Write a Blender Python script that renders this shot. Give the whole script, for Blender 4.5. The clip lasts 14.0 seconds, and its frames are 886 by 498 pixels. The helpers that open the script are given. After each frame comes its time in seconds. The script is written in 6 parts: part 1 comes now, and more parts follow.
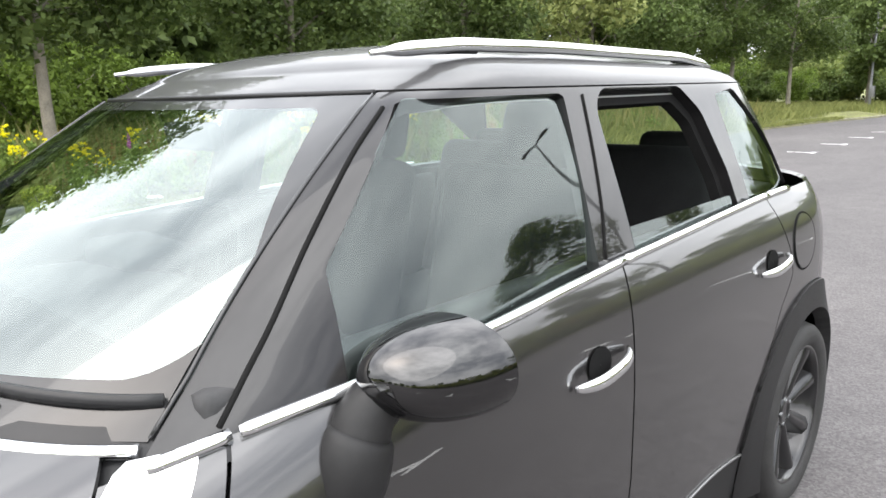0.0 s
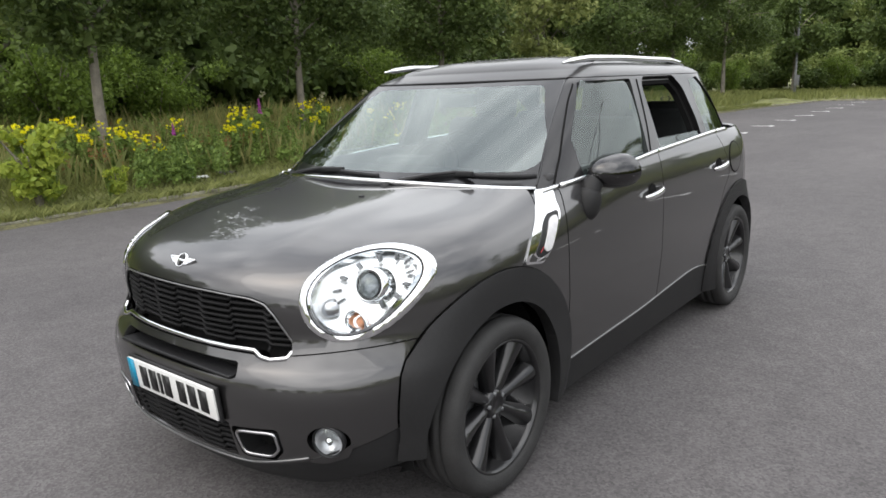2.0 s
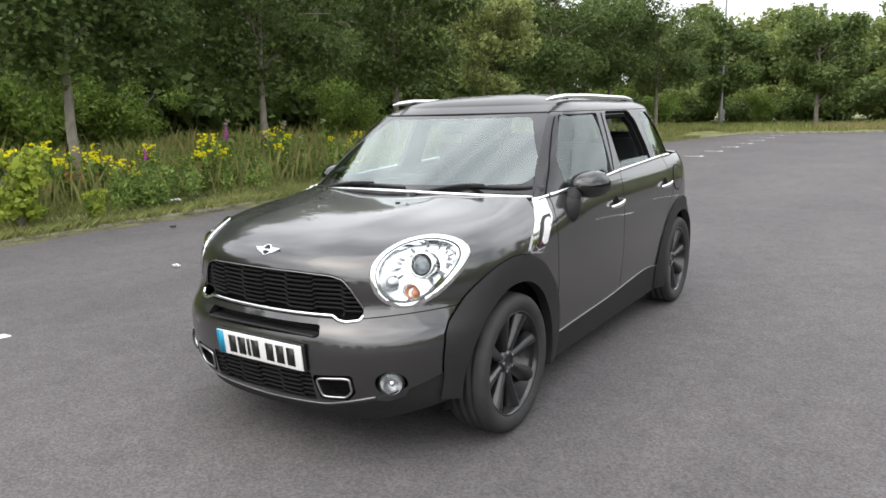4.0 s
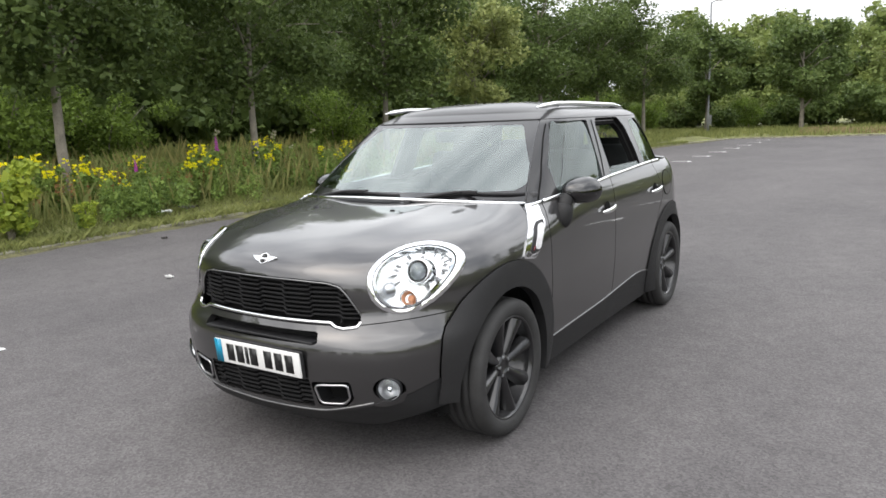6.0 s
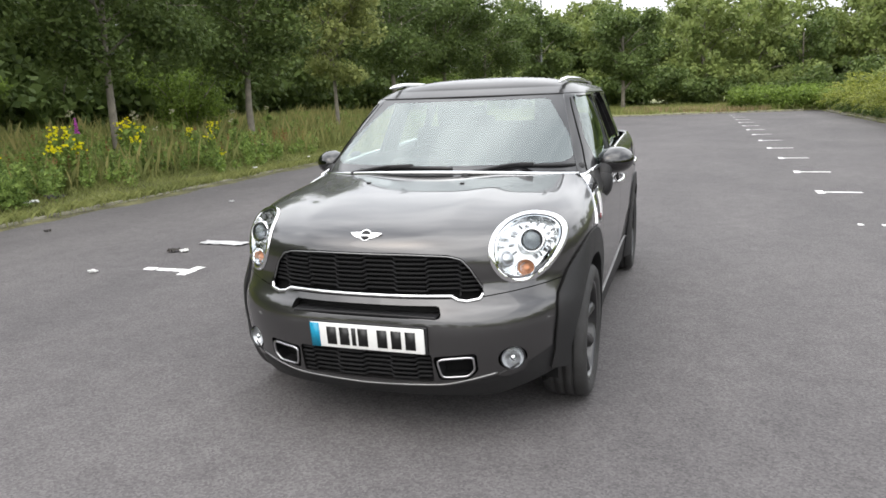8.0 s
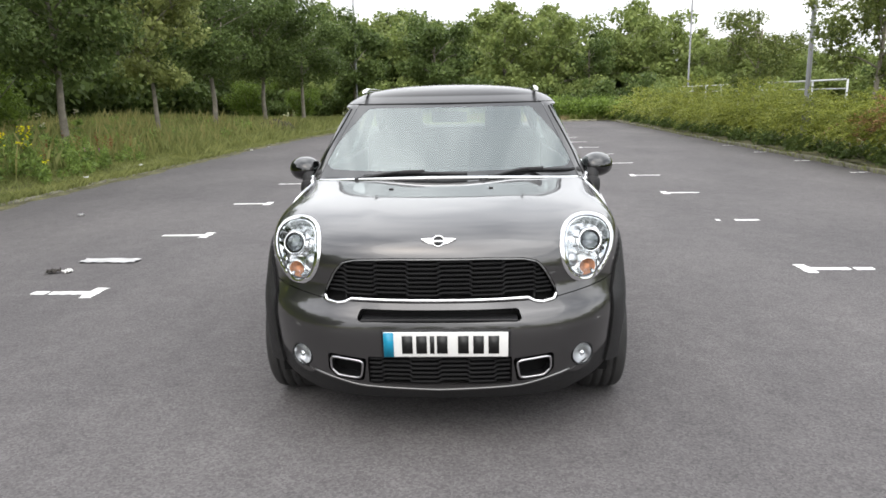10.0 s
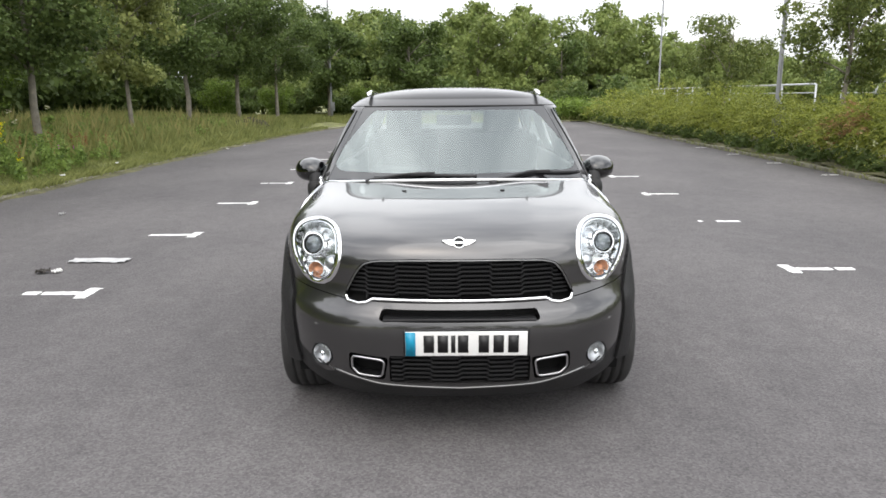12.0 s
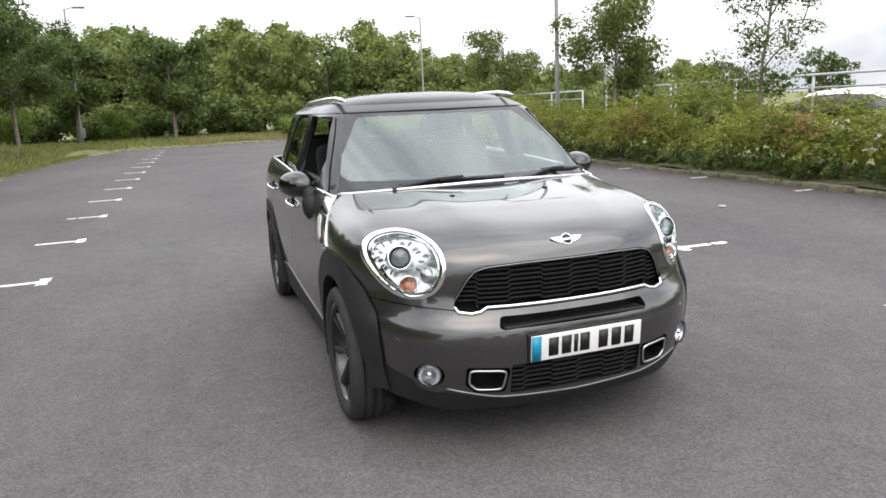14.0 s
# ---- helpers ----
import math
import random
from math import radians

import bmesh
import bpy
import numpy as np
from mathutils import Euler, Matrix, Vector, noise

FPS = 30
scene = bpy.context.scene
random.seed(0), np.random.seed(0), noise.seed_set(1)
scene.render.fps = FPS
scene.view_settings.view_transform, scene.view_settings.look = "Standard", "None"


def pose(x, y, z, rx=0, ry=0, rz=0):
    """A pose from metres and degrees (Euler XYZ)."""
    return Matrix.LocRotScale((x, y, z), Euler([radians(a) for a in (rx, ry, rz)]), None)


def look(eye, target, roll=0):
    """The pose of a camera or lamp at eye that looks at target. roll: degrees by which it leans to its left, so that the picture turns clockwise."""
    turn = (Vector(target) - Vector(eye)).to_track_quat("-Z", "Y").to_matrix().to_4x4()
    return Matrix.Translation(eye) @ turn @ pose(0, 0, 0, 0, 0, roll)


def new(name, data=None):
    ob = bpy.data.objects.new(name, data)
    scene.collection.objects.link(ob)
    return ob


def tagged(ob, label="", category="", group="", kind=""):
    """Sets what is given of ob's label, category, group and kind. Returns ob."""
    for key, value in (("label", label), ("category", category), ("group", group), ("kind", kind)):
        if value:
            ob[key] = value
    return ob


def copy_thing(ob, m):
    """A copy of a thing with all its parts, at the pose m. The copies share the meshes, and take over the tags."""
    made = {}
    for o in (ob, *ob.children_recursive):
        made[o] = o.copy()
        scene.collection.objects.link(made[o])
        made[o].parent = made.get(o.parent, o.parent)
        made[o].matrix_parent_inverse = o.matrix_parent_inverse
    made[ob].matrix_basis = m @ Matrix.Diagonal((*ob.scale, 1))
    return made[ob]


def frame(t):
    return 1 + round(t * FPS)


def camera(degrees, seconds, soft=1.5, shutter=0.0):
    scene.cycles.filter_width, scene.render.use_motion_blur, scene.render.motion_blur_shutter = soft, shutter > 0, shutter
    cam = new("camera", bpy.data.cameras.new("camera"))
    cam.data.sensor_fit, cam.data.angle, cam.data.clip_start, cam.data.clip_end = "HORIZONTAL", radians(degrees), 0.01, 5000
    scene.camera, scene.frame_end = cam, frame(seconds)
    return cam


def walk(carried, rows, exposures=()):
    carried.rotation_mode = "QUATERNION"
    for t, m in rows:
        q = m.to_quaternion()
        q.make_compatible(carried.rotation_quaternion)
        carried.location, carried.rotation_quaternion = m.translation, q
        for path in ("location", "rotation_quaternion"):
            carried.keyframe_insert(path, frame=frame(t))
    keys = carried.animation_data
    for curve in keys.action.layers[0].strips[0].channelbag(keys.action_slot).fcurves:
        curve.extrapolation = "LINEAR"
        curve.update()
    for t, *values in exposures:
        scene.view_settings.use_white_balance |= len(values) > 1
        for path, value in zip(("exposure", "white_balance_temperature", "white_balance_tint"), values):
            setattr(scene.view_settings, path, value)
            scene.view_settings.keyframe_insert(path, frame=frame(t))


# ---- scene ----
cam = camera(64.5, 14.0, 1.6)

# ---- camera and its walk ----
PATH = [
    (0, (1.533, 0.14, 1.453), (0.179, 1.547, 1.017), -1.6),
    (0.5, (1.713, -0.416, 1.435), (0.405, 1.047, 1.048), -1.8),
    (1, (1.898, -0.938, 1.441), (0.599, 0.535, 1.064), -1.2),
    (1.5, (2.088, -1.446, 1.448), (0.79, 0.01, 1.007), -1.3),
    (2, (2.178, -1.891, 1.453), (0.937, -0.391, 0.996), -2.3),
    (2.5, (2.282, -2.259, 1.433), (1.075, -0.712, 1.047), -2.1),
    (3, (2.337, -2.526, 1.464), (1.176, -0.945, 1.074), -1.7),
    (5.5, (2.354, -2.757, 1.475), (1.264, -1.12, 1.112), -1.8),
    (6, (2.355, -2.753, 1.474), (1.26, -1.118, 1.113), -2.2),
    (6.5, (2.314, -2.767, 1.468), (1.242, -1.123, 1.082), -1.6),
    (7, (2.022, -2.985, 1.466), (1.068, -1.27, 1.082), -2.3),
    (7.5, (1.686, -3.154, 1.452), (0.838, -1.395, 1.016), -2.2),
    (8, (1.305, -3.305, 1.473), (0.641, -1.468, 1.045), -2.2),
    (8.5, (0.892, -3.491, 1.488), (0.41, -1.6, 1.049), -2.6),
    (9, (0.521, -3.529, 1.481), (0.22, -1.599, 1.053), -2.0),
    (11.5, (0.09, -3.598, 1.524), (0.023, -1.645, 1.1), -0.7),
    (12, (-0.006, -3.613, 1.521), (-0.045, -1.659, 1.094), -0.5),
    (12.5, (-0.279, -3.536, 1.488), (-0.2, -1.582, 1.067), -1.1),
    (13, (-0.631, -3.439, 1.495), (-0.384, -1.502, 1.06), -0.9),
    (13.5, (-1.051, -3.386, 1.508), (-0.586, -1.488, 1.083), -1.6),
    (14, (-1.397, -3.247, 1.472), (-0.783, -1.386, 1.074), -2.6),
]
EXPOSURES = [(0, 1.64), (0.5, 1.11), (1.0, 0.72), (1.5, 0.58), (2.0, 0.7), (3.0, 0.88), (6.5, 0.9), (8.0, 0.98), (9.0, 0.94), (12.0, 0.9), (14.0, 0.82)]
walk(cam, [(t, look(eye, target, roll)) for t, eye, target, roll in PATH], EXPOSURES)

# ---- world, sun, exposure ----
world = bpy.data.worlds.new("overcast_sky")
scene.world = world
world.use_nodes = True
wn, wl = world.node_tree.nodes, world.node_tree.links
wn.clear()
w_out = wn.new("ShaderNodeOutputWorld")
w_bg = wn.new("ShaderNodeBackground")
w_sky = wn.new("ShaderNodeTexSky")
w_sky.sky_type = "NISHITA"
w_sky.sun_disc = False
w_sky.sun_elevation, w_sky.sun_rotation = radians(52), radians(200)
w_sky.air_density, w_sky.dust_density, w_sky.ozone_density = 1.0, 6.0, 1.0
w_tc = wn.new("ShaderNodeTexCoord")
w_map = wn.new("ShaderNodeMapping")
w_map.inputs["Scale"].default_value = (1.0, 1.0, 1.7)
w_noise = wn.new("ShaderNodeTexNoise")
w_noise.inputs["Scale"].default_value, w_noise.inputs["Detail"].default_value = 1.7, 5
w_noise.inputs["Roughness"].default_value = 0.58
w_ramp = wn.new("ShaderNodeValToRGB")
w_ramp.color_ramp.elements[0].position, w_ramp.color_ramp.elements[0].color = 0.36, (4.9, 5.1, 5.5, 1)
w_ramp.color_ramp.elements[1].position, w_ramp.color_ramp.elements[1].color = 0.62, (11.9, 12.0, 12.2, 1)
w_mix = wn.new("ShaderNodeMix")
w_mix.data_type = "RGBA"
w_mix.inputs["Factor"].default_value = 0.86
wl.new(w_tc.outputs["Generated"], w_map.inputs["Vector"])
wl.new(w_map.outputs["Vector"], w_noise.inputs["Vector"])
wl.new(w_noise.outputs["Fac"], w_ramp.inputs["Fac"])
wl.new(w_sky.outputs["Color"], w_mix.inputs["A"])
wl.new(w_ramp.outputs["Color"], w_mix.inputs["B"])
w_sep = wn.new("ShaderNodeSeparateXYZ")
w_rise = wn.new("ShaderNodeMapRange")
w_rise.inputs["To Min"].default_value, w_rise.inputs["To Max"].default_value = 0.66, 1.17
w_lift = wn.new("ShaderNodeMix")
w_lift.data_type, w_lift.blend_type = "RGBA", "MULTIPLY"
w_lift.inputs["Factor"].default_value = 1.0
wl.new(w_tc.outputs["Generated"], w_sep.inputs["Vector"])
wl.new(w_sep.outputs["Z"], w_rise.inputs["Value"])
wl.new(w_mix.outputs["Result"], w_lift.inputs["A"])
wl.new(w_rise.outputs["Result"], w_lift.inputs["B"])
wl.new(w_lift.outputs["Result"], w_bg.inputs["Color"])
w_bg.inputs["Strength"].default_value = 0.135
wl.new(w_bg.outputs["Background"], w_out.inputs["Surface"])

sun = new("sun", bpy.data.lights.new("sun", "SUN"))
sun.data.energy, sun.data.angle, sun.data.color = 0.7, radians(80), (1.0, 0.965, 0.92)
sun.matrix_world = pose(0, 0, 30, 38, 0, 20)


# ---- materials ----
def material(name, color, rough=0.6, metal=0.0, vary=0.25, scale=8.0, bump=0.0, bump_scale=60.0, coat=0.0, fine=None, spec=0.5, hue2=None, coat_ior=1.6):
    """Procedural surface: a base colour varied at a large and a fine scale, with optional relief."""
    m = bpy.data.materials.new(name)
    m.use_nodes = True
    n, l = m.node_tree.nodes, m.node_tree.links
    b = n["Principled BSDF"]
    b.inputs["Roughness"].default_value = rough
    b.inputs["Metallic"].default_value = metal
    b.inputs["Specular IOR Level"].default_value = spec
    if coat:
        b.inputs["Coat Weight"].default_value = coat
        b.inputs["Coat Roughness"].default_value = 0.02
        b.inputs["Coat IOR"].default_value = coat_ior
    tc = n.new("ShaderNodeTexCoord")
    big = n.new("ShaderNodeTexNoise")
    big.inputs["Scale"].default_value, big.inputs["Detail"].default_value = scale, 5
    small = n.new("ShaderNodeTexNoise")
    small.inputs["Scale"].default_value, small.inputs["Detail"].default_value = fine or scale * 14, 3
    l.new(tc.outputs["Object"], big.inputs["Vector"])
    l.new(tc.outputs["Object"], small.inputs["Vector"])
    both = n.new("ShaderNodeMix")
    both.inputs["Factor"].default_value = 0.45
    l.new(big.outputs["Fac"], both.inputs["A"])
    l.new(small.outputs["Fac"], both.inputs["B"])
    ramp = n.new("ShaderNodeValToRGB")
    lo = [c * (1 - vary) for c in color]
    hi = [min(1.0, c * (1 + vary)) for c in (hue2 or color)]
    ramp.color_ramp.elements[0].position, ramp.color_ramp.elements[0].color = 0.33, (*lo, 1)
    ramp.color_ramp.elements[1].position, ramp.color_ramp.elements[1].color = 0.67, (*hi, 1)
    l.new(both.outputs["Result"], ramp.inputs["Fac"])
    l.new(ramp.outputs["Color"], b.inputs["Base Color"])
    if bump:
        bn = n.new("ShaderNodeTexNoise")
        bn.inputs["Scale"].default_value, bn.inputs["Detail"].default_value = bump_scale, 4
        l.new(tc.outputs["Object"], bn.inputs["Vector"])
        bp = n.new("ShaderNodeBump")
        bp.inputs["Strength"].default_value, bp.inputs["Distance"].default_value = min(1.0, bump), 0.01
        l.new(bn.outputs["Fac"], bp.inputs["Height"])
        l.new(bp.outputs["Normal"], b.inputs["Normal"])
    return m


def leaf_material(name, dark, light, rough=0.45, glow=0.35, clump=0.45):
    """Foliage: each leaf its own green, with light passing through."""
    dark, light = [c * k for c, k in zip(dark, (1.44, 1.32, 1.5))], [c * k for c, k in zip(light, (1.44, 1.32, 1.5))]
    m = bpy.data.materials.new(name)
    m.use_nodes = True
    n, l = m.node_tree.nodes, m.node_tree.links
    b = n["Principled BSDF"]
    b.inputs["Roughness"].default_value = rough
    b.inputs["Specular IOR Level"].default_value = 0.18
    geo = n.new("ShaderNodeNewGeometry")
    tc = n.new("ShaderNodeTexCoord")
    patch = n.new("ShaderNodeTexNoise")
    patch.inputs["Scale"].default_value = 0.9
    l.new(tc.outputs["Object"], patch.inputs["Vector"])
    add = n.new("ShaderNodeMix")
    add.inputs["Factor"].default_value = clump
    l.new(geo.outputs["Random Per Island"], add.inputs["A"])
    l.new(patch.outputs["Fac"], add.inputs["B"])
    ramp = n.new("ShaderNodeValToRGB")
    ramp.color_ramp.elements[0].position, ramp.color_ramp.elements[0].color = 0.15, (*dark, 1)
    ramp.color_ramp.elements[1].position, ramp.color_ramp.elements[1].color = 0.85, (*light, 1)
    l.new(add.outputs["Result"], ramp.inputs["Fac"])
    l.new(ramp.outputs["Color"], b.inputs["Base Color"])
    tr = n.new("ShaderNodeBsdfTranslucent")
    l.new(ramp.outputs["Color"], tr.inputs["Color"])
    mx = n.new("ShaderNodeMixShader")
    mx.inputs["Fac"].default_value = glow
    l.new(b.outputs["BSDF"], mx.inputs[1])
    l.new(tr.outputs["BSDF"], mx.inputs[2])
    l.new(mx.outputs["Shader"], n["Material Output"].inputs["Surface"])
    return m


def pane_material(name, tint, ior=1.75):
    """Thin car glass: clear and tinted, with the gloss of its two faces."""
    m = bpy.data.materials.new(name)
    m.use_nodes = True
    n, l = m.node_tree.nodes, m.node_tree.links
    n.remove(n["Principled BSDF"])
    clear, gloss, mix, facing = n.new("ShaderNodeBsdfTransparent"), n.new("ShaderNodeBsdfGlossy"), n.new("ShaderNodeMixShader"), n.new("ShaderNodeLayerWeight")
    facing.inputs["Blend"].default_value = 0.5
    steep, fr = n.new("ShaderNodeMath"), n.new("ShaderNodeMath")
    steep.operation, fr.operation = "POWER", "MULTIPLY_ADD"
    head_on = ((ior - 1) / (ior + 1)) ** 2
    steep.inputs[1].default_value = 5.0
    fr.inputs[1].default_value, fr.inputs[2].default_value = 1 - head_on, head_on
    l.new(facing.outputs["Facing"], steep.inputs[0])
    l.new(steep.outputs["Value"], fr.inputs[0])
    clear.inputs["Color"].default_value = (*tint, 1)
    gloss.inputs["Roughness"].default_value = 0.01
    gloss.inputs["Color"].default_value = (0.9, 0.98, 0.96, 1)
    l.new(fr.outputs["Value"], mix.inputs["Fac"])
    l.new(clear.outputs["BSDF"], mix.inputs[1])
    l.new(gloss.outputs["BSDF"], mix.inputs[2])
    l.new(mix.outputs["Shader"], n["Material Output"].inputs["Surface"])
    return m


def asphalt_material():
    """Worn car-park tarmac: light stone chips in dark binder, broad stains and paler wheel tracks."""
    m = bpy.data.materials.new("asphalt")
    m.use_nodes = True
    n, l = m.node_tree.nodes, m.node_tree.links
    b = n["Principled BSDF"]
    b.inputs["Roughness"].default_value = 0.85
    b.inputs["Specular IOR Level"].default_value = 0.2
    tc = n.new("ShaderNodeTexCoord")
    chips = n.new("ShaderNodeTexVoronoi")
    chips.inputs["Scale"].default_value = 105.0
    l.new(tc.outputs["Object"], chips.inputs["Vector"])
    grit = n.new("ShaderNodeTexNoise")
    grit.inputs["Scale"].default_value, grit.inputs["Detail"].default_value = 260.0, 2
    l.new(tc.outputs["Object"], grit.inputs["Vector"])
    stain = n.new("ShaderNodeTexNoise")
    stain.inputs["Scale"].default_value, stain.inputs["Detail"].default_value = 0.45, 7
    stain.inputs["Roughness"].default_value = 0.62
    stretch = n.new("ShaderNodeMapping")
    stretch.inputs["Scale"].default_value = (1.0, 0.55, 1.0)
    stretch.inputs["Rotation"].default_value = (0, 0, 0.5)
    l.new(tc.outputs["Object"], stretch.inputs["Vector"])
    l.new(stretch.outputs["Vector"], stain.inputs["Vector"])
    r1 = n.new("ShaderNodeValToRGB")
    r1.color_ramp.elements[0].position, r1.color_ramp.elements[0].color = 0.0, (0.082, 0.077, 0.078, 1)
    r1.color_ramp.elements[1].position, r1.color_ramp.elements[1].color = 1.0, (0.138, 0.131, 0.1315, 1)
    pick = n.new("ShaderNodeSeparateColor")
    l.new(chips.outputs["Color"], pick.inputs["Color"])
    l.new(pick.outputs["Red"], r1.inputs["Fac"])
    r2 = n.new("ShaderNodeValToRGB")
    r2.color_ramp.elements[0].position, r2.color_ramp.elements[0].color = 0.3, (0.8, 0.8, 0.81, 1)
    r2.color_ramp.elements[1].position, r2.color_ramp.elements[1].color = 0.7, (1.18, 1.175, 1.165, 1)
    l.new(stain.outputs["Fac"], r2.inputs["Fac"])
    scuff = n.new("ShaderNodeTexNoise")
    scuff.inputs["Scale"].default_value, scuff.inputs["Detail"].default_value = 5.5, 8
    scuff.inputs["Roughness"].default_value = 0.7
    l.new(tc.outputs["Object"], scuff.inputs["Vector"])
    r3 = n.new("ShaderNodeValToRGB")
    r3.color_ramp.elements[0].position, r3.color_ramp.elements[0].color = 0.3, (0.9, 0.9, 0.9, 1)
    r3.color_ramp.elements[1].position, r3.color_ramp.elements[1].color = 0.72, (1.16, 1.16, 1.16, 1)
    l.new(scuff.outputs["Fac"], r3.inputs["Fac"])
    mul0 = n.new("ShaderNodeMix")
    mul0.data_type, mul0.blend_type = "RGBA", "MULTIPLY"
    mul0.inputs["Factor"].default_value = 1.0
    l.new(r2.outputs["Color"], mul0.inputs["A"])
    l.new(r3.outputs["Color"], mul0.inputs["B"])
    mul = n.new("ShaderNodeMix")
    mul.data_type, mul.blend_type = "RGBA", "MULTIPLY"
    mul.inputs["Factor"].default_value = 1.0
    l.new(r1.outputs["Color"], mul.inputs["A"])
    l.new(mul0.outputs["Result"], mul.inputs["B"])
    l.new(mul.outputs["Result"], b.inputs["Base Color"])
    bp = n.new("ShaderNodeBump")
    bp.inputs["Strength"].default_value, bp.inputs["Distance"].default_value = 0.35, 0.004
    hs = n.new("ShaderNodeMath")
    l.new(chips.outputs["Distance"], hs.inputs[0])
    l.new(grit.outputs["Fac"], hs.inputs[1])
    l.new(hs.outputs["Value"], bp.inputs["Height"])
    l.new(bp.outputs["Normal"], b.inputs["Normal"])
    return m


M_ASPHALT = asphalt_material()
M_PAINT = material("grey_metallic_paint", (0.054, 0.0523, 0.0527), 0.38, 0.86, 0.04, 2.0, coat=1.0, fine=900, coat_ior=1.8)
M_ROOF = material("dull_dark_roof_paint", (0.034, 0.033, 0.0335), 0.42, 0.3, 0.12, 3.0, coat=0.62, fine=60, spec=0.25, coat_ior=1.45)
M_PLASTIC = material("black_textured_plastic", (0.02, 0.0198, 0.0202), 0.5, 0, 0.15, 6, bump=0.12, bump_scale=700, spec=0.24)
M_GLOSS_BLACK = material("gloss_black", (0.012, 0.0115, 0.012), 0.3, 0, 0.1, 4, coat=0.9, spec=0.1, coat_ior=1.5)
M_PIANO = material("piano_black", (0.003, 0.003, 0.0033), 0.2, 0, 0.1, 4, coat=1.0, spec=0.0, coat_ior=1.8)
M_BORDER = material("black_printed_glass", (0.01, 0.01, 0.011), 0.3, 0, 0.1, 4, coat=0.9, spec=0.1, coat_ior=1.6)
M_CHROME = material("chrome", (0.86, 0.87, 0.88), 0.07, 1.0, 0.03, 5)
M_SATIN = material("satin_black_trim", (0.018, 0.018, 0.019), 0.38, 0, 0.1, 8, spec=0.3)
M_GRILLE = material("grille_plastic", (0.012, 0.012, 0.0125), 0.5, 0, 0.1, 8, spec=0.12)
M_LIP = material("grey_lip", (0.25, 0.25, 0.25), 0.35, 0.8, 0.1, 8)
M_DARK = material("dark_void", (0.012, 0.012, 0.012), 0.9, 0, 0.1, 5, spec=0.05)
M_RUBBER = material("tyre_rubber", (0.026, 0.0256, 0.0252), 0.72, 0, 0.3, 14, bump=0.15, bump_scale=160)
M_ALLOY = material("anthracite_alloy", (0.017, 0.017, 0.018), 0.34, 0.5, 0.1, 6, coat=0.9, spec=0.3, coat_ior=1.5)
M_SILVER = material("silver_alloy", (0.55, 0.55, 0.56), 0.28, 1.0, 0.08, 9)
M_GLASS = pane_material("tinted_car_glass", (0.72, 0.8, 0.77), 1.9)
M_SCREEN = pane_material("windscreen_glass", (0.72, 0.79, 0.77), 2.7)
M_LENS = pane_material("clear_lens", (0.93, 0.95, 0.96), 1.5)
M_AMBER = material("amber_bulb", (0.74, 0.32, 0.16), 0.2, 0, 0.2, 30)
M_WHITE_LENS = material("pale_indicator_lens", (0.75, 0.74, 0.75), 0.2, 0, 0.12, 40, coat=0.6)
M_TRIM = material("dark_cabin_trim", (0.03, 0.03, 0.031), 0.7, 0, 0.2, 12, bump=0.1, bump_scale=400)
M_SEAT = material("black_seat_fabric", (0.02, 0.02, 0.021), 0.85, 0, 0.2, 15, bump=0.2, bump_scale=350)
M_PLATE = material("white_plate", (0.78, 0.78, 0.76), 0.3, 0, 0.04, 9)
M_BLUE = material("blue_plate_band", (0.01, 0.26, 0.42), 0.3, 0, 0.06, 9)
M_BLACK_INK = material("black_ink", (0.012, 0.012, 0.012), 0.4, 0, 0.05, 9)
M_RED = material("red_enamel", (0.25, 0.015, 0.02), 0.25, 0, 0.1, 20)
M_MIRROR = material("mirror_glass", (0.9, 0.9, 0.9), 0.02, 1.0, 0.0, 2)
M_LINE = material("worn_white_line_paint", (0.74, 0.74, 0.72), 0.6, 0, 0.16, 7, bump=0.25, bump_scale=120, fine=150)
M_KERB = material("concrete_kerb", (0.11, 0.106, 0.078), 0.9, 0, 0.4, 3, bump=0.3, bump_scale=80, hue2=(0.23, 0.22, 0.16))
M_SOIL = material("verge_soil", (0.1, 0.105, 0.045), 0.95, 0, 0.45, 1.6, bump=0.6, bump_scale=18, hue2=(0.19, 0.2, 0.07))
M_DIRT = material("mossy_gutter_dirt", (0.05, 0.046, 0.034), 0.95, 0, 0.5, 2.2, bump=0.6, bump_scale=30, hue2=(0.12, 0.115, 0.05), fine=26)
M_BARK = material("bark", (0.2, 0.18, 0.145), 0.9, 0, 0.45, 5, bump=0.6, bump_scale=40)
M_STEEL = material("galvanised_steel", (0.2, 0.205, 0.21), 0.55, 0.3, 0.12, 5)
M_RAIL = material("bright_galvanised_rail", (0.5, 0.51, 0.52), 0.45, 0.4, 0.08, 5)
M_WHITE_CAR = material("white_car_paint", (0.75, 0.75, 0.75), 0.3, 0, 0.03, 3, coat=1.0)
M_LITTER = material("crumpled_grey_litter", (0.42, 0.42, 0.42), 0.6, 0, 0.4, 14)
M_LITTER_DARK = material("dark_litter", (0.04, 0.035, 0.03), 0.7, 0, 0.4, 30)
M_LITTER_WHITE = material("white_litter", (0.7, 0.7, 0.68), 0.6, 0, 0.15, 20)
M_OIL = material("dark_oil_stain", (0.028, 0.027, 0.027), 0.5, 0, 0.3, 9)
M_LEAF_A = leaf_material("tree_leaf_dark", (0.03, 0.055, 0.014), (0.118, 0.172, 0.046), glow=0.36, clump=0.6)
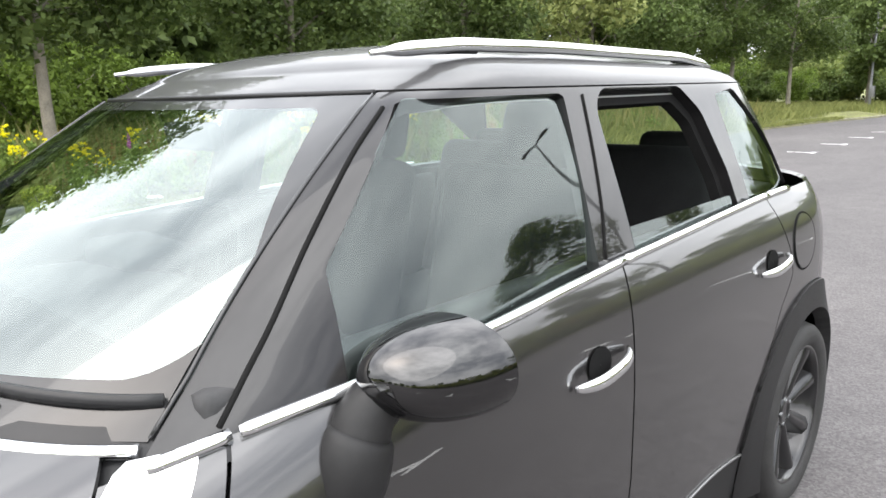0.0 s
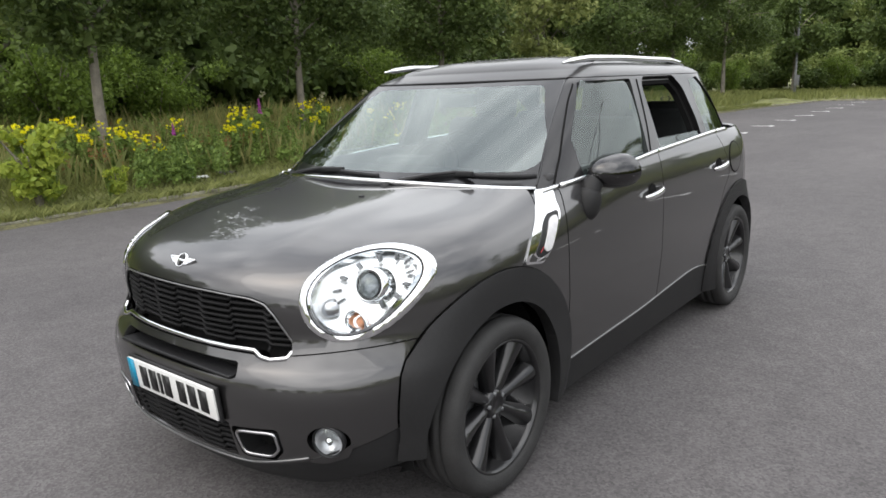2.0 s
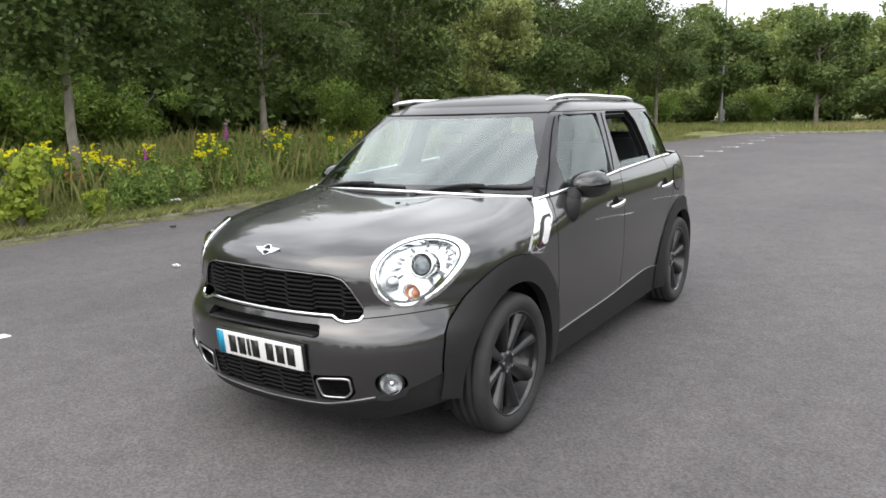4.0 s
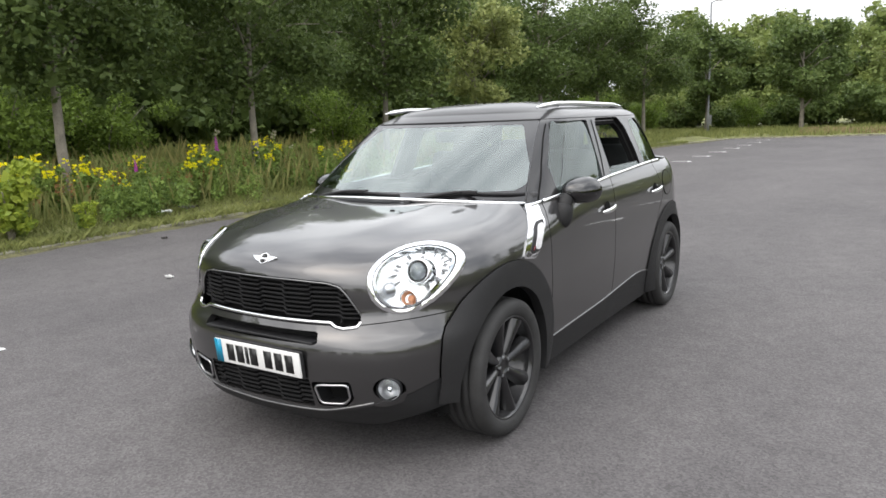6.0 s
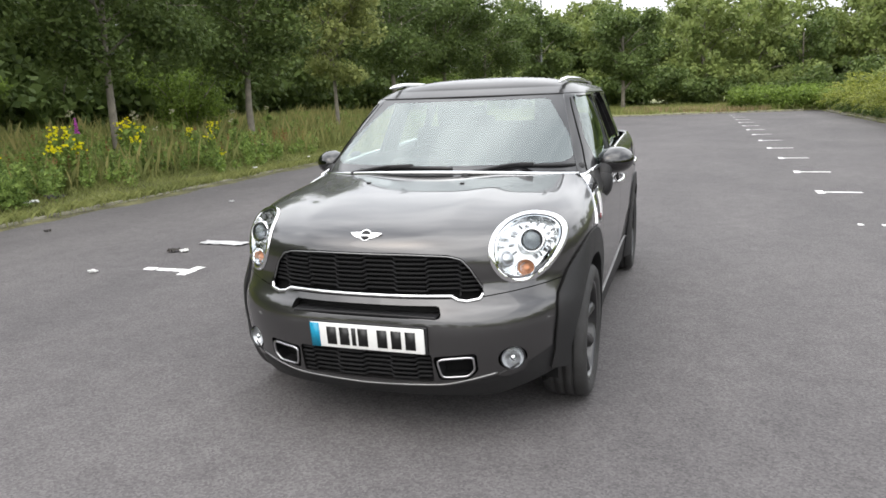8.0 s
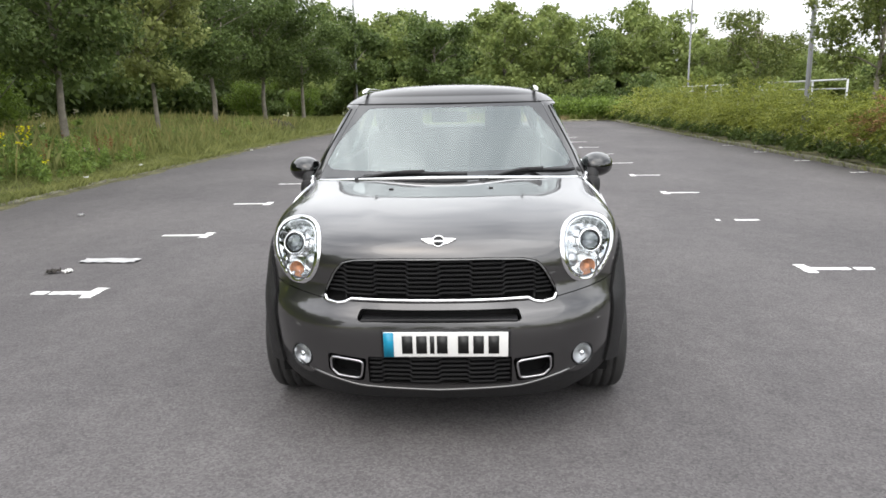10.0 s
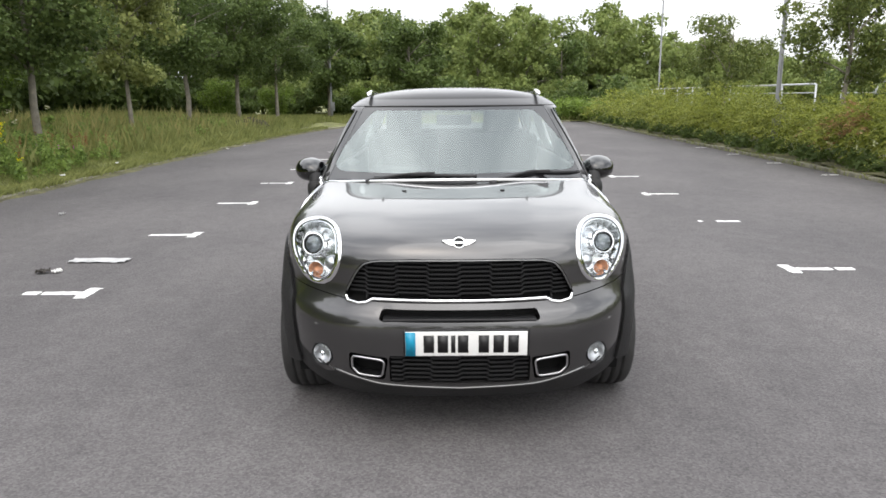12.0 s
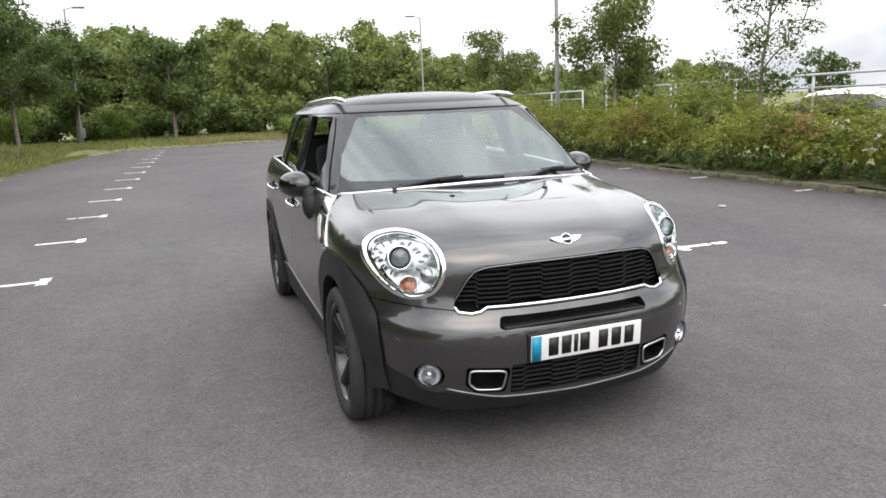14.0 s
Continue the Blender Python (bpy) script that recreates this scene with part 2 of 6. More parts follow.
M_LEAF_B = leaf_material("tree_leaf_light", (0.1, 0.135, 0.04), (0.27, 0.32, 0.1), glow=0.42)
M_LEAF_D = leaf_material("olive_tree_leaf", (0.045, 0.07, 0.018), (0.15, 0.19, 0.05), glow=0.38)
M_BROWN = leaf_material("withered_spray", (0.16, 0.1, 0.04), (0.3, 0.2, 0.09), glow=0.35)
M_LEAF_C = leaf_material("wood_leaf", (0.06, 0.1, 0.026), (0.205, 0.262, 0.07), glow=0.36, clump=0.68)
M_SHRUB = leaf_material("shrub_leaf", (0.06, 0.1, 0.018), (0.17, 0.26, 0.045), glow=0.4)
M_HEDGE = leaf_material("hedge_leaf", (0.055, 0.09, 0.018), (0.275, 0.315, 0.054), glow=0.42)
M_GRASS = leaf_material("grass_blade", (0.085, 0.115, 0.032), (0.235, 0.265, 0.085), 0.6, clump=0.6)
M_STEM = leaf_material("seeding_grass", (0.14, 0.16, 0.045), (0.27, 0.26, 0.095), 0.7)
M_WEED = leaf_material("weed_leaf", (0.07, 0.12, 0.03), (0.22, 0.32, 0.07))
M_BROAD = leaf_material("broad_leaf", (0.13, 0.2, 0.03), (0.34, 0.42, 0.06), glow=0.45)
M_RUST = leaf_material("dock_seed", (0.14, 0.085, 0.03), (0.24, 0.14, 0.055), 0.7)
M_DRY = leaf_material("dry_grass", (0.16, 0.13, 0.06), (0.3, 0.26, 0.14), 0.7)
M_YELLOW = leaf_material("yellow_petals", (0.6, 0.6, 0.012), (0.66, 0.68, 0.03), glow=0.45)
M_CREAM = leaf_material("cream_petals", (0.32, 0.34, 0.2), (0.46, 0.47, 0.32))
M_PINK = leaf_material("pink_petals", (0.3, 0.06, 0.25), (0.5, 0.14, 0.42))


# ---- building kit ----
import functools


def part(name, verts, faces, mat, parent=None, label="", smooth=True):
    """One mesh object from points and faces, under a thing or a part."""
    me = bpy.data.meshes.new(name)
    me.from_pydata([tuple(map(float, v)) for v in verts], [], [tuple(map(int, f)) for f in faces])
    me.materials.append(mat)
    if smooth:
        me.polygons.foreach_set("use_smooth", [True] * len(me.polygons))
    me.update()
    ob = new(name, me)
    if parent:
        ob.parent = parent
    if label:
        tagged(ob, label)
    return ob


def thing(name, x, y, z, label, category, group="", rz=0.0):
    """An empty at the base of a thing, which parents its parts."""
    ob = new(name)
    ob.matrix_world = pose(x, y, z, 0, 0, rz)
    ob.empty_display_size = 0.1
    return tagged(ob, label, category, group)


def joined(*pieces):
    """Several (points, faces) as one."""
    vs, fs, k = [], [], 0
    for v, f in pieces:
        v = np.asarray(v, float)
        vs.append(v)
        fs += [tuple(i + k for i in q) for q in f]
        k += len(v)
    return np.concatenate(vs), fs


def moved(piece, x=0, y=0, z=0, rx=0, ry=0, rz=0):
    v, f = piece
    m = np.array(pose(x, y, z, rx, ry, rz))
    return np.asarray(v, float) @ m[:3, :3].T + m[:3, 3], f


def flipped(piece):
    """The piece mirrored across the plane x = 0."""
    v, f = piece
    return np.asarray(v, float) * (-1, 1, 1), [q[::-1] for q in f]


def grid_faces(rows, cols, wrap=False):
    c = cols if wrap else cols - 1
    return [(i * cols + j, i * cols + (j + 1) % cols, (i + 1) * cols + (j + 1) % cols, (i + 1) * cols + j) for i in range(rows - 1) for j in range(c)]


def box(sx, sy, sz, bevel=0.01, steps=2):
    """A box round the origin with rounded edges."""
    bm = bmesh.new()
    bmesh.ops.create_cube(bm, size=1)
    bmesh.ops.scale(bm, vec=(sx, sy, sz), verts=bm.verts)
    if bevel:
        bmesh.ops.bevel(bm, geom=bm.edges[:], offset=min(bevel, 0.45 * min(sx, sy, sz)), segments=steps, affect="EDGES", profile=0.6)
    bm.verts.index_update()
    out = [v.co[:] for v in bm.verts], [[v.index for v in f.verts] for f in bm.faces]
    bm.free()
    return out


def lathe(profile, count=48, axis="x"):
    """A surface of revolution: profile of (along, radius)."""
    a = np.linspace(0, 2 * np.pi, count, endpoint=False)
    v = [((s, r * math.cos(t), r * math.sin(t)) if axis == "x" else (r * math.cos(t), r * math.sin(t), s)) for s, r in profile for t in a]
    return v, [q[::-1] if axis == "x" else q for q in grid_faces(len(profile), count, True)]


def tube(path, radius, count=8, ends=True, flat=1.0, up=(0, 0, 1)):
    """A tube along a path; radius a number or one a point; flat squeezes it along up."""
    p = np.asarray(path, float)
    r = np.broadcast_to(np.asarray(radius, float), len(p))
    tan = np.gradient(p, axis=0)
    tan /= np.linalg.norm(tan, axis=1)[:, None] + 1e-12
    side = np.cross(tan, np.asarray(up, float))
    bad = np.linalg.norm(side, axis=1) < 1e-3
    side[bad] = np.cross(tan[bad], (1.0, 0.2, 0))
    side /= np.linalg.norm(side, axis=1)[:, None]
    top = np.cross(side, tan)
    a = np.linspace(0, 2 * np.pi, count, endpoint=False)
    v = (p[:, None] + r[:, None, None] * (np.cos(a)[None, :, None] * side[:, None] + flat * np.sin(a)[None, :, None] * top[:, None])).reshape(-1, 3)
    f = grid_faces(len(p), count, True)
    if ends:
        f += [tuple(range(count))[::-1], tuple(range((len(p) - 1) * count, len(p) * count))]
    return v, f


def smooth_line(points, count):
    """A Catmull-Rom curve through points, at even steps of its parameter."""
    p = np.asarray(points, float)
    p = np.concatenate([[2 * p[0] - p[1]], p, [2 * p[-1] - p[-2]]])
    out = []
    for u in np.linspace(0, len(p) - 3 - 1e-9, count):
        k, t = int(u), u - int(u)
        a, b, c, d = p[k:k + 4]
        out.append(0.5 * (2 * b + (c - a) * t + (2 * a - 5 * b + 4 * c - d) * t * t + (3 * b - a - 3 * c + d) * t**3))
    return np.array(out)


@functools.lru_cache(None)
def eased_table(xs, ys):
    t = np.linspace(xs[0], xs[-1], 4001)
    k = np.hanning(461)
    return t, np.convolve(np.pad(np.interp(t, xs, ys), 230, mode="reflect", reflect_type="odd"), k / k.sum(), "valid")


def eased(x, xs, ys):
    """Smooth interpolation through a few values."""
    return np.interp(x, *eased_table(tuple(xs), tuple(ys)))


def inside(poly, a, b, r=0.0):
    """Signed distance of points (a, b) to a polygon, positive inside; r rounds it outwards."""
    p = np.asarray(poly, float)
    a, b = np.asarray(a, float), np.asarray(b, float)
    d = np.full(a.shape, 1e9)
    s = np.zeros(a.shape, bool)
    for (x0, y0), (x1, y1) in zip(p, np.roll(p, -1, 0)):
        ex, ey = x1 - x0, y1 - y0
        t = np.clip(((a - x0) * ex + (b - y0) * ey) / (ex * ex + ey * ey + 1e-12), 0, 1)
        d = np.minimum(d, np.hypot(a - x0 - t * ex, b - y0 - t * ey))
        s ^= ((y0 > b) != (y1 > b)) & (a < (x1 - x0) * (b - y0) / (y1 - y0 + 1e-12) + x0)
    return np.where(s, d, -d) + r


def cut(piece, field):
    """Keeps what lies where field(x, y, z) is positive, with a clean edge."""
    v, f = piece
    v = np.asarray(v, float)
    g = field(v[:, 0], v[:, 1], v[:, 2])
    pts, made, out = [tuple(p) for p in v], {}, []
    ok = g > 0
    for q in f:
        n = sum(bool(ok[i]) for i in q)
        if n == len(q):
            out.append(q)
        elif n:
            ring = []
            for i, j in zip(q, (*q[1:], q[0])):
                if ok[i]:
                    ring.append(i)
                if ok[i] != ok[j]:
                    key = (min(i, j), max(i, j))
                    if key not in made:
                        t = g[i] / (g[i] - g[j])
                        made[key] = len(pts)
                        pts.append(tuple(v[i] + t * (v[j] - v[i])))
                    ring.append(made[key])
            if len(ring) > 2:
                out.append(tuple(ring))
    used = sorted({i for q in out for i in q})
    back = {i: k for k, i in enumerate(used)}
    return np.array([pts[i] for i in used]).reshape(-1, 3), [tuple(back[i] for i in q) for q in out]


def normals(piece):
    v, f = piece
    v = np.asarray(v, float)
    n = np.zeros_like(v)
    for q in f:
        c = np.cross(v[q[1]] - v[q[0]], v[q[2]] - v[q[0]])
        if len(q) > 3:
            c = c + np.cross(v[q[2]] - v[q[0]], v[q[3]] - v[q[0]])
        for i in q:
            n[i] += c
    return n / (np.linalg.norm(n, axis=1)[:, None] + 1e-12)


def skinned(piece, depth=0.014, lift=0.0, keep_mid=True):
    """Lifts a sheet off its surface and folds its free edges inwards, as pressed panels are."""
    v, f = piece
    v = np.asarray(v, float)
    n = normals((v, f))
    v = v + n * lift
    seen = {}
    for q in f:
        for i, j in zip(q, (*q[1:], q[0])):
            seen[(i, j)] = True
    rim = [(i, j) for i, j in seen if (j, i) not in seen and not (keep_mid and abs(v[i][0]) < 1e-5 and abs(v[j][0]) < 1e-5)]
    ids = sorted({i for e in rim for i in e})
    at, k = {i: n_ for n_, i in enumerate(ids)}, len(v)
    m = len(ids)
    low = v[ids] - n[ids] * depth
    allv = np.concatenate([v, v[ids], low])
    faces = list(f) + [(j_, i_, i_ + m, j_ + m) for i_, j_ in ((k + at[i], k + at[j]) for i, j in rim)]
    return allv, faces


def both_halves(piece):
    """A half sheet and its mirror image, sewn at x = 0."""
    v, f = piece
    v = np.asarray(v, float)
    mid = np.abs(v[:, 0]) < 1e-5
    idx = np.where(mid, np.arange(len(v)), len(v) + np.cumsum(~mid) - 1)
    return np.concatenate([v, v[~mid] * (-1, 1, 1)]), list(f) + [tuple(int(idx[i]) for i in q[::-1]) for q in f]


# ---- the car: two lofted master surfaces, cut into panels ----
BODY = dict(yc=0.1, yr=2.62, n=2.4, nr=2.15, m=5.0, zc=0.62)
CABIN = dict(yc=1.5, yr=2.2, n=5.0, nr=3.0, m=2.5, zc=1.445)
WHEEL_Y = (0.0, 2.595)


def body_front(z):
    return eased(z, [0.1, 0.22, 0.29, 0.4, 0.52, 0.595, 0.665, 0.75, 0.9, 1.1], [-0.62, -0.69, -0.745, -0.768, -0.775, -0.764, -0.7, -0.712, -0.728, -0.73])


def body_back(z):
    return eased(z, [0.1, 0.3, 0.5, 0.7, 1.2], [3.22, 3.31, 3.34, 3.31, 3.24])


def body_half(y, z):
    wide = eased(y, [-1.0, 0.0, 0.6, 1.3, 2.0, 2.6, 3.4], [0.882, 0.88, 0.874, 0.88, 0.89, 0.904, 0.874])
    return wide * eased(z, [0.1, 0.3, 0.45, 0.62, 1.2], [0.93, 0.965, 0.985, 1.0, 1.0])


def nose_power(z):
    """How square the nose is in plan: fuller at the bumper than at the bonnet."""
    return eased(z, [0.1, 0.5, 0.55, 0.6, 0.665, 1.2], [2.74, 2.74, 2.72, 2.6, 2.39, 2.39])


def body_top(x, y):
    dome = 0.013 * (1 / (1 + np.exp((np.abs(x) - 0.36 - 0.1 * (y + 0.6)) * 30)))
    rise = eased(y, [-1.0, -0.65, -0.25, 0.14, 0.42, 0.62, 0.95, 2.4, 3.4], [0.93, 0.955, 1.008, 1.044, 1.09, 1.155, 1.242, 1.256, 1.24])
    return rise + np.where(y < 0.5, dome, 0)


def cabin_front(z):
    return eased(z, [0.9, 1.06, 1.26, 1.4, 1.5], [-0.14, 0.155, 0.545, 0.815, 1.0])


def cabin_back(z):
    return eased(z, [0.9, 1.1, 1.3, 1.468, 1.6], [3.22, 3.18, 3.03, 2.86, 2.78])


def cabin_half(y, z):
    return eased(z, [0.9, 1.06, 1.2, 1.468, 1.6], [0.86, 0.812, 0.764, 0.664, 0.615]) * eased(y, [-1, 1.5, 2.3, 3.3], [1.015, 1.015, 1.0, 0.96])


def cabin_top(x, y):
    return eased(y, [0.5, 1.0, 1.6, 2.4, 3.3], [1.535, 1.57, 1.578, 1.56, 1.51])


def cabin_bow(z):
    """How far the windscreen bows back towards the pillars, as a share of its reach."""
    return np.interp(z, [1.0, 1.1, 1.41, 1.5, 1.57], [0.25, 0.24, 0.13, 0.1, 0.06])


def cabin_power(z):
    """How sharp the cabin's front corners are in plan: tight pillars, a softer roof edge."""
    return np.interp(z, [0.9, 1.44, 1.48, 1.57], [9.5, 9.5, 6.0, 3.2])


def loft(shape, front, back, half, top, walls, caps, counts, crown=1.0, power=None, bow=None):
    """The right-hand half of a closed shell: level outlines up to zc, then a rounded cap."""
    yc, yr, n, nr, m, zc = (shape[k] for k in ("yc", "yr", "n", "nr", "m", "zc"))

    def fan(e, count, a, b, k=0.0):
        t = np.linspace(0, np.pi / 2, 3000)
        sx = np.sin(t) ** (2 / e)
        cy = np.cos(t) ** (2 / e) * (1 - k * sx**2)
        s = np.r_[0, np.cumsum(np.hypot(np.diff(sx * a), np.diff(cy * b)))]
        return np.interp(np.linspace(0, s[-1], count), s, sx), np.interp(np.linspace(0, s[-1], count), s, cy)

    fx, fy = fan(n, counts[0], 0.87, yc - float(front(zc)))
    rx, ry = fan(nr, counts[2], 0.87, float(back(zc)) - yr)
    ys = np.linspace(yc, yr, counts[1] + 2)[1:-1]
    rows = []
    for z, p, c in [(z, 1.0, None) for z in walls] + [(zc, math.cos(s) ** (2 / m), math.sin(s) ** (2 / m)) for s in np.linspace(0, np.pi / 2 * crown, caps)[1:]]:
        h = np.full(counts[0] + counts[1] + counts[2], z)
        if power:
            zz = z if c is None else z + 0.12 * c
            fx, fy = fan(float(power(zz)), counts[0], 0.87, yc - float(front(zc)), float(bow(zz)) if bow else 0.0)
        for _ in range(1 if c is None else 6):
            h1, h2, h3 = np.split(h, [counts[0], counts[0] + counts[1]])
            x = np.concatenate([half(yc, h1) * p * fx, half(ys, h2) * p, half(yr, h3) * p * rx[::-1]])
            y = np.concatenate([yc - (yc - front(h1)) * p * fy, ys, yr + (back(h3) - yr) * p * ry[::-1]])
            if c is not None:
                h = zc + c * (top(x, y) - zc)
        x[0] = x[-1] = 0
        rows.append(np.stack([x, y, h], 1))
    return np.concatenate(rows), grid_faces(len(rows), sum(counts))


SHELL = loft(BODY, body_front, body_back, body_half, body_top, np.linspace(0.12, 0.62, 44), 62, (110, 130, 50), power=nose_power)
HOOD = loft(CABIN, cabin_front, cabin_back, cabin_half, cabin_top, np.linspace(1.0, 1.445, 44), 48, (90, 70, 50), power=cabin_power, bow=cabin_bow)


COARSE_SHELL = loft(BODY, body_front, body_back, body_half, body_top, np.linspace(0.12, 0.62, 22), 30, (56, 64, 24), power=nose_power)
COARSE_HOOD = loft(CABIN, cabin_front, cabin_back, cabin_half, cabin_top, np.linspace(1.0, 1.445, 20), 22, (44, 36, 24), power=cabin_power, bow=cabin_bow)


def plan_reach(x, y_c, reach, w, e, p=1.0):
    return y_c - reach * np.maximum(p**e - np.minimum(np.abs(x) / w, 1) ** e, 0) ** (1 / e)


def nose_y(x, z):
    """Where the car's front lies at (x, z)."""
    x, z = np.broadcast_arrays(np.asarray(x, float), np.asarray(z, float))
    y = np.full(x.shape, -0.7)
    for _ in range(12):
        c = np.clip((z - 0.62) / (body_top(x, y) - 0.62), 0, 0.999)
        p = (1 - c**5.0) ** (1 / 5.0)
        y = plan_reach(x, 0.1, 0.1 - body_front(z), body_half(0.1, z), nose_power(z), p)
    return y


def flank_x(y, z):
    """Where the car's flank lies at (y, z), below the belt."""
    y, z = np.broadcast_arrays(np.asarray(y, float), np.asarray(z, float))
    x = np.full(y.shape, 0.85)
    for _ in range(12):
        c = np.clip((z - 0.62) / (body_top(x, y) - 0.62), 0, 0.999)
        p = (1 - c**5.0) ** (1 / 5.0)
        ahead = np.clip((0.1 - y) / (0.1 - body_front(z)), 0, 1)
        behind = np.clip((y - 2.62) / (body_back(z) - 2.62), 0, 1)
        e = np.where(y < 1, nose_power(z), 2.15)
        x = body_half(np.clip(y, 0.1, 2.62), z) * np.where((y > 0.1) & (y < 2.62), p, np.maximum(p**e - ahead**e - behind**e, 0) ** (1 / e))
    return x


def window_x(y, z):
    """Where the cabin's side lies at (y, z)."""
    y, z = np.broadcast_arrays(np.asarray(y, float), np.asarray(z, float))
    ahead = np.clip((1.5 - y) / (1.5 - cabin_front(z)), 0, 1)
    behind = np.clip((y - 2.2) / (cabin_back(z) - 2.2), 0, 1)
    e, k = cabin_power(z), cabin_bow(z)
    lo, hi = np.zeros(y.shape), np.ones(y.shape)
    for _ in range(40):
        mid = (lo + hi) / 2
        out = (1 - k * mid**2) * (1 - mid**e) ** (1 / e) > ahead
        lo, hi = np.where(out, mid, lo), np.where(out, hi, mid)
    return cabin_half(np.clip(y, 1.5, 2.2), z) * lo * np.maximum(1 - behind**3.0, 0) ** (1 / 3.0)


def screen_y(x, z):
    """Where the windscreen lies at (x, z)."""
    w = np.minimum(np.abs(x) / cabin_half(1.5, z), 1)
    e = cabin_power(z)
    return 1.5 - (1.5 - cabin_front(z)) * (1 - cabin_bow(z) * w**2) * np.maximum(1 - w**e, 0) ** (1 / e)


def belt(y):
    return eased(y, [-0.2, 0.4, 0.54, 1.41, 2.3, 3.3], [1.0, 1.031, 1.048, 1.097, 1.129, 1.133])


def cowl(x):
    """The line where bonnet and windscreen meet: its y and z."""
    z = 1.062 - 0.022 * (np.asarray(x, float) / 0.75) ** 2
    return screen_y(x, z), z


def arch(y, z, k):
    return np.hypot(y - WHEEL_Y[k], z - 0.325)


def front_arch(y, z):
    """Distance beyond the outer edge of the front wheel arch's cladding."""
    return arch(y, z, 0) - 0.505 + 0.06 * np.clip((0.58 - z) / 0.2, 0, 1) * np.clip(-y / 0.2, 0, 1)


GRILLE = [(-0.36, 0.825), (-0.2, 0.833), (0.2, 0.833), (0.36, 0.825), (0.415, 0.81), (0.449, 0.772), (0.504, 0.67), (0.497, 0.646), (0.44, 0.639), (0.405, 0.645), (0.375, 0.66), (-0.375, 0.66), (-0.405, 0.645), (-0.44, 0.639), (-0.497, 0.646), (-0.504, 0.67), (-0.449, 0.772), (-0.415, 0.81)]
SLOT = [(-0.335, 0.589), (0.335, 0.589), (0.325, 0.613), (-0.325, 0.613)]
INTAKE = [(0.34, 0.318), (0.325, 0.402), (0.472, 0.412), (0.474, 0.352), (0.445, 0.322)]
LOWER = [(-0.3, 0.3), (0.3, 0.3), (0.3, 0.42), (-0.3, 0.42)]
FRONT_WINDOW = [(0.7, 1.03), (0.735, 1.2), (0.99, 1.43), (1.413, 1.432), (1.348, 1.03)]
REAR_WINDOW = [(1.605, 1.03), (1.618, 1.376), (1.985, 1.376), (2.042, 1.335), (2.088, 1.2), (2.105, 1.03)]
QUARTER_WINDOW = [(2.29, 1.03), (2.255, 1.415), (2.4, 1.43), (2.75, 1.2), (2.82, 1.03)]


LAMP_AT = np.array((0.652, -0.435, 0.833))
LAMP_U = np.array((0.9987, -0.0506, 0.0))
LAMP_N = np.array((-0.0476, -0.9403, 0.3371))
LAMP_V = np.cross(LAMP_U, LAMP_N) * (1 if np.cross(LAMP_U, LAMP_N)[2] > 0 else -1)


def egg(x, y, z, grow=0.0):
    """The headlamp's outline, seen along its own axis; positive inside."""
    d = np.stack([np.abs(x) - LAMP_AT[0], y - LAMP_AT[1], z - LAMP_AT[2]], -1)
    a, b = d @ LAMP_U, d @ LAMP_V
    w = 0.113 + 0.12 * b
    return (1 - (np.abs((a - 0.2 * b) / (w + grow)) ** 2.24 + np.abs(b / (0.156 + grow)) ** 2.24)) * 0.1


def low_edge(x):
    """The lower edge of the painted bumper."""
    return eased(np.abs(x), [0, 0.35, 0.6, 0.72, 0.8, 1.0], [0.252, 0.268, 0.325, 0.38, 0.43, 0.5])


def vent_line(z):
    return 0.125 + (z - 0.825) * 1.2


def sill_z(y):
    """The doors' lower edge."""
    return eased(np.asarray(y, float), [0.2, 0.36, 1.24, 1.6, 1.88, 2.04, 2.2, 2.5], [0.322, 0.326, 0.35, 0.378, 0.396, 0.383, 0.35, 0.33])


def mid_seam(z):
    return eased(z, [0.2, 0.8, 0.92, 1.04, 1.12, 1.5], [1.405, 1.41, 1.41, 1.415, 1.43, 1.44])


def door_front(z):
    """The front edge of the front doors, curving back up to the belt."""
    return eased(z, [0.2, 0.58, 0.742, 0.895, 0.977, 1.04, 1.2], [0.47, 0.467, 0.459, 0.459, 0.479, 0.522, 0.56])


def take(shell, *fields):
    out = shell
    for f in fields:
        out = cut(out, f)
    return out


car = thing("car", 0, 0, 0, "dark grey metallic five-door car parked on tarmac with lowered window", "car")


def centre_panel(name, piece, mat, label="", depth=0.014, lift=0.0, parent=None):
    return part(name, *skinned(both_halves(piece), depth, lift), mat, parent or car, label)


def side_panels(name, piece, mat, label="", depth=0.014, lift=0.0, parents=(None, None)):
    p = skinned(piece, depth, lift)
    return part(name, *p, mat, parents[0] or car, label), part(name, *flipped(p), mat, parents[1] or car, label)


# dark inner body, a little inside the panels
inner = take(COARSE_SHELL, lambda x, y, z: belt(y) - z + np.where(y < 0.5, 0.3, 0), lambda x, y, z: arch(y, z, 0) - 0.39, lambda x, y, z: arch(y, z, 1) - 0.39,
             lambda x, y, z: z - 0.19, lambda x, y, z: -egg(x, y, z, 0.03) + np.where(y > 0.1, 1, 0))
iv, jf = both_halves(inner)
iv = iv - normals((iv, jf)) * 0.03
iv[:, 1] = np.where(iv[:, 1] < -0.4, iv[:, 1] + 0.07, iv[:, 1])
nose_cut = cut((iv, jf), lambda x, y, z: np.where((y > 0.75) & (z > 1.0), belt(y) - 0.06 - z, 1))
part("inner_body", *nose_cut, M_DARK, car)
floor_pan = box(1.36, 3.2, 0.06, 0.02)
part("floor_pan", *moved(floor_pan, 0, 1.3, 0.22), M_DARK, car)
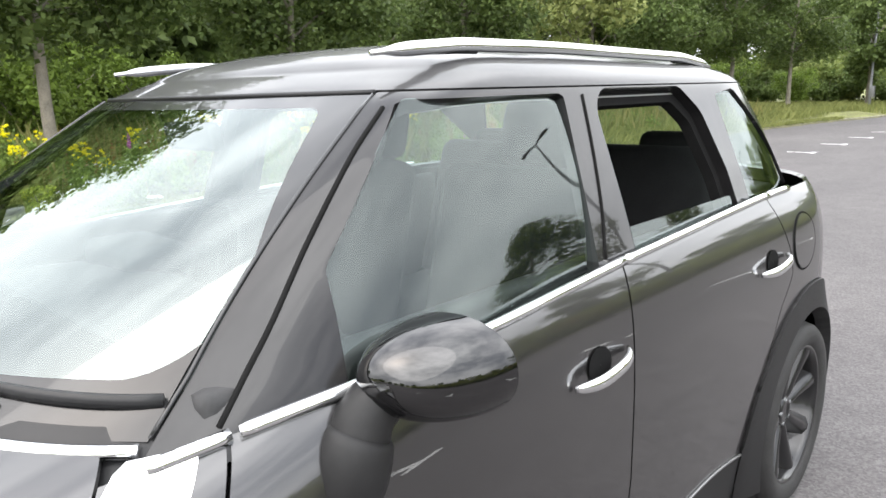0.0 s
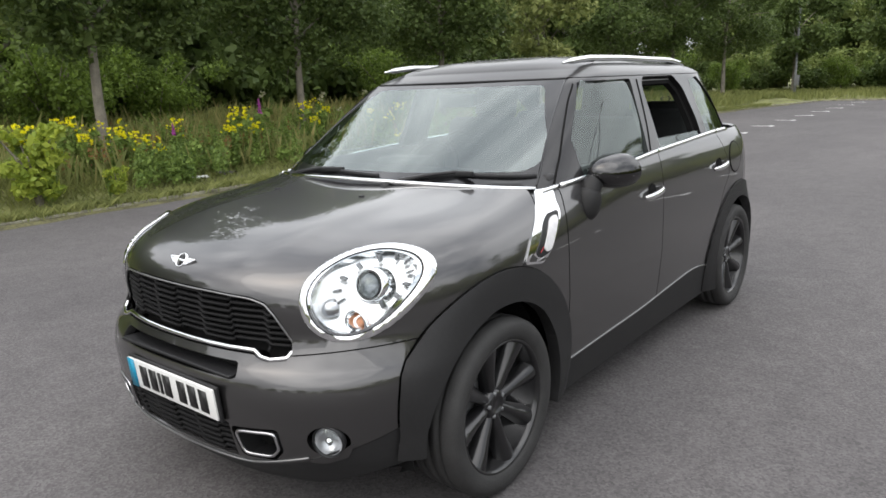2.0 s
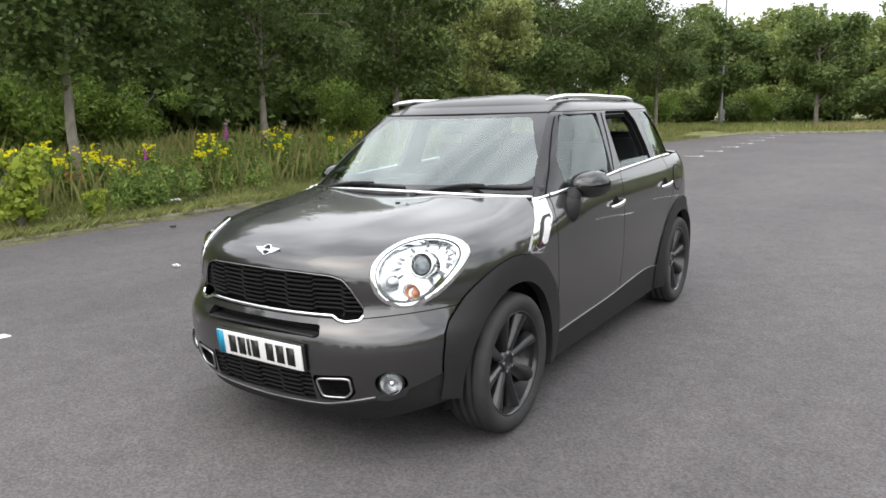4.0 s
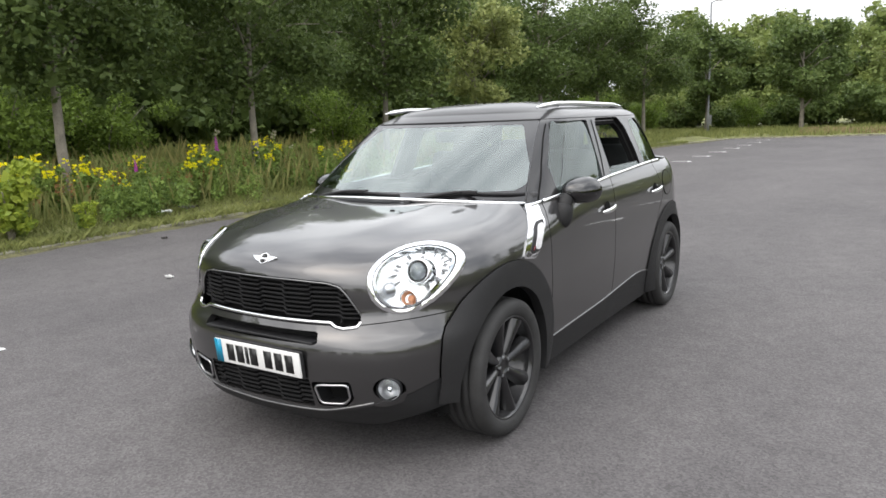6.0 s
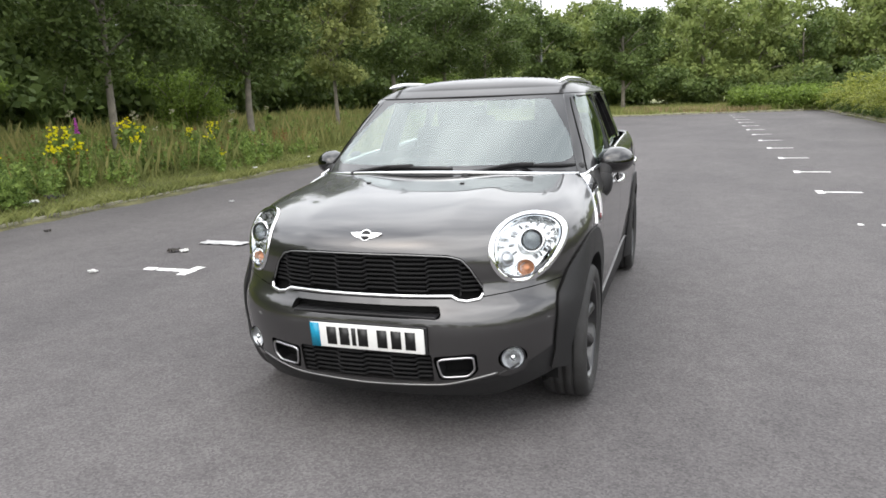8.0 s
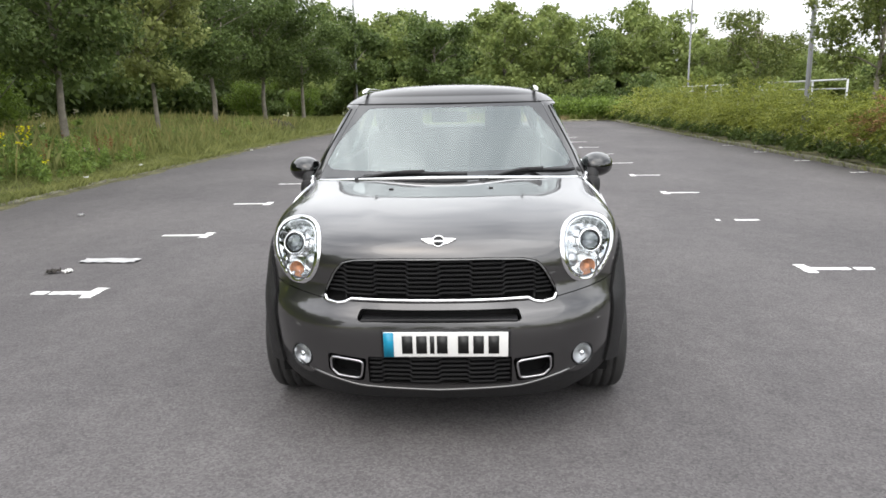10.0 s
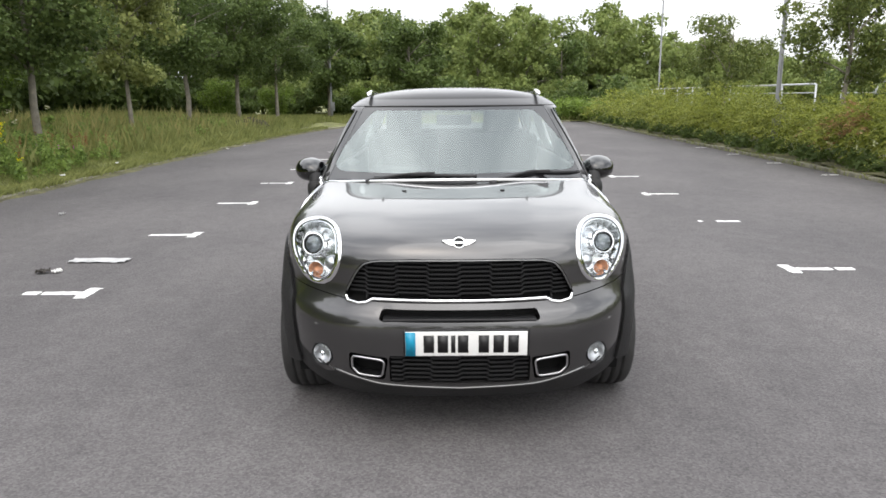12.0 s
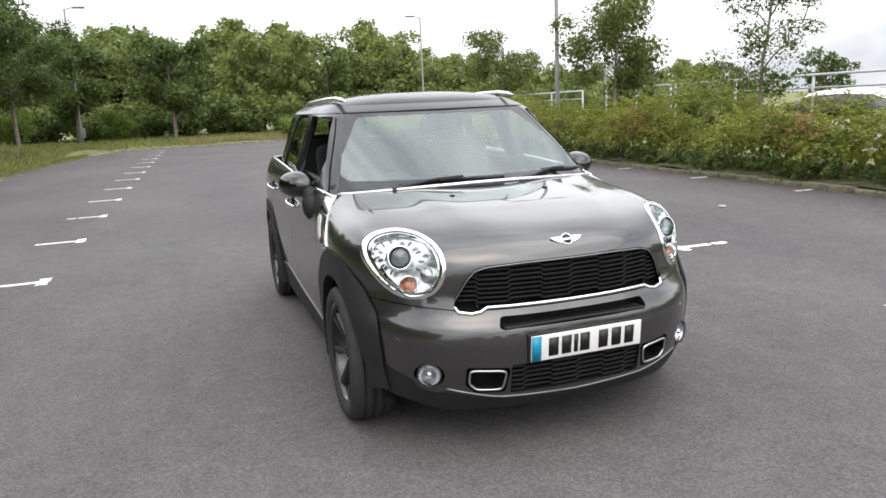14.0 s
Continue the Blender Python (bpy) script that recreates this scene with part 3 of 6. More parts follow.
for k in (0, 1):
    for s in (-1, 1):
        liner = lathe([(-0.2, 0.36), (-0.19, 0.395), (0.05, 0.4)], 40)
        part("wheel_arch_liner", *cut(moved(liner, s * 0.72, WHEEL_Y[k], 0.325, 0, 0, 0 if s > 0 else 180), lambda x, y, z: z - 0.22), M_DARK, car)

# bonnet with the wings in one piece
def seam_line(x):
    return 0.65 + 0.03 * np.clip((np.abs(x) - 0.48) / 0.3, 0, 1)


bonnet = take(SHELL, lambda x, y, z: z - seam_line(x) - 0.004, lambda x, y, z: 0.9 - y, lambda x, y, z: vent_line(z) - y + np.where(z > 1.0, 0.06 * (np.abs(x) < 0.7), 0),
              lambda x, y, z: cowl(x)[0] - 0.016 - y, lambda x, y, z: front_arch(y, z) - 0.002,
              lambda x, y, z: -inside(GRILLE, x, z, 0.006) + np.where(y > -0.3, 1, 0), lambda x, y, z: -egg(x, y, z, 0.012) + np.where(y > 0.1, 1, 0))
centre_panel("bonnet", bonnet, M_PAINT, "dark grey metallic clamshell bonnet")
bumper = take(SHELL, lambda x, y, z: seam_line(x) - z, lambda x, y, z: 0.1 - y, lambda x, y, z: z - low_edge(x), lambda x, y, z: front_arch(y, z) - 0.002,
              lambda x, y, z: -inside(GRILLE, x, z, 0.006), lambda x, y, z: -inside(SLOT, x, z, 0.012), lambda x, y, z: -inside(INTAKE, np.abs(x), z, 0.014),
              lambda x, y, z: -inside(LOWER, x, z, 0.006), lambda x, y, z: np.hypot(np.abs(x) - 0.618, z - 0.388) - 0.053)
front_bumper = centre_panel("front_bumper", bumper, M_PAINT, "grey painted front bumper", 0.03)
apron = take(SHELL, lambda x, y, z: low_edge(x) - 0.004 - z, lambda x, y, z: 0.0 - y, lambda x, y, z: arch(y, z, 0) - 0.395, lambda x, y, z: z - 0.205 - 0.06 * np.clip((x - 0.55) / 0.2, 0, 1))
centre_panel("front_apron", apron, M_PLASTIC, "black plastic lower apron", 0.02, -0.004)

# side panels
wing = take(SHELL, lambda x, y, z: door_front(z) - 0.003 - y, lambda x, y, z: y - vent_line(z) - 0.004, lambda x, y, z: front_arch(y, z) - 0.002, lambda x, y, z: belt(y) - 0.004 - z, lambda x, y, z: z - sill_z(y) - 0.002, lambda x, y, z: y - 0.1)
side_panels("front_wing", wing, M_PAINT)
front_door = take(SHELL, lambda x, y, z: y - door_front(z) - 0.003, lambda x, y, z: mid_seam(z) - 0.003 - y, lambda x, y, z: belt(y) - 0.004 - z, lambda x, y, z: z - sill_z(y) - 0.004, lambda x, y, z: front_arch(y, z) - 0.002)
fd_l, fd_r = side_panels("front_door", front_door, M_PAINT, "dark grey metallic front door")
rear_edge = [(1.0, 1.3), (2.285, 1.3), (2.285, 1.1), (2.38, 0.93), (2.39, 0.87), (2.3, 0.78), (2.2, 0.6), (2.2, 0.2), (1.0, 0.2)]
rear_door = take(SHELL, lambda x, y, z: y - mid_seam(z) - 0.003, lambda x, y, z: inside(rear_edge, y, z), lambda x, y, z: belt(y) - 0.004 - z, lambda x, y, z: z - sill_z(y) - 0.004, lambda x, y, z: arch(y, z, 1) - 0.484)
rd_l, rd_r = side_panels("rear_door", rear_door, M_PAINT, "dark grey metallic rear door")
quarter = take(SHELL, lambda x, y, z: y - 1.8, lambda x, y, z: -inside(rear_edge, y, z) - 0.005, lambda x, y, z: belt(y) - 0.004 - z, lambda x, y, z: arch(y, z, 1) - 0.484, lambda x, y, z: z - 0.5, lambda x, y, z: 3.12 - y)
side_panels("rear_quarter", quarter, M_PAINT)
flap = take(SHELL, lambda x, y, z: 0.086 - np.hypot((y - 2.5) * 0.9, z - 0.96))
part("fuel_flap", *skinned(flap, 0.01, 0.004), M_PAINT, car, "round fuel filler flap")
flap_line = [(float(flank_x(2.5 + 0.1 * math.cos(a), 0.96 + 0.09 * math.sin(a))) + 0.001, 2.5 + 0.1 * math.cos(a), 0.96 + 0.09 * math.sin(a)) for a in np.linspace(0, 2 * np.pi, 41)]
part("flap_seam", *tube(flap_line, 0.003, 5, False), M_DARK, car)
tail = take(SHELL, lambda x, y, z: y - 3.125, lambda x, y, z: belt(y) - 0.004 - z, lambda x, y, z: z - 0.56)
centre_panel("tailgate", tail, M_PAINT)
rear_bumper = take(SHELL, lambda x, y, z: y - 2.6, lambda x, y, z: np.minimum(np.where(y > 3.125, 0.555, 0.495), 0.555) - z, lambda x, y, z: arch(y, z, 1) - 0.5, lambda x, y, z: z - 0.2)
centre_panel("rear_bumper", rear_bumper, M_PLASTIC, "black plastic rear bumper", 0.03, 0.004)
for k in (0, 1):
    ring = take(SHELL, lambda x, y, z: -0.002 - front_arch(y, z) if k == 0 else 0.48 - arch(y, z, 1), lambda x, y, z: arch(y, z, k) - 0.383, lambda x, y, z: z - 0.2,
                lambda x, y, z: np.where(y < WHEEL_Y[k], z - 0.29 if k == 0 else z - 0.2, 1.0))
    rv, rf = np.array(ring[0]), ring[1]
    near = np.clip((-front_arch(rv[:, 1], rv[:, 2]) if k == 0 else 0.48 - arch(rv[:, 1], rv[:, 2], 1)) / 0.11, 0, 1) ** 0.7
    reach = (0.872, 0.905)[k] - 0.55 * np.maximum(-0.16 - rv[:, 1], 0) ** 2
    rv[:, 0] += np.maximum(reach - rv[:, 0], 0) * near * 0.85
    side_panels("arch_cladding", (rv, rf), M_PLASTIC, "matt black plastic wheel-arch cladding", 0.05, 0.009)
sill = take(SHELL, lambda x, y, z: sill_z(y) - 0.002 - z, lambda x, y, z: z - 0.185, lambda x, y, z: y - 0.2, lambda x, y, z: 2.4 - y, lambda x, y, z: arch(y, z, 0) - 0.4, lambda x, y, z: arch(y, z, 1) - 0.4)
side_panels("sill", sill, M_PLASTIC, "black plastic sill", 0.04, 0.002)
ys = np.linspace(0.42, 2.15, 40)
for s in (1, -1):
    part("sill_strip", *tube(np.stack([s * (flank_x(ys, sill_z(ys)) + 0.003), ys, sill_z(ys)], 1), 0.0045, 6), M_LIP, car, "thin pale strip along the sill")

# side scuttle: chrome band, dark field, pale repeater lamp
for s in (1, -1):
    fl = (lambda p: p) if s > 0 else flipped
    vent = [(0.401, 1.033), (0.476, 1.033), (0.44, 0.995), (0.433, 0.961), (0.41, 0.93), (0.353, 0.878), (0.303, 0.832), (0.246, 0.803), (0.133, 0.822), (0.205, 0.902), (0.311, 0.98)]
    outer = take(SHELL, lambda x, y, z: inside(vent, y, z, 0.004))
    scuttle = part("side_scuttle", *fl(skinned(outer, 0.02, 0.006)), M_CHROME, car, "chrome side scuttle trim with dark inset")
    hollow = [(0.416, 0.962), (0.346, 0.956), (0.299, 0.93), (0.264, 0.893), (0.21, 0.845), (0.226, 0.826), (0.298, 0.834), (0.35, 0.884), (0.399, 0.935)]
    part("scuttle_inset", *fl(skinned(take(SHELL, lambda x, y, z: inside(hollow, y, z, 0.004)), 0.01, 0.0085)), M_SATIN, scuttle)
    lamp = [(0.391, 0.944), (0.362, 0.945), (0.34, 0.935), (0.262, 0.85), (0.282, 0.839), (0.31, 0.85), (0.388, 0.935)]
    tail_end = [(0.15, 0.827), (0.176, 0.846), (0.196, 0.832), (0.222, 0.817), (0.275, 0.819), (0.246, 0.809)]
    part("scuttle_tail", *fl(skinned(take(SHELL, lambda x, y, z: inside(tail_end, y, z, 0.002)), 0.01, 0.0085)), M_PAINT, scuttle)
    part("side_repeater", *fl(skinned(take(SHELL, lambda x, y, z: inside(lamp, y, z, 0.005)), 0.012, 0.013)), M_WHITE_LENS, scuttle, "pale side repeater lens")
    badge_s = tube([(flank_x(0.24, z) + 0.012, 0.24 + 0.012 * math.sin((z - 0.851) * 160), z) for z in np.linspace(0.842, 0.86, 9)], 0.0022, 6)
    part("red_letter", *fl(badge_s), M_RED, scuttle)

# cabin shell: roof, pillars, windows
top_line = 1.452


def screen_edge(z):
    return 0.735 - (z - 1.05) * 0.4


roof = take(HOOD, lambda x, y, z: z - top_line - 0.008)
centre_panel("roof", roof, M_ROOF, "dull dark grey roof")
screen_all = take(HOOD, lambda x, y, z: 1.3 - y, lambda x, y, z: screen_edge(z) - x, lambda x, y, z: top_line - z, lambda x, y, z: z - 1.03)
CLEAR = [(-0.65, 1.157), (0.65, 1.157), (0.478, 1.376), (-0.478, 1.376)]
sv = np.asarray(screen_all[0])
sv = sv[(sv[:, 2] > 1.1) & (sv[:, 2] < 1.43)]
sweep = np.linalg.lstsq(np.stack([np.ones(len(sv)), sv[:, 2], sv[:, 2] ** 2, sv[:, 0] ** 2, sv[:, 0] ** 4, sv[:, 0] ** 2 * sv[:, 2]], 1), sv[:, 1], rcond=None)[0]


def bent(piece):
    """Lays a piece of the screen on one even curve."""
    v, f = np.array(piece[0]), piece[1]
    x, z = v[:, 0], v[:, 2]
    even = np.stack([np.ones(len(v)), z, z**2, x**2, x**4, x**2 * z], 1) @ sweep
    v[:, 1] += np.clip(even - v[:, 1], -0.02, 0.02)
    return v, f


windscreen = centre_panel("windscreen", bent(take(screen_all, lambda x, y, z: inside(CLEAR, x, z, 0.055))), M_SCREEN, "windscreen reflecting the cloudy sky", 0.004, 0.0)
frit = take(HOOD, lambda x, y, z: 1.3 - y, lambda x, y, z: screen_edge(z) - x, lambda x, y, z: top_line - z, lambda x, y, z: z - cowl(x)[1] - 0.006, lambda x, y, z: -inside(CLEAR, x, z, 0.055))
part("windscreen_border", *skinned(both_halves(bent(frit)), 0.004, 0.0), M_BORDER, windscreen, "black printed border")


def terms(a, b):
    return np.stack([np.ones_like(a), a, b, a * a, a * b, b * b, a**3, a * a * b], 1)


def side_frame(x, y, z):
    return np.minimum(np.minimum(x - screen_edge(z) - 0.004, top_line + 0.004 - z), np.minimum(z - 1.0, 3.0 - y))


pillars = take(HOOD, side_frame, lambda x, y, z: x - 0.3, lambda x, y, z: -inside(FRONT_WINDOW, y, z, 0.012), lambda x, y, z: -inside(REAR_WINDOW, y, z, 0.077), lambda x, y, z: -inside(QUARTER_WINDOW, y, z, 0.012),
               lambda x, y, z: z - belt(y) + 0.03)
side_panels("window_frame", pillars, M_GLOSS_BLACK, "gloss black window frame and pillars", 0.03)
channel = take(HOOD, lambda x, y, z: x - 0.3, lambda x, y, z: inside(REAR_WINDOW, y, z, 0.087), lambda x, y, z: -inside(REAR_WINDOW, y, z, 0.045), lambda x, y, z: z - belt(y) + 0.01)
side_panels("window_channel", channel, M_DARK, "", 0.03, -0.03)
WINDOWS = {"front": FRONT_WINDOW, "rear": REAR_WINDOW, "quarter": QUARTER_WINDOW}
for s in (1, -1):
    fl = (lambda p: p) if s > 0 else flipped
    for key, poly in WINDOWS.items():
        glass = take(HOOD, lambda x, y, z: x - 0.3, lambda x, y, z: inside(poly, y, z, 0.06 if key == "rear" else 0.018), lambda x, y, z: z - belt(y) + 0.02)
        if (s, key) == (1, "rear"):
            glass = cut(glass, lambda x, y, z: 1.146 - (y - 1.6) * 0.006 - z)
        if (s, key) == (-1, "front"):
            glass = cut(glass, lambda x, y, z: 1.11 - z)
        gv = np.array(glass[0])
        gv[:, 0] = terms(gv[:, 1], gv[:, 2]) @ np.linalg.lstsq(terms(gv[:, 1], gv[:, 2]), gv[:, 0], rcond=None)[0]
        glass = (gv, glass[1])
        part("side_window", *fl(skinned(glass, 0.004, -0.008)), M_GLASS, car, {(1, "rear"): "lowered tinted side window", (-1, "front"): "lowered tinted side window"}.get((s, key), ""))
rear_glass = take(HOOD, lambda x, y, z: y - 2.75, lambda x, y, z: 0.6 - x, lambda x, y, z: top_line - z, lambda x, y, z: z - belt(y))
centre_panel("rear_window", rear_glass, M_GLASS, "", 0.004, -0.004)
rear_post = take(HOOD, lambda x, y, z: y - 2.9, lambda x, y, z: x - 0.6, lambda x, y, z: top_line + 0.006 - z, lambda x, y, z: z - belt(y) + 0.03)
side_panels("rear_pillar", rear_post, M_GLOSS_BLACK)
seal = [(screen_edge(z) + 0.002, screen_y(screen_edge(z), z) - 0.001, z) for z in np.linspace(1.05, top_line, 16)]
for s in (1, -1):
    part("screen_seal", *tube([(s * a, b, c) for a, b, c in seal], 0.0035, 8), M_BORDER, car)
door_gap = smooth_line([(0, 0.515, 1.05), (0, 0.61, 1.135), (0, 0.715, 1.235), (0, 0.845, 1.345), (0, 0.96, 1.43)], 24)
door_gap[:, 0] = window_x(door_gap[:, 1], door_gap[:, 2]) + 0.001
for s in (1, -1):
    part("door_gap", *tube(door_gap * (s, 1, 1), 0.0045, 6), M_DARK, car)
pillar_gap = smooth_line([(0, 1.4, 1.1), (0, 1.44, 1.2), (0, 1.475, 1.32), (0, 1.5, 1.44)], 16)
pillar_gap[:, 0] = window_x(pillar_gap[:, 1], pillar_gap[:, 2]) + 0.001
for s in (1, -1):
    part("door_gap", *tube(pillar_gap * (s, 1, 1), 0.0035, 6), M_DARK, car)
xs = np.linspace(-0.572, 0.572, 31)
part("roof_gasket", *tube([(a, screen_y(a, top_line + 0.004) + 0.001, top_line + 0.004) for a in xs], 0.006, 6), M_SATIN, car)

# chrome strips
xs = np.linspace(-0.742, 0.742, 61)
cy, cz = cowl(xs)
part("cowl_strip", *tube(np.stack([xs, cy - 0.012, cz + 0.016 - 0.014 * (xs / 0.742) ** 2], 1), 0.0115, 8, flat=0.8), M_CHROME, car, "bright chrome strip at the bonnet's rear edge")
for s in (1, -1):
    for y0, y1 in ((0.42, 0.52), (0.532, 1.424), (1.436, 2.29), (2.3, 2.47)):
        ys = np.linspace(y0, y1, max(6, int((y1 - y0) * 40)))
        z = belt(ys) - 0.002
        xo = np.maximum(window_x(ys, z), flank_x(ys, z - 0.004)) + 0.002
        part("belt_strip", *tube(np.stack([s * xo, ys, z], 1), 0.011, 8, flat=1.0), M_CHROME, car, "chrome belt line strip")
cowl_panel = take(HOOD, lambda x, y, z: cowl(x)[1] + 0.02 - z, lambda x, y, z: 0.6 - y, lambda x, y, z: screen_edge(z) + 0.03 - x)
centre_panel("cowl_panel", cowl_panel, M_SATIN, "", 0.02, -0.003)

# grille
def nose_tube(poly, radius, count=8, grow=0.0, closed=True, inset=0.0, flat=1.0):
    p = np.asarray(poly, float)
    if closed:
        p = np.concatenate([p, p[:1]])
    t = np.concatenate([np.linspace(a, b, 8, endpoint=False) for a, b in zip(p[:-1], p[1:])] + [p[-1:]])
    k = np.array([1, 2, 3, 2, 1]) / 9
    if closed:
        q = np.concatenate([t[-3:-1], t, t[1:3]])
        t = np.stack([np.convolve(q[:, i], k, "valid") for i in (0, 1)], 1)
    return tube(np.stack([t[:, 0], nose_y(t[:, 0], t[:, 1]) + inset, t[:, 1]], 1), radius, count, not closed, flat, (0, 1, 0))


grille = part("grille_surround", *nose_tube(GRILLE, 0.0032, inset=-0.001), M_LIP, car, "thin dull metal grille surround with chrome lower lip")
part("grille_lip", *nose_tube([(0.499, 0.664), (0.489, 0.645), (0.44, 0.6385), (0.405, 0.644), (0.375, 0.659), (-0.375, 0.659), (-0.405, 0.644), (-0.44, 0.6385), (-0.489, 0.645), (-0.499, 0.664)], 0.009, closed=False, inset=-0.004), M_CHROME, grille)


def nose_sheet(poly, inset, nx=60, nz=24):
    p = np.asarray(poly)
    x0, x1, z0, z1 = p[:, 0].min() - 0.02, p[:, 0].max() + 0.02, p[:, 1].min() - 0.02, p[:, 1].max() + 0.02
    X, Z = np.meshgrid(np.linspace(x0, x1, nx), np.linspace(z0, z1, nz))
    v = np.stack([X.ravel(), nose_y(X, Z).ravel() + inset, Z.ravel()], 1)
    return v, grid_faces(nz, nx)


part("grille_back", *cut(nose_sheet(GRILLE, 0.06), lambda x, y, z: inside(GRILLE, x, z, 0.02)), M_DARK, grille)
for n_, z in enumerate(np.arange(0.68, 0.835, 0.0195)):
    xs = np.array([x for x in np.linspace(-0.48, 0.48, 97) if inside(GRILLE, x, z) > 0.004])
    step = 0.006 * np.sign(np.sin((xs / 0.135) * np.pi))
    path = np.stack([xs, nose_y(xs, np.full_like(xs, z)) + 0.016, z + step], 1)
    part("grille_slat", *tube(path, 0.0058, 6, True, 1.5, (0, 1, 0)), M_GRILLE, grille)
for x in np.arange(-0.405, 0.41, 0.135):
    zs = np.array([z for z in np.linspace(0.65, 0.842, 32) if inside(GRILLE, x, z) > 0.004])
    part("grille_rib", *tube(np.stack([np.full_like(zs, x), nose_y(np.full_like(zs, x), zs) + 0.022, zs], 1), 0.006, 6), M_GRILLE, grille)

# bumper openings
part("slot_back", *cut(nose_sheet(SLOT, 0.07), lambda x, y, z: inside(SLOT, x, z, 0.03)), M_DARK, front_bumper)
part("slot_floor", *moved(box(0.66, 0.07, 0.012, 0.004), 0, -0.715, 0.582), M_SATIN, front_bumper)
part("lower_grille_back", *cut(nose_sheet(LOWER, 0.05), lambda x, y, z: inside(LOWER, x, z, 0.015)), M_DARK, front_bumper)
for z in np.arange(0.312, 0.42, 0.0215):
    xs = np.linspace(-0.3, 0.3, 81)
    step = 0.006 * np.sign(np.sin(xs / 0.12 * np.pi))
    part("lower_slat", *tube(np.stack([xs, nose_y(xs, np.full_like(xs, z)) + 0.016, z + step], 1), 0.007, 6, True, 1.3, (0, 1, 0)), M_GRILLE, front_bumper)
part("lower_lip", *tube(np.stack([(xs := np.linspace(-0.56, 0.56, 61)), nose_y(xs, low_edge(xs) + 0.014) - 0.004, low_edge(xs) + 0.014], 1), 0.004, 6), M_LIP, front_bumper, "grey lower lip")
for s in (1, -1):
    ring = [(s * x, z) for x, z in INTAKE]
    duct = part("brake_duct", *nose_tube(ring, 0.0052, inset=0.0), M_SILVER, car, "dull metal-framed brake duct")
    sheet = cut(nose_sheet(ring, 0.075, 20, 20), lambda x, y, z: inside(ring, x, z, 0.01))
    part("duct_back", *sheet, M_DARK, duct)
    p = np.asarray(ring + ring[:1])
    t = np.concatenate([np.linspace(a, b, 6, endpoint=False) for a, b in zip(p[:-1], p[1:])])
    wall = np.concatenate([np.stack([t[:, 0], nose_y(t[:, 0], t[:, 1]) + d, t[:, 1]], 1) for d in (0.002, 0.075)])
    part("duct_wall", *(wall, grid_faces(2, len(t), True)), M_SATIN, duct)
    fy = float(nose_y(0.618, 0.388))
    fog = part("fog_lamp", *moved(lathe([(-0.02, 0.053), (0.006, 0.053), (0.008, 0.05), (0.0, 0.047), (-0.02, 0.046)], 32, "z"), s * 0.618, fy + 0.002, 0.388, 90, 0, s * 22), M_SATIN, car, "round fog lamp")
    part("fog_reflector", *moved(lathe([(0.0, 0.048), (0.015, 0.042), (0.03, 0.024), (0.034, 0.001)], 32, "z"), s * 0.618, fy + 0.002, 0.388, -90, 0, s * 22), M_SILVER, fog)
    part("fog_bulb", *moved(lathe([(0.0, 0.014), (0.006, 0.012), (0.01, 0.001)], 16, "z"), s * 0.618, fy + 0.006, 0.388, 90, 0, s * 22), M_CHROME, fog)
    part("fog_lens", *moved(lathe([(0.0, 0.048), (0.008, 0.042), (0.014, 0.024), (0.017, 0.001)], 32, "z"), s * 0.618, fy - 0.002, 0.388, 90, 0, s * 22), M_LENS, fog)
    blade = [(0.565, 0.318), (0.66, 0.36), (0.675, 0.372), (0.655, 0.33), (0.6, 0.312)]
    bl = cut(nose_sheet([(s * x, z) for x, z in blade], -0.006, 24, 20), lambda x, y, z: inside(blade, np.abs(x), z, 0.004))
    part("fog_trim", *skinned(bl, 0.006, 0.0, False), M_PAINT, front_bumper)

# number plate, with plain bars for its characters
plate_piece = box(0.52, 0.008, 0.111, 0.003)
plate = part("number_plate", *moved(plate_piece, 0.028, -0.778, 0.4885, 5, 0, 0), M_PLATE, car, "white number plate with blue band")
part("blue_band", *moved(box(0.042, 0.002, 0.109, 0.0), 0.028 - 0.238, -0.7835, 0.4885, 5, 0, 0), M_BLUE, plate)
for n_, off in enumerate((-0.172, -0.112, -0.068, -0.026, 0.062, 0.125, 0.188)):
    part("character_bar", *moved(box(0.018 if n_ == 2 else 0.044, 0.002, 0.079, 0.0), 0.028 + off + 0.012, -0.7838, 0.4885, 5, 0, 0), M_BLACK_INK, plate)
part("plate_holder", *moved(box(0.54, 0.012, 0.125, 0.005), 0.028, -0.768, 0.4885, 5, 0, 0), M_SATIN, car)

# bonnet emblem: a plain winged disc
by = float(nose_y(0.0, 0.902))
tilt = 38
EM = (0, by - 0.001, 0.902, 90 - tilt, 0, 0)


def on_bonnet(piece):
    return moved((np.asarray(piece[0]) * 0.89, piece[1]), *EM)


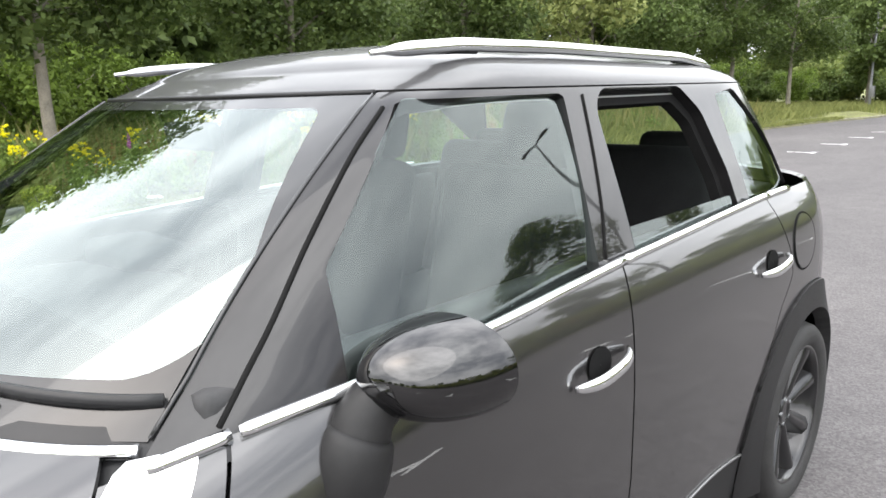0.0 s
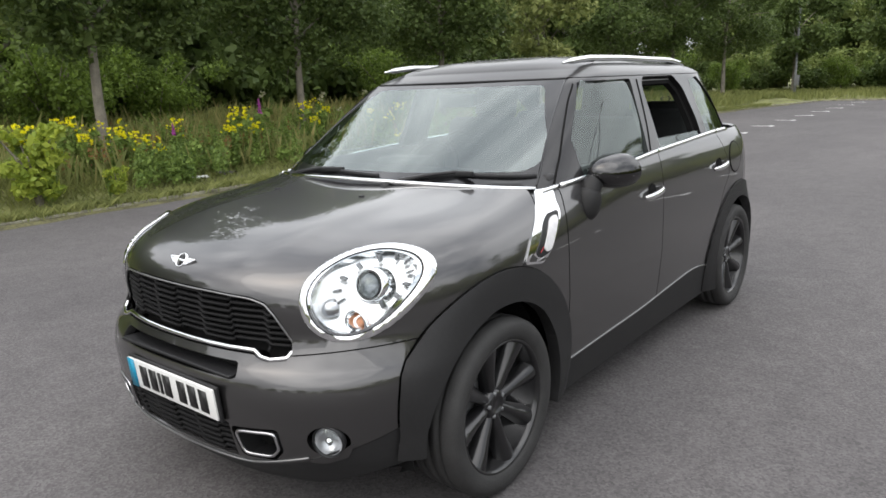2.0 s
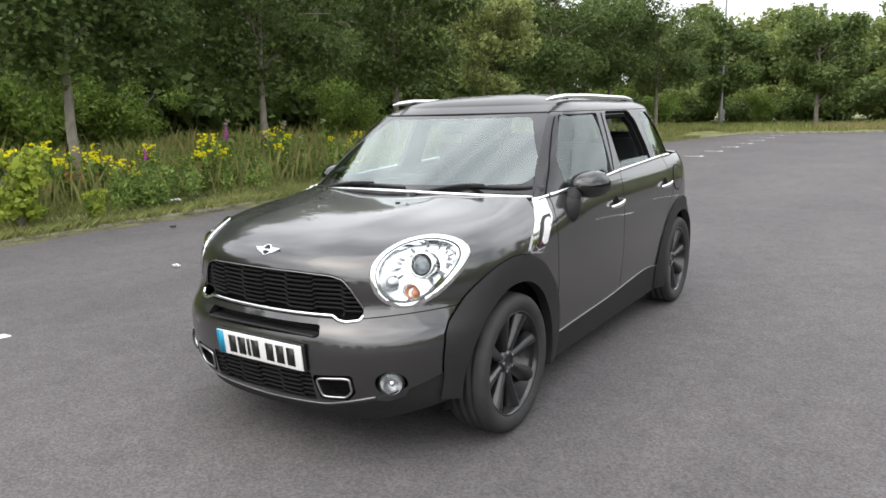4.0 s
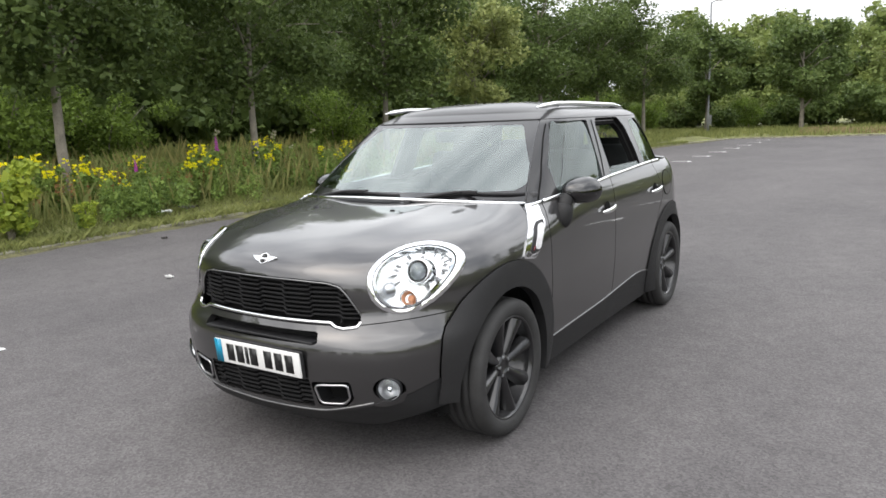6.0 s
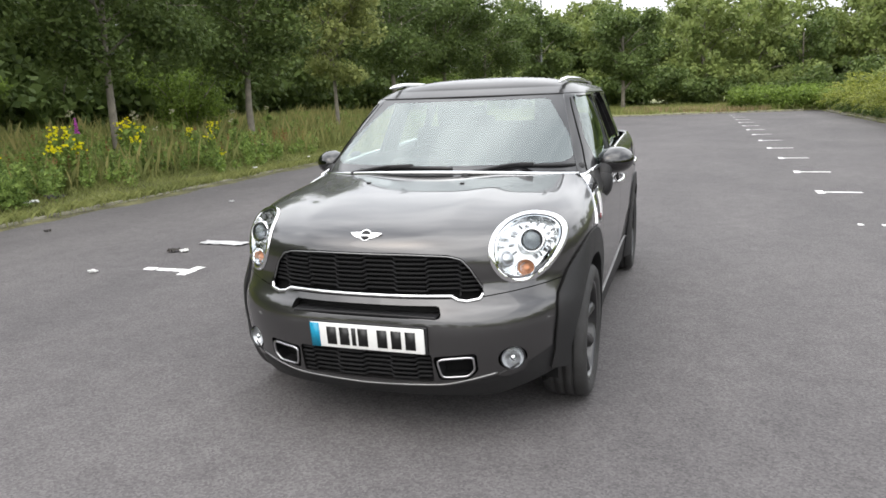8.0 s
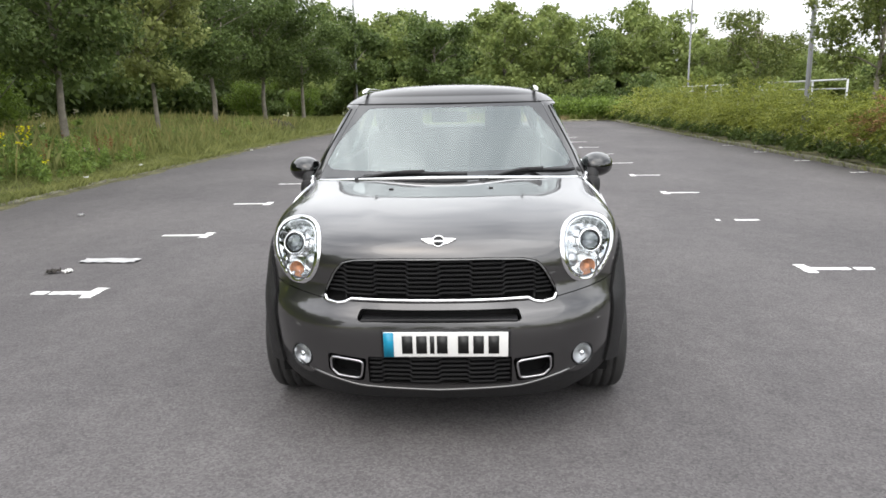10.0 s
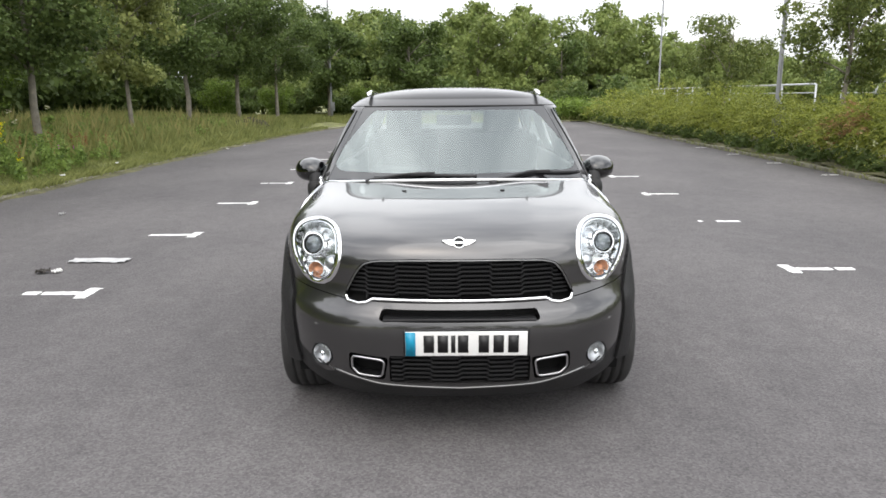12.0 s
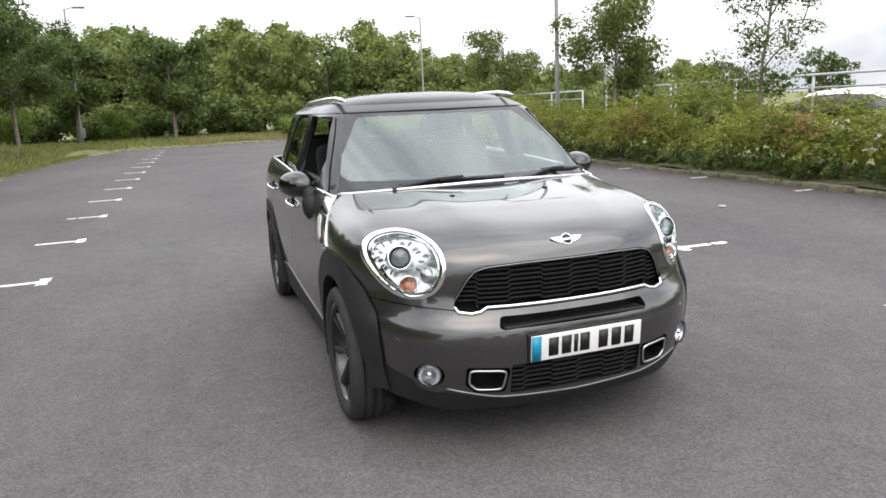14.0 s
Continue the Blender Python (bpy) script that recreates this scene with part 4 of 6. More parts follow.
emblem = part("emblem", *on_bonnet(lathe([(-0.002, 0.031), (0.006, 0.031), (0.008, 0.028), (0.006, 0.0245), (0.003, 0.0235)], 32, "z")), M_CHROME, car, "chrome winged disc emblem")
part("emblem_disc", *on_bonnet(lathe([(-0.002, 0.025), (0.0035, 0.0243), (0.004, 0.001)], 32, "z")), M_SATIN, emblem, "black centre")
for s in (1, -1):
    w = smooth_line([(0.027, 0.0165), (0.055, 0.0155), (0.079, 0.0135), (0.0815, 0.0105), (0.072, 0.002), (0.058, -0.007), (0.043, -0.0145), (0.027, -0.0175)], 22)
    n_w = len(w)
    wv = np.concatenate([np.c_[w, 0 * w[:, 0]], np.c_[w, 0 * w[:, 0] + 0.0045], np.c_[w * 0.9 + (0.0045, 0), 0 * w[:, 0] + 0.006]])
    wf = [tuple(range(2 * n_w, 3 * n_w))[::-1]] + [(r_ * n_w + i, r_ * n_w + n_w + i, r_ * n_w + n_w + (i + 1) % n_w, r_ * n_w + (i + 1) % n_w) for r_ in (0, 1) for i in range(n_w)]
    wing_piece = (wv, wf) if s > 0 else flipped((wv, wf))
    wing_ob = part("emblem_wing", *on_bonnet(wing_piece), M_CHROME, emblem, "", False)
    for z0, out in ((0.0055, 0.073), (-0.004, 0.06)):
        groove = moved(box(out - 0.034, 0.0013, 0.001, 0.0), s * (out + 0.03) / 2, z0, 0.006)
        part("emblem_groove", *on_bonnet(groove), M_SATIN, wing_ob)
part("emblem_bar", *on_bonnet(box(0.046, 0.009, 0.012, 0.001)), M_CHROME, emblem)

# headlamps
M_REFLECTOR = material("lamp_reflector", (0.93, 0.93, 0.93), 0.27, 1.0, 0.03, 25)
M_LAMP_GREY = material("lamp_dark_grey", (0.2, 0.2, 0.205), 0.3, 0.6, 0.1, 20)
M_PROJECTOR = pane_material("projector_lens", (0.62, 0.64, 0.66), 1.9)


def on_lamp(u, v, deep=0.0):
    """A place in the headlamp, from its middle: outwards, up and back."""
    x, y, z = LAMP_AT + LAMP_U * u + LAMP_V * v
    return x, float(nose_y(x, z)) + deep, z


for s in (1, -1):
    fl = (lambda p: p) if s > 0 else flipped
    near = lambda x, y, z: 0.15 - y
    ring = take(SHELL, near, lambda x, y, z: egg(x, y, z, 0.011), lambda x, y, z: -egg(x, y, z, -0.006))
    rv, rf = np.array(ring[0]), ring[1]
    d_out, d_in = egg(*rv.T, 0.011), -egg(*rv.T, -0.006)
    f = np.clip(d_out / (d_out + d_in), 0, 1)
    rv = rv + normals((rv, rf)) * (0.034 * f * (1 - f))[:, None]
    lamp_ob = part("headlamp", *fl(skinned((rv, rf), 0.012, 0.003)), M_CHROME, car, "oval headlamp with broad chrome ring")
    line = take(SHELL, near, lambda x, y, z: egg(x, y, z, -0.006), lambda x, y, z: -egg(x, y, z, -0.0095))
    part("lamp_seal", *fl(skinned(line, 0.004, 0.003)), M_SATIN, lamp_ob)
    rim = take(SHELL, near, lambda x, y, z: egg(x, y, z, -0.0095), lambda x, y, z: -egg(x, y, z, -0.0165))
    part("inner_rim", *fl(skinned(rim, 0.02, 0.0)), M_CHROME, lamp_ob)
    lens = take(SHELL, near, lambda x, y, z: egg(x, y, z, -0.009))
    part("lamp_glass", *fl(skinned(lens, 0.003, 0.002)), M_LENS, lamp_ob, "clear lens")
    bowl = take(SHELL, near, lambda x, y, z: egg(x, y, z, 0.002))
    bvv, bff = np.array(bowl[0]), bowl[1]
    deep = np.sqrt(np.clip(egg(bvv[:, 0], bvv[:, 1], bvv[:, 2]) / 0.1, 0, 1))
    bvv = bvv + np.stack([-0.02 * deep, 0.06 * deep + 0.007, -0.012 * deep], 1)
    part("reflector", *fl((bvv, bff)), M_REFLECTOR, lamp_ob)
    turn = (90 - 16, 0, 10)
    at = on_lamp(0.016, 0.026, 0.03)
    part("projector_bezel", *fl(moved(lathe([(-0.06, 0.06), (-0.012, 0.058), (0.0, 0.054), (0.004, 0.05), (0.002, 0.045), (-0.02, 0.043)], 48, "z"), *at, *turn)), M_CHROME, lamp_ob)
    part("projector_ring", *fl(moved(lathe([(-0.02, 0.046), (0.004, 0.0455), (0.006, 0.042), (0.002, 0.0385), (-0.01, 0.038)], 48, "z"), *at, *turn)), M_SATIN, lamp_ob)
    part("projector_lens", *fl(moved(lathe([(-0.004, 0.039), (0.01, 0.034), (0.019, 0.021), (0.023, 0.001)], 40, "z"), *at, *turn)), M_PROJECTOR, lamp_ob, "dark projector lens")
    part("projector_well", *fl(moved(lathe([(-0.005, 0.039), (-0.03, 0.03), (-0.04, 0.001)], 36, "z"), *at, *turn)), M_SILVER, lamp_ob)
    for a in range(11):
        t = radians(-62 + a * 28)
        u, v = 0.016 + 0.075 * math.cos(t), 0.026 + 0.075 * math.sin(t)
        fx, fy_, fz = on_lamp(u, v, 0.036)
        if egg(np.array(fx), np.array(fy_ - 0.036), np.array(fz), -0.022) > 0:
            part("bezel_fin", *fl(moved(box(0.023, 0.02, 0.0085, 0.003), fx, fy_, fz, 0, -math.degrees(t), 10)), M_LAMP_GREY, lamp_ob)
    at = on_lamp(0.0, -0.088, 0.032)
    part("indicator_bowl", *fl(moved(lathe([(0.014, 0.04), (0.02, 0.037), (0.012, 0.034), (-0.012, 0.026), (-0.03, 0.012), (-0.03, 0.001)], 36, "z"), *at, 90, 0, 8)), M_CHROME, lamp_ob)
    part("indicator_bulb", *fl(moved(lathe([(-0.02, 0.014), (0.0, 0.014), (0.009, 0.0105), (0.013, 0.001)], 24, "z"), at[0], at[1] + 0.008, at[2] - 0.004, 90, 0, 8)), M_AMBER, lamp_ob, "amber indicator bulb")
    at = on_lamp(-0.083, -0.05, 0.05)
    part("side_reflector", *fl(moved(lathe([(-0.02, 0.034), (0.0, 0.033), (0.014, 0.026), (0.022, 0.014), (0.025, 0.001)], 32, "z"), *at, 90, 0, -20)), M_SILVER, lamp_ob, "small bright domed reflector")

# wheels
def wheel(x, y, s):
    hub = new("wheel")
    hub.parent = car
    hub.matrix_basis = pose(x, y, 0.325, 0, 0, 0 if s > 0 else 180)
    tagged(hub, "dark alloy wheel with low-profile tyre")
    prof = [(-0.085, 0.236), (-0.1, 0.255), (-0.108, 0.282), (-0.102, 0.306), (-0.088, 0.319), (-0.06, 0.3245)]
    for g in (-0.045, 0.0, 0.045):
        prof += [(g - 0.006, 0.3255), (g - 0.005, 0.318), (g + 0.005, 0.318), (g + 0.006, 0.3255)]
    prof += [(0.06, 0.3245), (0.088, 0.319), (0.1, 0.308), (0.1055, 0.3), (0.108, 0.282), (0.104, 0.262), (0.098, 0.25), (0.085, 0.238)]
    part("tyre", *lathe(prof, 72), M_RUBBER, hub, "black low-profile tyre")
    rim = part("rim", *lathe([(-0.09, 0.238), (0.082, 0.242), (0.09, 0.246), (0.094, 0.242), (0.09, 0.236), (0.07, 0.229), (-0.06, 0.222), (-0.08, 0.1), (-0.08, 0.02)], 64), M_ALLOY, hub, "anthracite alloy rim")
    part("brake_disc", *lathe([(-0.02, 0.15), (0.0, 0.15), (0.0, 0.06), (-0.02, 0.06)], 40), M_STEEL, hub)
    part("hub_cap", *lathe([(0.0, 0.062), (0.045, 0.058), (0.056, 0.045), (0.06, 0.032), (0.054, 0.03), (0.056, 0.001)], 32), M_ALLOY, hub)
    for k in range(8):
        a = radians(k * 45 + 12)
        rows = []
        for r, w, d0, d1 in ((0.035, 0.026, 0.0, 0.045), (0.07, 0.026, 0.006, 0.058), (0.12, 0.03, 0.012, 0.064), (0.18, 0.038, 0.02, 0.075), (0.222, 0.047, 0.03, 0.083), (0.236, 0.052, 0.04, 0.082)):
            for du, dd in ((-1, d0), (-0.78, d1 - 0.012), (-0.2, d1), (0.2, d1), (0.78, d1 - 0.012), (1, d0)):
                u = du * w * 0.5 * 1.75
                rows.append((dd, r * math.cos(a) - u * math.sin(a), r * math.sin(a) + u * math.cos(a)))
        part("spoke", rows, [q[::-1] for q in grid_faces(6, 6)], M_ALLOY, hub)
    for k in range(5):
        a = radians(k * 72 + 30)
        part("wheel_bolt", *moved(lathe([(0.0, 0.008), (0.012, 0.008), (0.013, 0.001)], 6), 0.047, 0.044 * math.cos(a), 0.044 * math.sin(a)), M_STEEL, hub)


for y in WHEEL_Y:
    for s in (1, -1):
        wheel(s * (0.775 if y < 1 else 0.797), y, s)

# door mirrors
def mirror(s):
    fl = (lambda p: p) if s > 0 else flipped
    cx, cy_, cz_ = 0.892, 0.766, 1.072
    rows = []
    for t in np.linspace(0, 1, 16):
        k = math.sin(t * math.pi / 2) ** 0.75
        yy = -0.085 + 0.135 * (1 - math.cos(t * math.pi / 2)) ** 0.9
        for a in np.linspace(0, 2 * np.pi, 40, endpoint=False):
            c, d = math.cos(a), math.sin(a)
            e = (abs(c) ** 2.15 + abs(d) ** 2.15) ** (-1 / 2.15)
            zz = 0.074 * k * e * d * (1.04 if d > 0 else 0.95)
            rows.append((cx + 0.1 * k * e * c + 0.01 * t, cy_ + yy + 0.022 * k * e * c, cz_ + zz))
    mir = part("door_mirror", *fl((rows, [q[::-1] for q in grid_faces(16, 40, True)])), M_PIANO, car, "gloss black door mirror on a matt foot")
    last = np.array(rows[-40:])
    mid = last.mean(0)
    rim = np.concatenate([last, mid + (last - mid) * 0.93 - (0, 0.006, 0)])
    part("mirror_rim", *fl((rim, grid_faces(2, 40, True))), M_SATIN, mir)
    inner_ = np.concatenate([mid + (last - mid) * 0.94 - (0, 0.006, 0), [mid - (0, 0.006, 0)]])
    part("mirror_glass", *fl((inner_, [((i + 1) % 40, i, 40)[::-1] for i in range(40)])), M_MIRROR, mir)
    foot = smooth_line([(0.812, 0.66, 0.905), (0.83, 0.662, 0.924), (0.842, 0.665, 0.95), (0.847, 0.672, 0.98), (0.849, 0.682, 1.002)], 14)
    part("mirror_foot", *fl(tube(foot, np.interp(np.linspace(0, 1, 14), [0, 0.12, 0.35, 0.7, 0.95, 1], [0.03, 0.05, 0.058, 0.056, 0.051, 0.047]), 20)), M_PLASTIC, mir, "matt black mirror foot")
    arm = smooth_line([(0.848, 0.679, 0.996), (0.851, 0.692, 1.024), (0.861, 0.72, 1.05), (0.88, 0.75, 1.068)], 10)
    part("mirror_arm", *fl(tube(arm, np.linspace(0.045, 0.036, 10), 18)), M_PLASTIC, mir, "matt black mirror arm")


mirror(1)
mirror(-1)

# door handles
for s, doors in ((1, (fd_l, rd_l)), (-1, (fd_r, rd_r))):
    fl = (lambda p: p) if s > 0 else flipped
    for (hy, hz), door in zip(((1.275, 0.914), (2.22, 0.937)), doors):
        t = np.linspace(-1, 1, 17)
        hx = float(flank_x(hy, hz))
        path = np.stack([flank_x(hy + 0.1 * t, hz + 0.012 * t) + 0.03 * (1 - np.abs(t) ** 3) + 0.006, hy + 0.1 * t, hz + 0.012 * t], 1)
        handle = part("door_handle", *fl(tube(path, 0.015 * (1 - 0.5 * np.abs(t) ** 4), 12, True, 0.62, (1, 0, 0))), M_CHROME, door, "chrome door handle")
        # flat near-black disc on the door paints the shade of the hollow
        shade_disc = []
        for r in np.linspace(0.05, 1, 7):
            for a in np.linspace(0, 2 * np.pi, 24, endpoint=False):
                yy, zz = hy - 0.005 + 0.042 * r * math.cos(a), hz + 0.008 + 0.036 * r * math.sin(a)
                shade_disc.append((float(flank_x(yy, zz)) + 0.0035, yy, zz))
        part("handle_recess_shade", *fl((shade_disc, grid_faces(7, 24, True))), M_DARK, door)

# roof rails, aerial, wipers
for s in (1, -1):
    fl = (lambda p: p) if s > 0 else flipped
    ys = np.linspace(1.0, 2.5, 48)
    def roof_z(x, y):
        c = np.clip(x / (cabin_half(np.clip(y, 1.5, 2.45), 1.48)), 0, 1)
        return 1.445 + (cabin_top(x, y) - 1.445) * np.maximum(1 - c**2.5, 0) ** 0.4
    xr = 0.55 + 0.015 * np.sin((ys - 1) / 1.6 * np.pi)
    u = (ys - ys[0]) / (ys[-1] - ys[0])
    lift = 0.02 * np.clip(np.minimum(u / 0.16, (1 - u) / 0.16), 0, 1) ** 0.9 - 0.004
    rail = part("roof_rail", *fl(tube(np.stack([xr, ys, roof_z(xr, ys) + lift], 1), 0.0165 * np.clip(np.minimum(u / 0.05, (1 - u) / 0.05), 0.35, 1), 10, True, 0.9)), M_CHROME, car, "bright roof rail")
    foot = np.stack([xr, ys, roof_z(xr, ys) + lift * 0.45], 1)
    for sel in ((u > 0.03) & (u < 0.2), (u > 0.8) & (u < 0.97)):
        part("rail_foot", *fl(tube(foot[sel], 0.008, 8, True, 1.2)), M_SATIN, rail)
for x0, x1 in ((-0.48, 0.115), (0.2, 0.72)):
    u = np.linspace(0, 1, 26)
    xs = x0 + 0.03 + (x1 - x0 - 0.03) * u
    zz = np.interp(u, [0, 0.45, 1], [1.078, 1.098, 1.09 if x0 < 0 else 1.084])
    wiper = part("wiper", *tube(np.stack([xs, screen_y(xs, zz) - 0.012, zz], 1), 0.0065, 6, True, 1.6), M_SATIN, car, "black windscreen wiper")
    on_screen = lambda f, z, off: (x0 + (x1 - x0) * f, float(screen_y(x0 + (x1 - x0) * f, z)) - off, z)
    arm = smooth_line([on_screen(0.0, 1.067, 0.03), on_screen(0.14, 1.083, 0.04), on_screen(0.32, 1.1, 0.042), on_screen(0.5, 1.108, 0.032)], 16)
    part("wiper_arm", *tube(arm, np.linspace(0.011, 0.007, 16), 8), M_SATIN, wiper)
    part("wiper_bracket", *moved(box(0.14, 0.02, 0.022, 0.007, 3), x0 + (x1 - x0) * 0.5, float(screen_y(x0 + (x1 - x0) * 0.5, 1.1)) - 0.022, 1.102, 0, -2, 0), M_SATIN, wiper)
    part("wiper_pivot", *moved(lathe([(0, 0.022), (0.02, 0.02), (0.026, 0.001)], 16, "z"), x0, float(screen_y(x0, 1.067)) - 0.03, 1.05), M_SATIN, wiper)
for x in (-0.268, 0.236):
    part("washer_jet", *moved(box(0.022, 0.016, 0.01, 0.004), x, -0.02, float(body_top(x, -0.02)) + 0.001), M_SATIN, car)

# cabin
dash = smooth_line([(0, 0.5, 0.98), (0, 0.62, 1.035), (0, 0.85, 1.03), (0, 0.98, 0.98), (0, 1.0, 0.86), (0, 0.9, 0.7)], 20)
dv = np.concatenate([dash * (1, 1, 1) + (x, 0, -0.06 * (x / 0.72) ** 4) for x in np.linspace(-0.72, 0.72, 21)])
part("dashboard", dv, [q[::-1] for q in grid_faces(21, 20)], M_TRIM, car, "dark dashboard")
part("binnacle", *moved(box(0.3, 0.18, 0.09, 0.04, 4), -0.36, 0.92, 1.04), M_TRIM, car)
part("steering_wheel", *moved(tube([(0.18 * math.cos(a), 0.18 * math.sin(a), 0) for a in np.linspace(0, 2 * np.pi, 41)], 0.016, 10, False), -0.36, 1.12, 0.98, 66, 0, 0), M_TRIM, car)
part("steering_boss", *moved(lathe([(0, 0.075), (0.03, 0.06), (0.035, 0.001)], 24, "z"), -0.36, 1.12, 0.97, 66, 0, 0), M_TRIM, car)


def seat(x, y, width, back_tilt=14):
    base = part("seat", *moved(box(width, 0.5, 0.2, 0.07, 4), x, y, 0.58), M_SEAT, car, "black fabric seat")
    part("backrest", *moved(box(width, 0.17, 0.62, 0.07, 4), x, y + 0.33, 0.94, -back_tilt, 0, 0), M_SEAT, base)
    return base


def headrest(x, y, z, parent, w=0.27):
    part("headrest", *moved(box(w, 0.12, 0.2, 0.055, 4), x, y, z, -12, 0, 0), M_SEAT, parent)
    for d in (-0.06, 0.06):
        part("headrest_post", *tube([(x + d, y - 0.02, z - 0.2), (x + d, y, z - 0.05)], 0.006, 8), M_CHROME, parent)


for x in (-0.37, 0.37):
    headrest(x, 1.82, 1.33, seat(x, 1.32, 0.52))
bench = seat(0.0, 2.12, 1.3, 18)
for x in (-0.4, 0.4):
    headrest(x, 2.6, 1.19, bench)
part("rear_view_mirror", *moved(box(0.22, 0.03, 0.065, 0.02, 3), 0, 0.93, 1.37, 10, 0, 0), M_TRIM, car)
part("parcel_shelf", *moved(box(1.2, 0.5, 0.03, 0.01), 0, 2.85, 1.05), M_TRIM, car)
head = take(COARSE_HOOD, lambda x, y, z: z - 1.44, lambda x, y, z: y - 0.98, lambda x, y, z: 2.95 - y)
hv, hf = both_halves(head)
part("headlining", hv - normals((hv, hf)) * 0.03, [q[::-1] for q in hf], material("pale_headlining", (0.3, 0.3, 0.29), 0.9, 0, 0.06, 10), car)
for s in (1, -1):
    part("door_card", *moved(box(0.05, 2.0, 0.5, 0.02), s * 0.74, 1.5, 0.84), M_TRIM, car)
part("round_sticker", *moved(lathe([(0, 0.035), (0.001, 0.034), (0.001, 0.001)], 24, "z"), -0.592, float(screen_y(0.592, 1.148)) + 0.032, 1.148, 27, 0, 0), M_SATIN, windscreen, "small round dark sticker")

# the car stands a touch askew in its bay
car.matrix_world = pose(-0.006, 0, 0, 0, 0, 0.85)


# ---- the car park ----
def sheet(xs, ys, height):
    X, Y = np.meshgrid(xs, ys)
    return np.stack([X.ravel(), Y.ravel(), height(X, Y).ravel()], 1), grid_faces(len(ys), len(xs))


KERB_L, KERB_R = -7.05, 7.25


def left_kerb(y):
    """The verge's edge: straight, then swinging across the end of the car park."""
    return KERB_L + 0.012 * (np.maximum(y - 18, 0)) ** 2 * np.where(y > 18, 0.55, 0)


def end_kerb(x):
    """The far edge of the tarmac."""
    return 36.2 + 0.12 * (x - 2) + 0.5 * np.sin(x * 0.2)


def verge(x, y):
    """How far outside the tarmac a place lies; negative on the tarmac."""
    return np.maximum(np.maximum(left_kerb(y) - x, x - KERB_R), np.minimum(y - end_kerb(x), 1e9))


def ground_z(x, y):
    d = verge(x, y)
    bank = np.where(x < 0, 0.085 * np.clip(d - 0.3, 0, 3) + 0.05 * np.clip(d - 3.3, 0, 9), 0.0)
    bank = bank * np.clip((40 - y) / 10, 0, 1)
    lumps = 0.05 * np.sin(x * 1.3 + 1) * np.sin(y * 0.9) + 0.03 * np.sin(x * 3.1 + y * 2.3)
    return np.where(d > 0.1, 0.1 + bank + lumps * np.clip(d, 0, 1), 0.0)


def axis(*spans):
    return np.unique(np.concatenate([np.arange(a, b + 1e-6, s) for a, b, s in spans]).round(4))


gx = axis((-900, -100, 100), (-100, -40, 10), (-40, -12, 1.0), (-12, 10, 0.25), (10, 40, 1.5), (40, 100, 10), (100, 900, 100))
gy = axis((-900, -100, 100), (-100, -20, 10), (-20, 44, 0.5), (44, 100, 4), (100, 900, 100))
soil = cut(sheet(gx, gy, lambda x, y: ground_z(x, y) - 0.02), lambda x, y, z: verge(x, y) - 0.05)
tagged(part("ground", *soil, M_SOIL), "rough grassy soil of the verge and beyond", "ground", kind="structure")
tarmac = sheet(axis((-14, 14, 2)), axis((-60, 50, 5)), lambda x, y: 0 * x)
tagged(part("pavement", *tarmac, M_ASPHALT), "worn dark grey tarmac of the car park", "tarmac", kind="structure")


def kerb_line(points, name):
    """Kerb stones set end to end along a line."""
    p = np.asarray(points, float)
    d = np.r_[0, np.cumsum(np.linalg.norm(np.diff(p, axis=0), axis=1))]
    base = new(name)
    tagged(base, "low weathered concrete kerb edging the verge", "kerb", kind="structure")
    shape = box(0.13, 0.905, 0.2, 0.018, 2)
    me = None
    for s in np.arange(0.46, d[-1] - 0.4, 0.915):
        at = np.array([np.interp(s, d, p[:, k]) for k in (0, 1)])
        to = np.array([np.interp(s + 0.3, d, p[:, k]) for k in (0, 1)]) - np.array([np.interp(s - 0.3, d, p[:, k]) for k in (0, 1)])
        if me is None:
            ob = part("kerb_stone", *shape, M_KERB, base, "", False)
            me = ob.data
        else:
            ob = new("kerb_stone", me)
            ob.parent = base
        ob.matrix_basis = pose(at[0] + random.uniform(-0.008, 0.008), at[1], (-0.035 if at[0] < 0 else -0.02) + random.uniform(-0.02, 0.01), random.uniform(-0.6, 0.6), random.uniform(-2, 2), math.degrees(math.atan2(to[1], to[0])) - 90)


ly = np.linspace(-14, 36, 120)
keep = ly < end_kerb(left_kerb(ly))
kerb_line(np.stack([left_kerb(ly) - 0.02, ly], 1)[keep], "kerb")
kerb_line([(KERB_R + 0.05, y) for y in np.linspace(-14, 36, 60)], "kerb")
ex = np.linspace(float(left_kerb(ly)[keep][-1]), KERB_R, 40)
kerb_line(np.stack([ex, end_kerb(ex)], 1), "kerb")


def paint_bar(name, x0, x1, y0, y1, z, parent):
    """A bar of road paint with ragged edges."""
    n, k = (max(3, int((x1 - x0) / 0.035)), 3) if x1 - x0 > y1 - y0 else (4, 10)
    X, Y = np.meshgrid(np.linspace(x0, x1, n), np.linspace(y0, y1, k))
    jig = np.random.uniform(-0.009, 0.009, (2, *X.shape))
    part(name, np.stack([(X + jig[0]).ravel(), (Y + jig[1]).ravel(), np.full(X.size, z)], 1), grid_faces(k, n), M_LINE, parent, "", False)


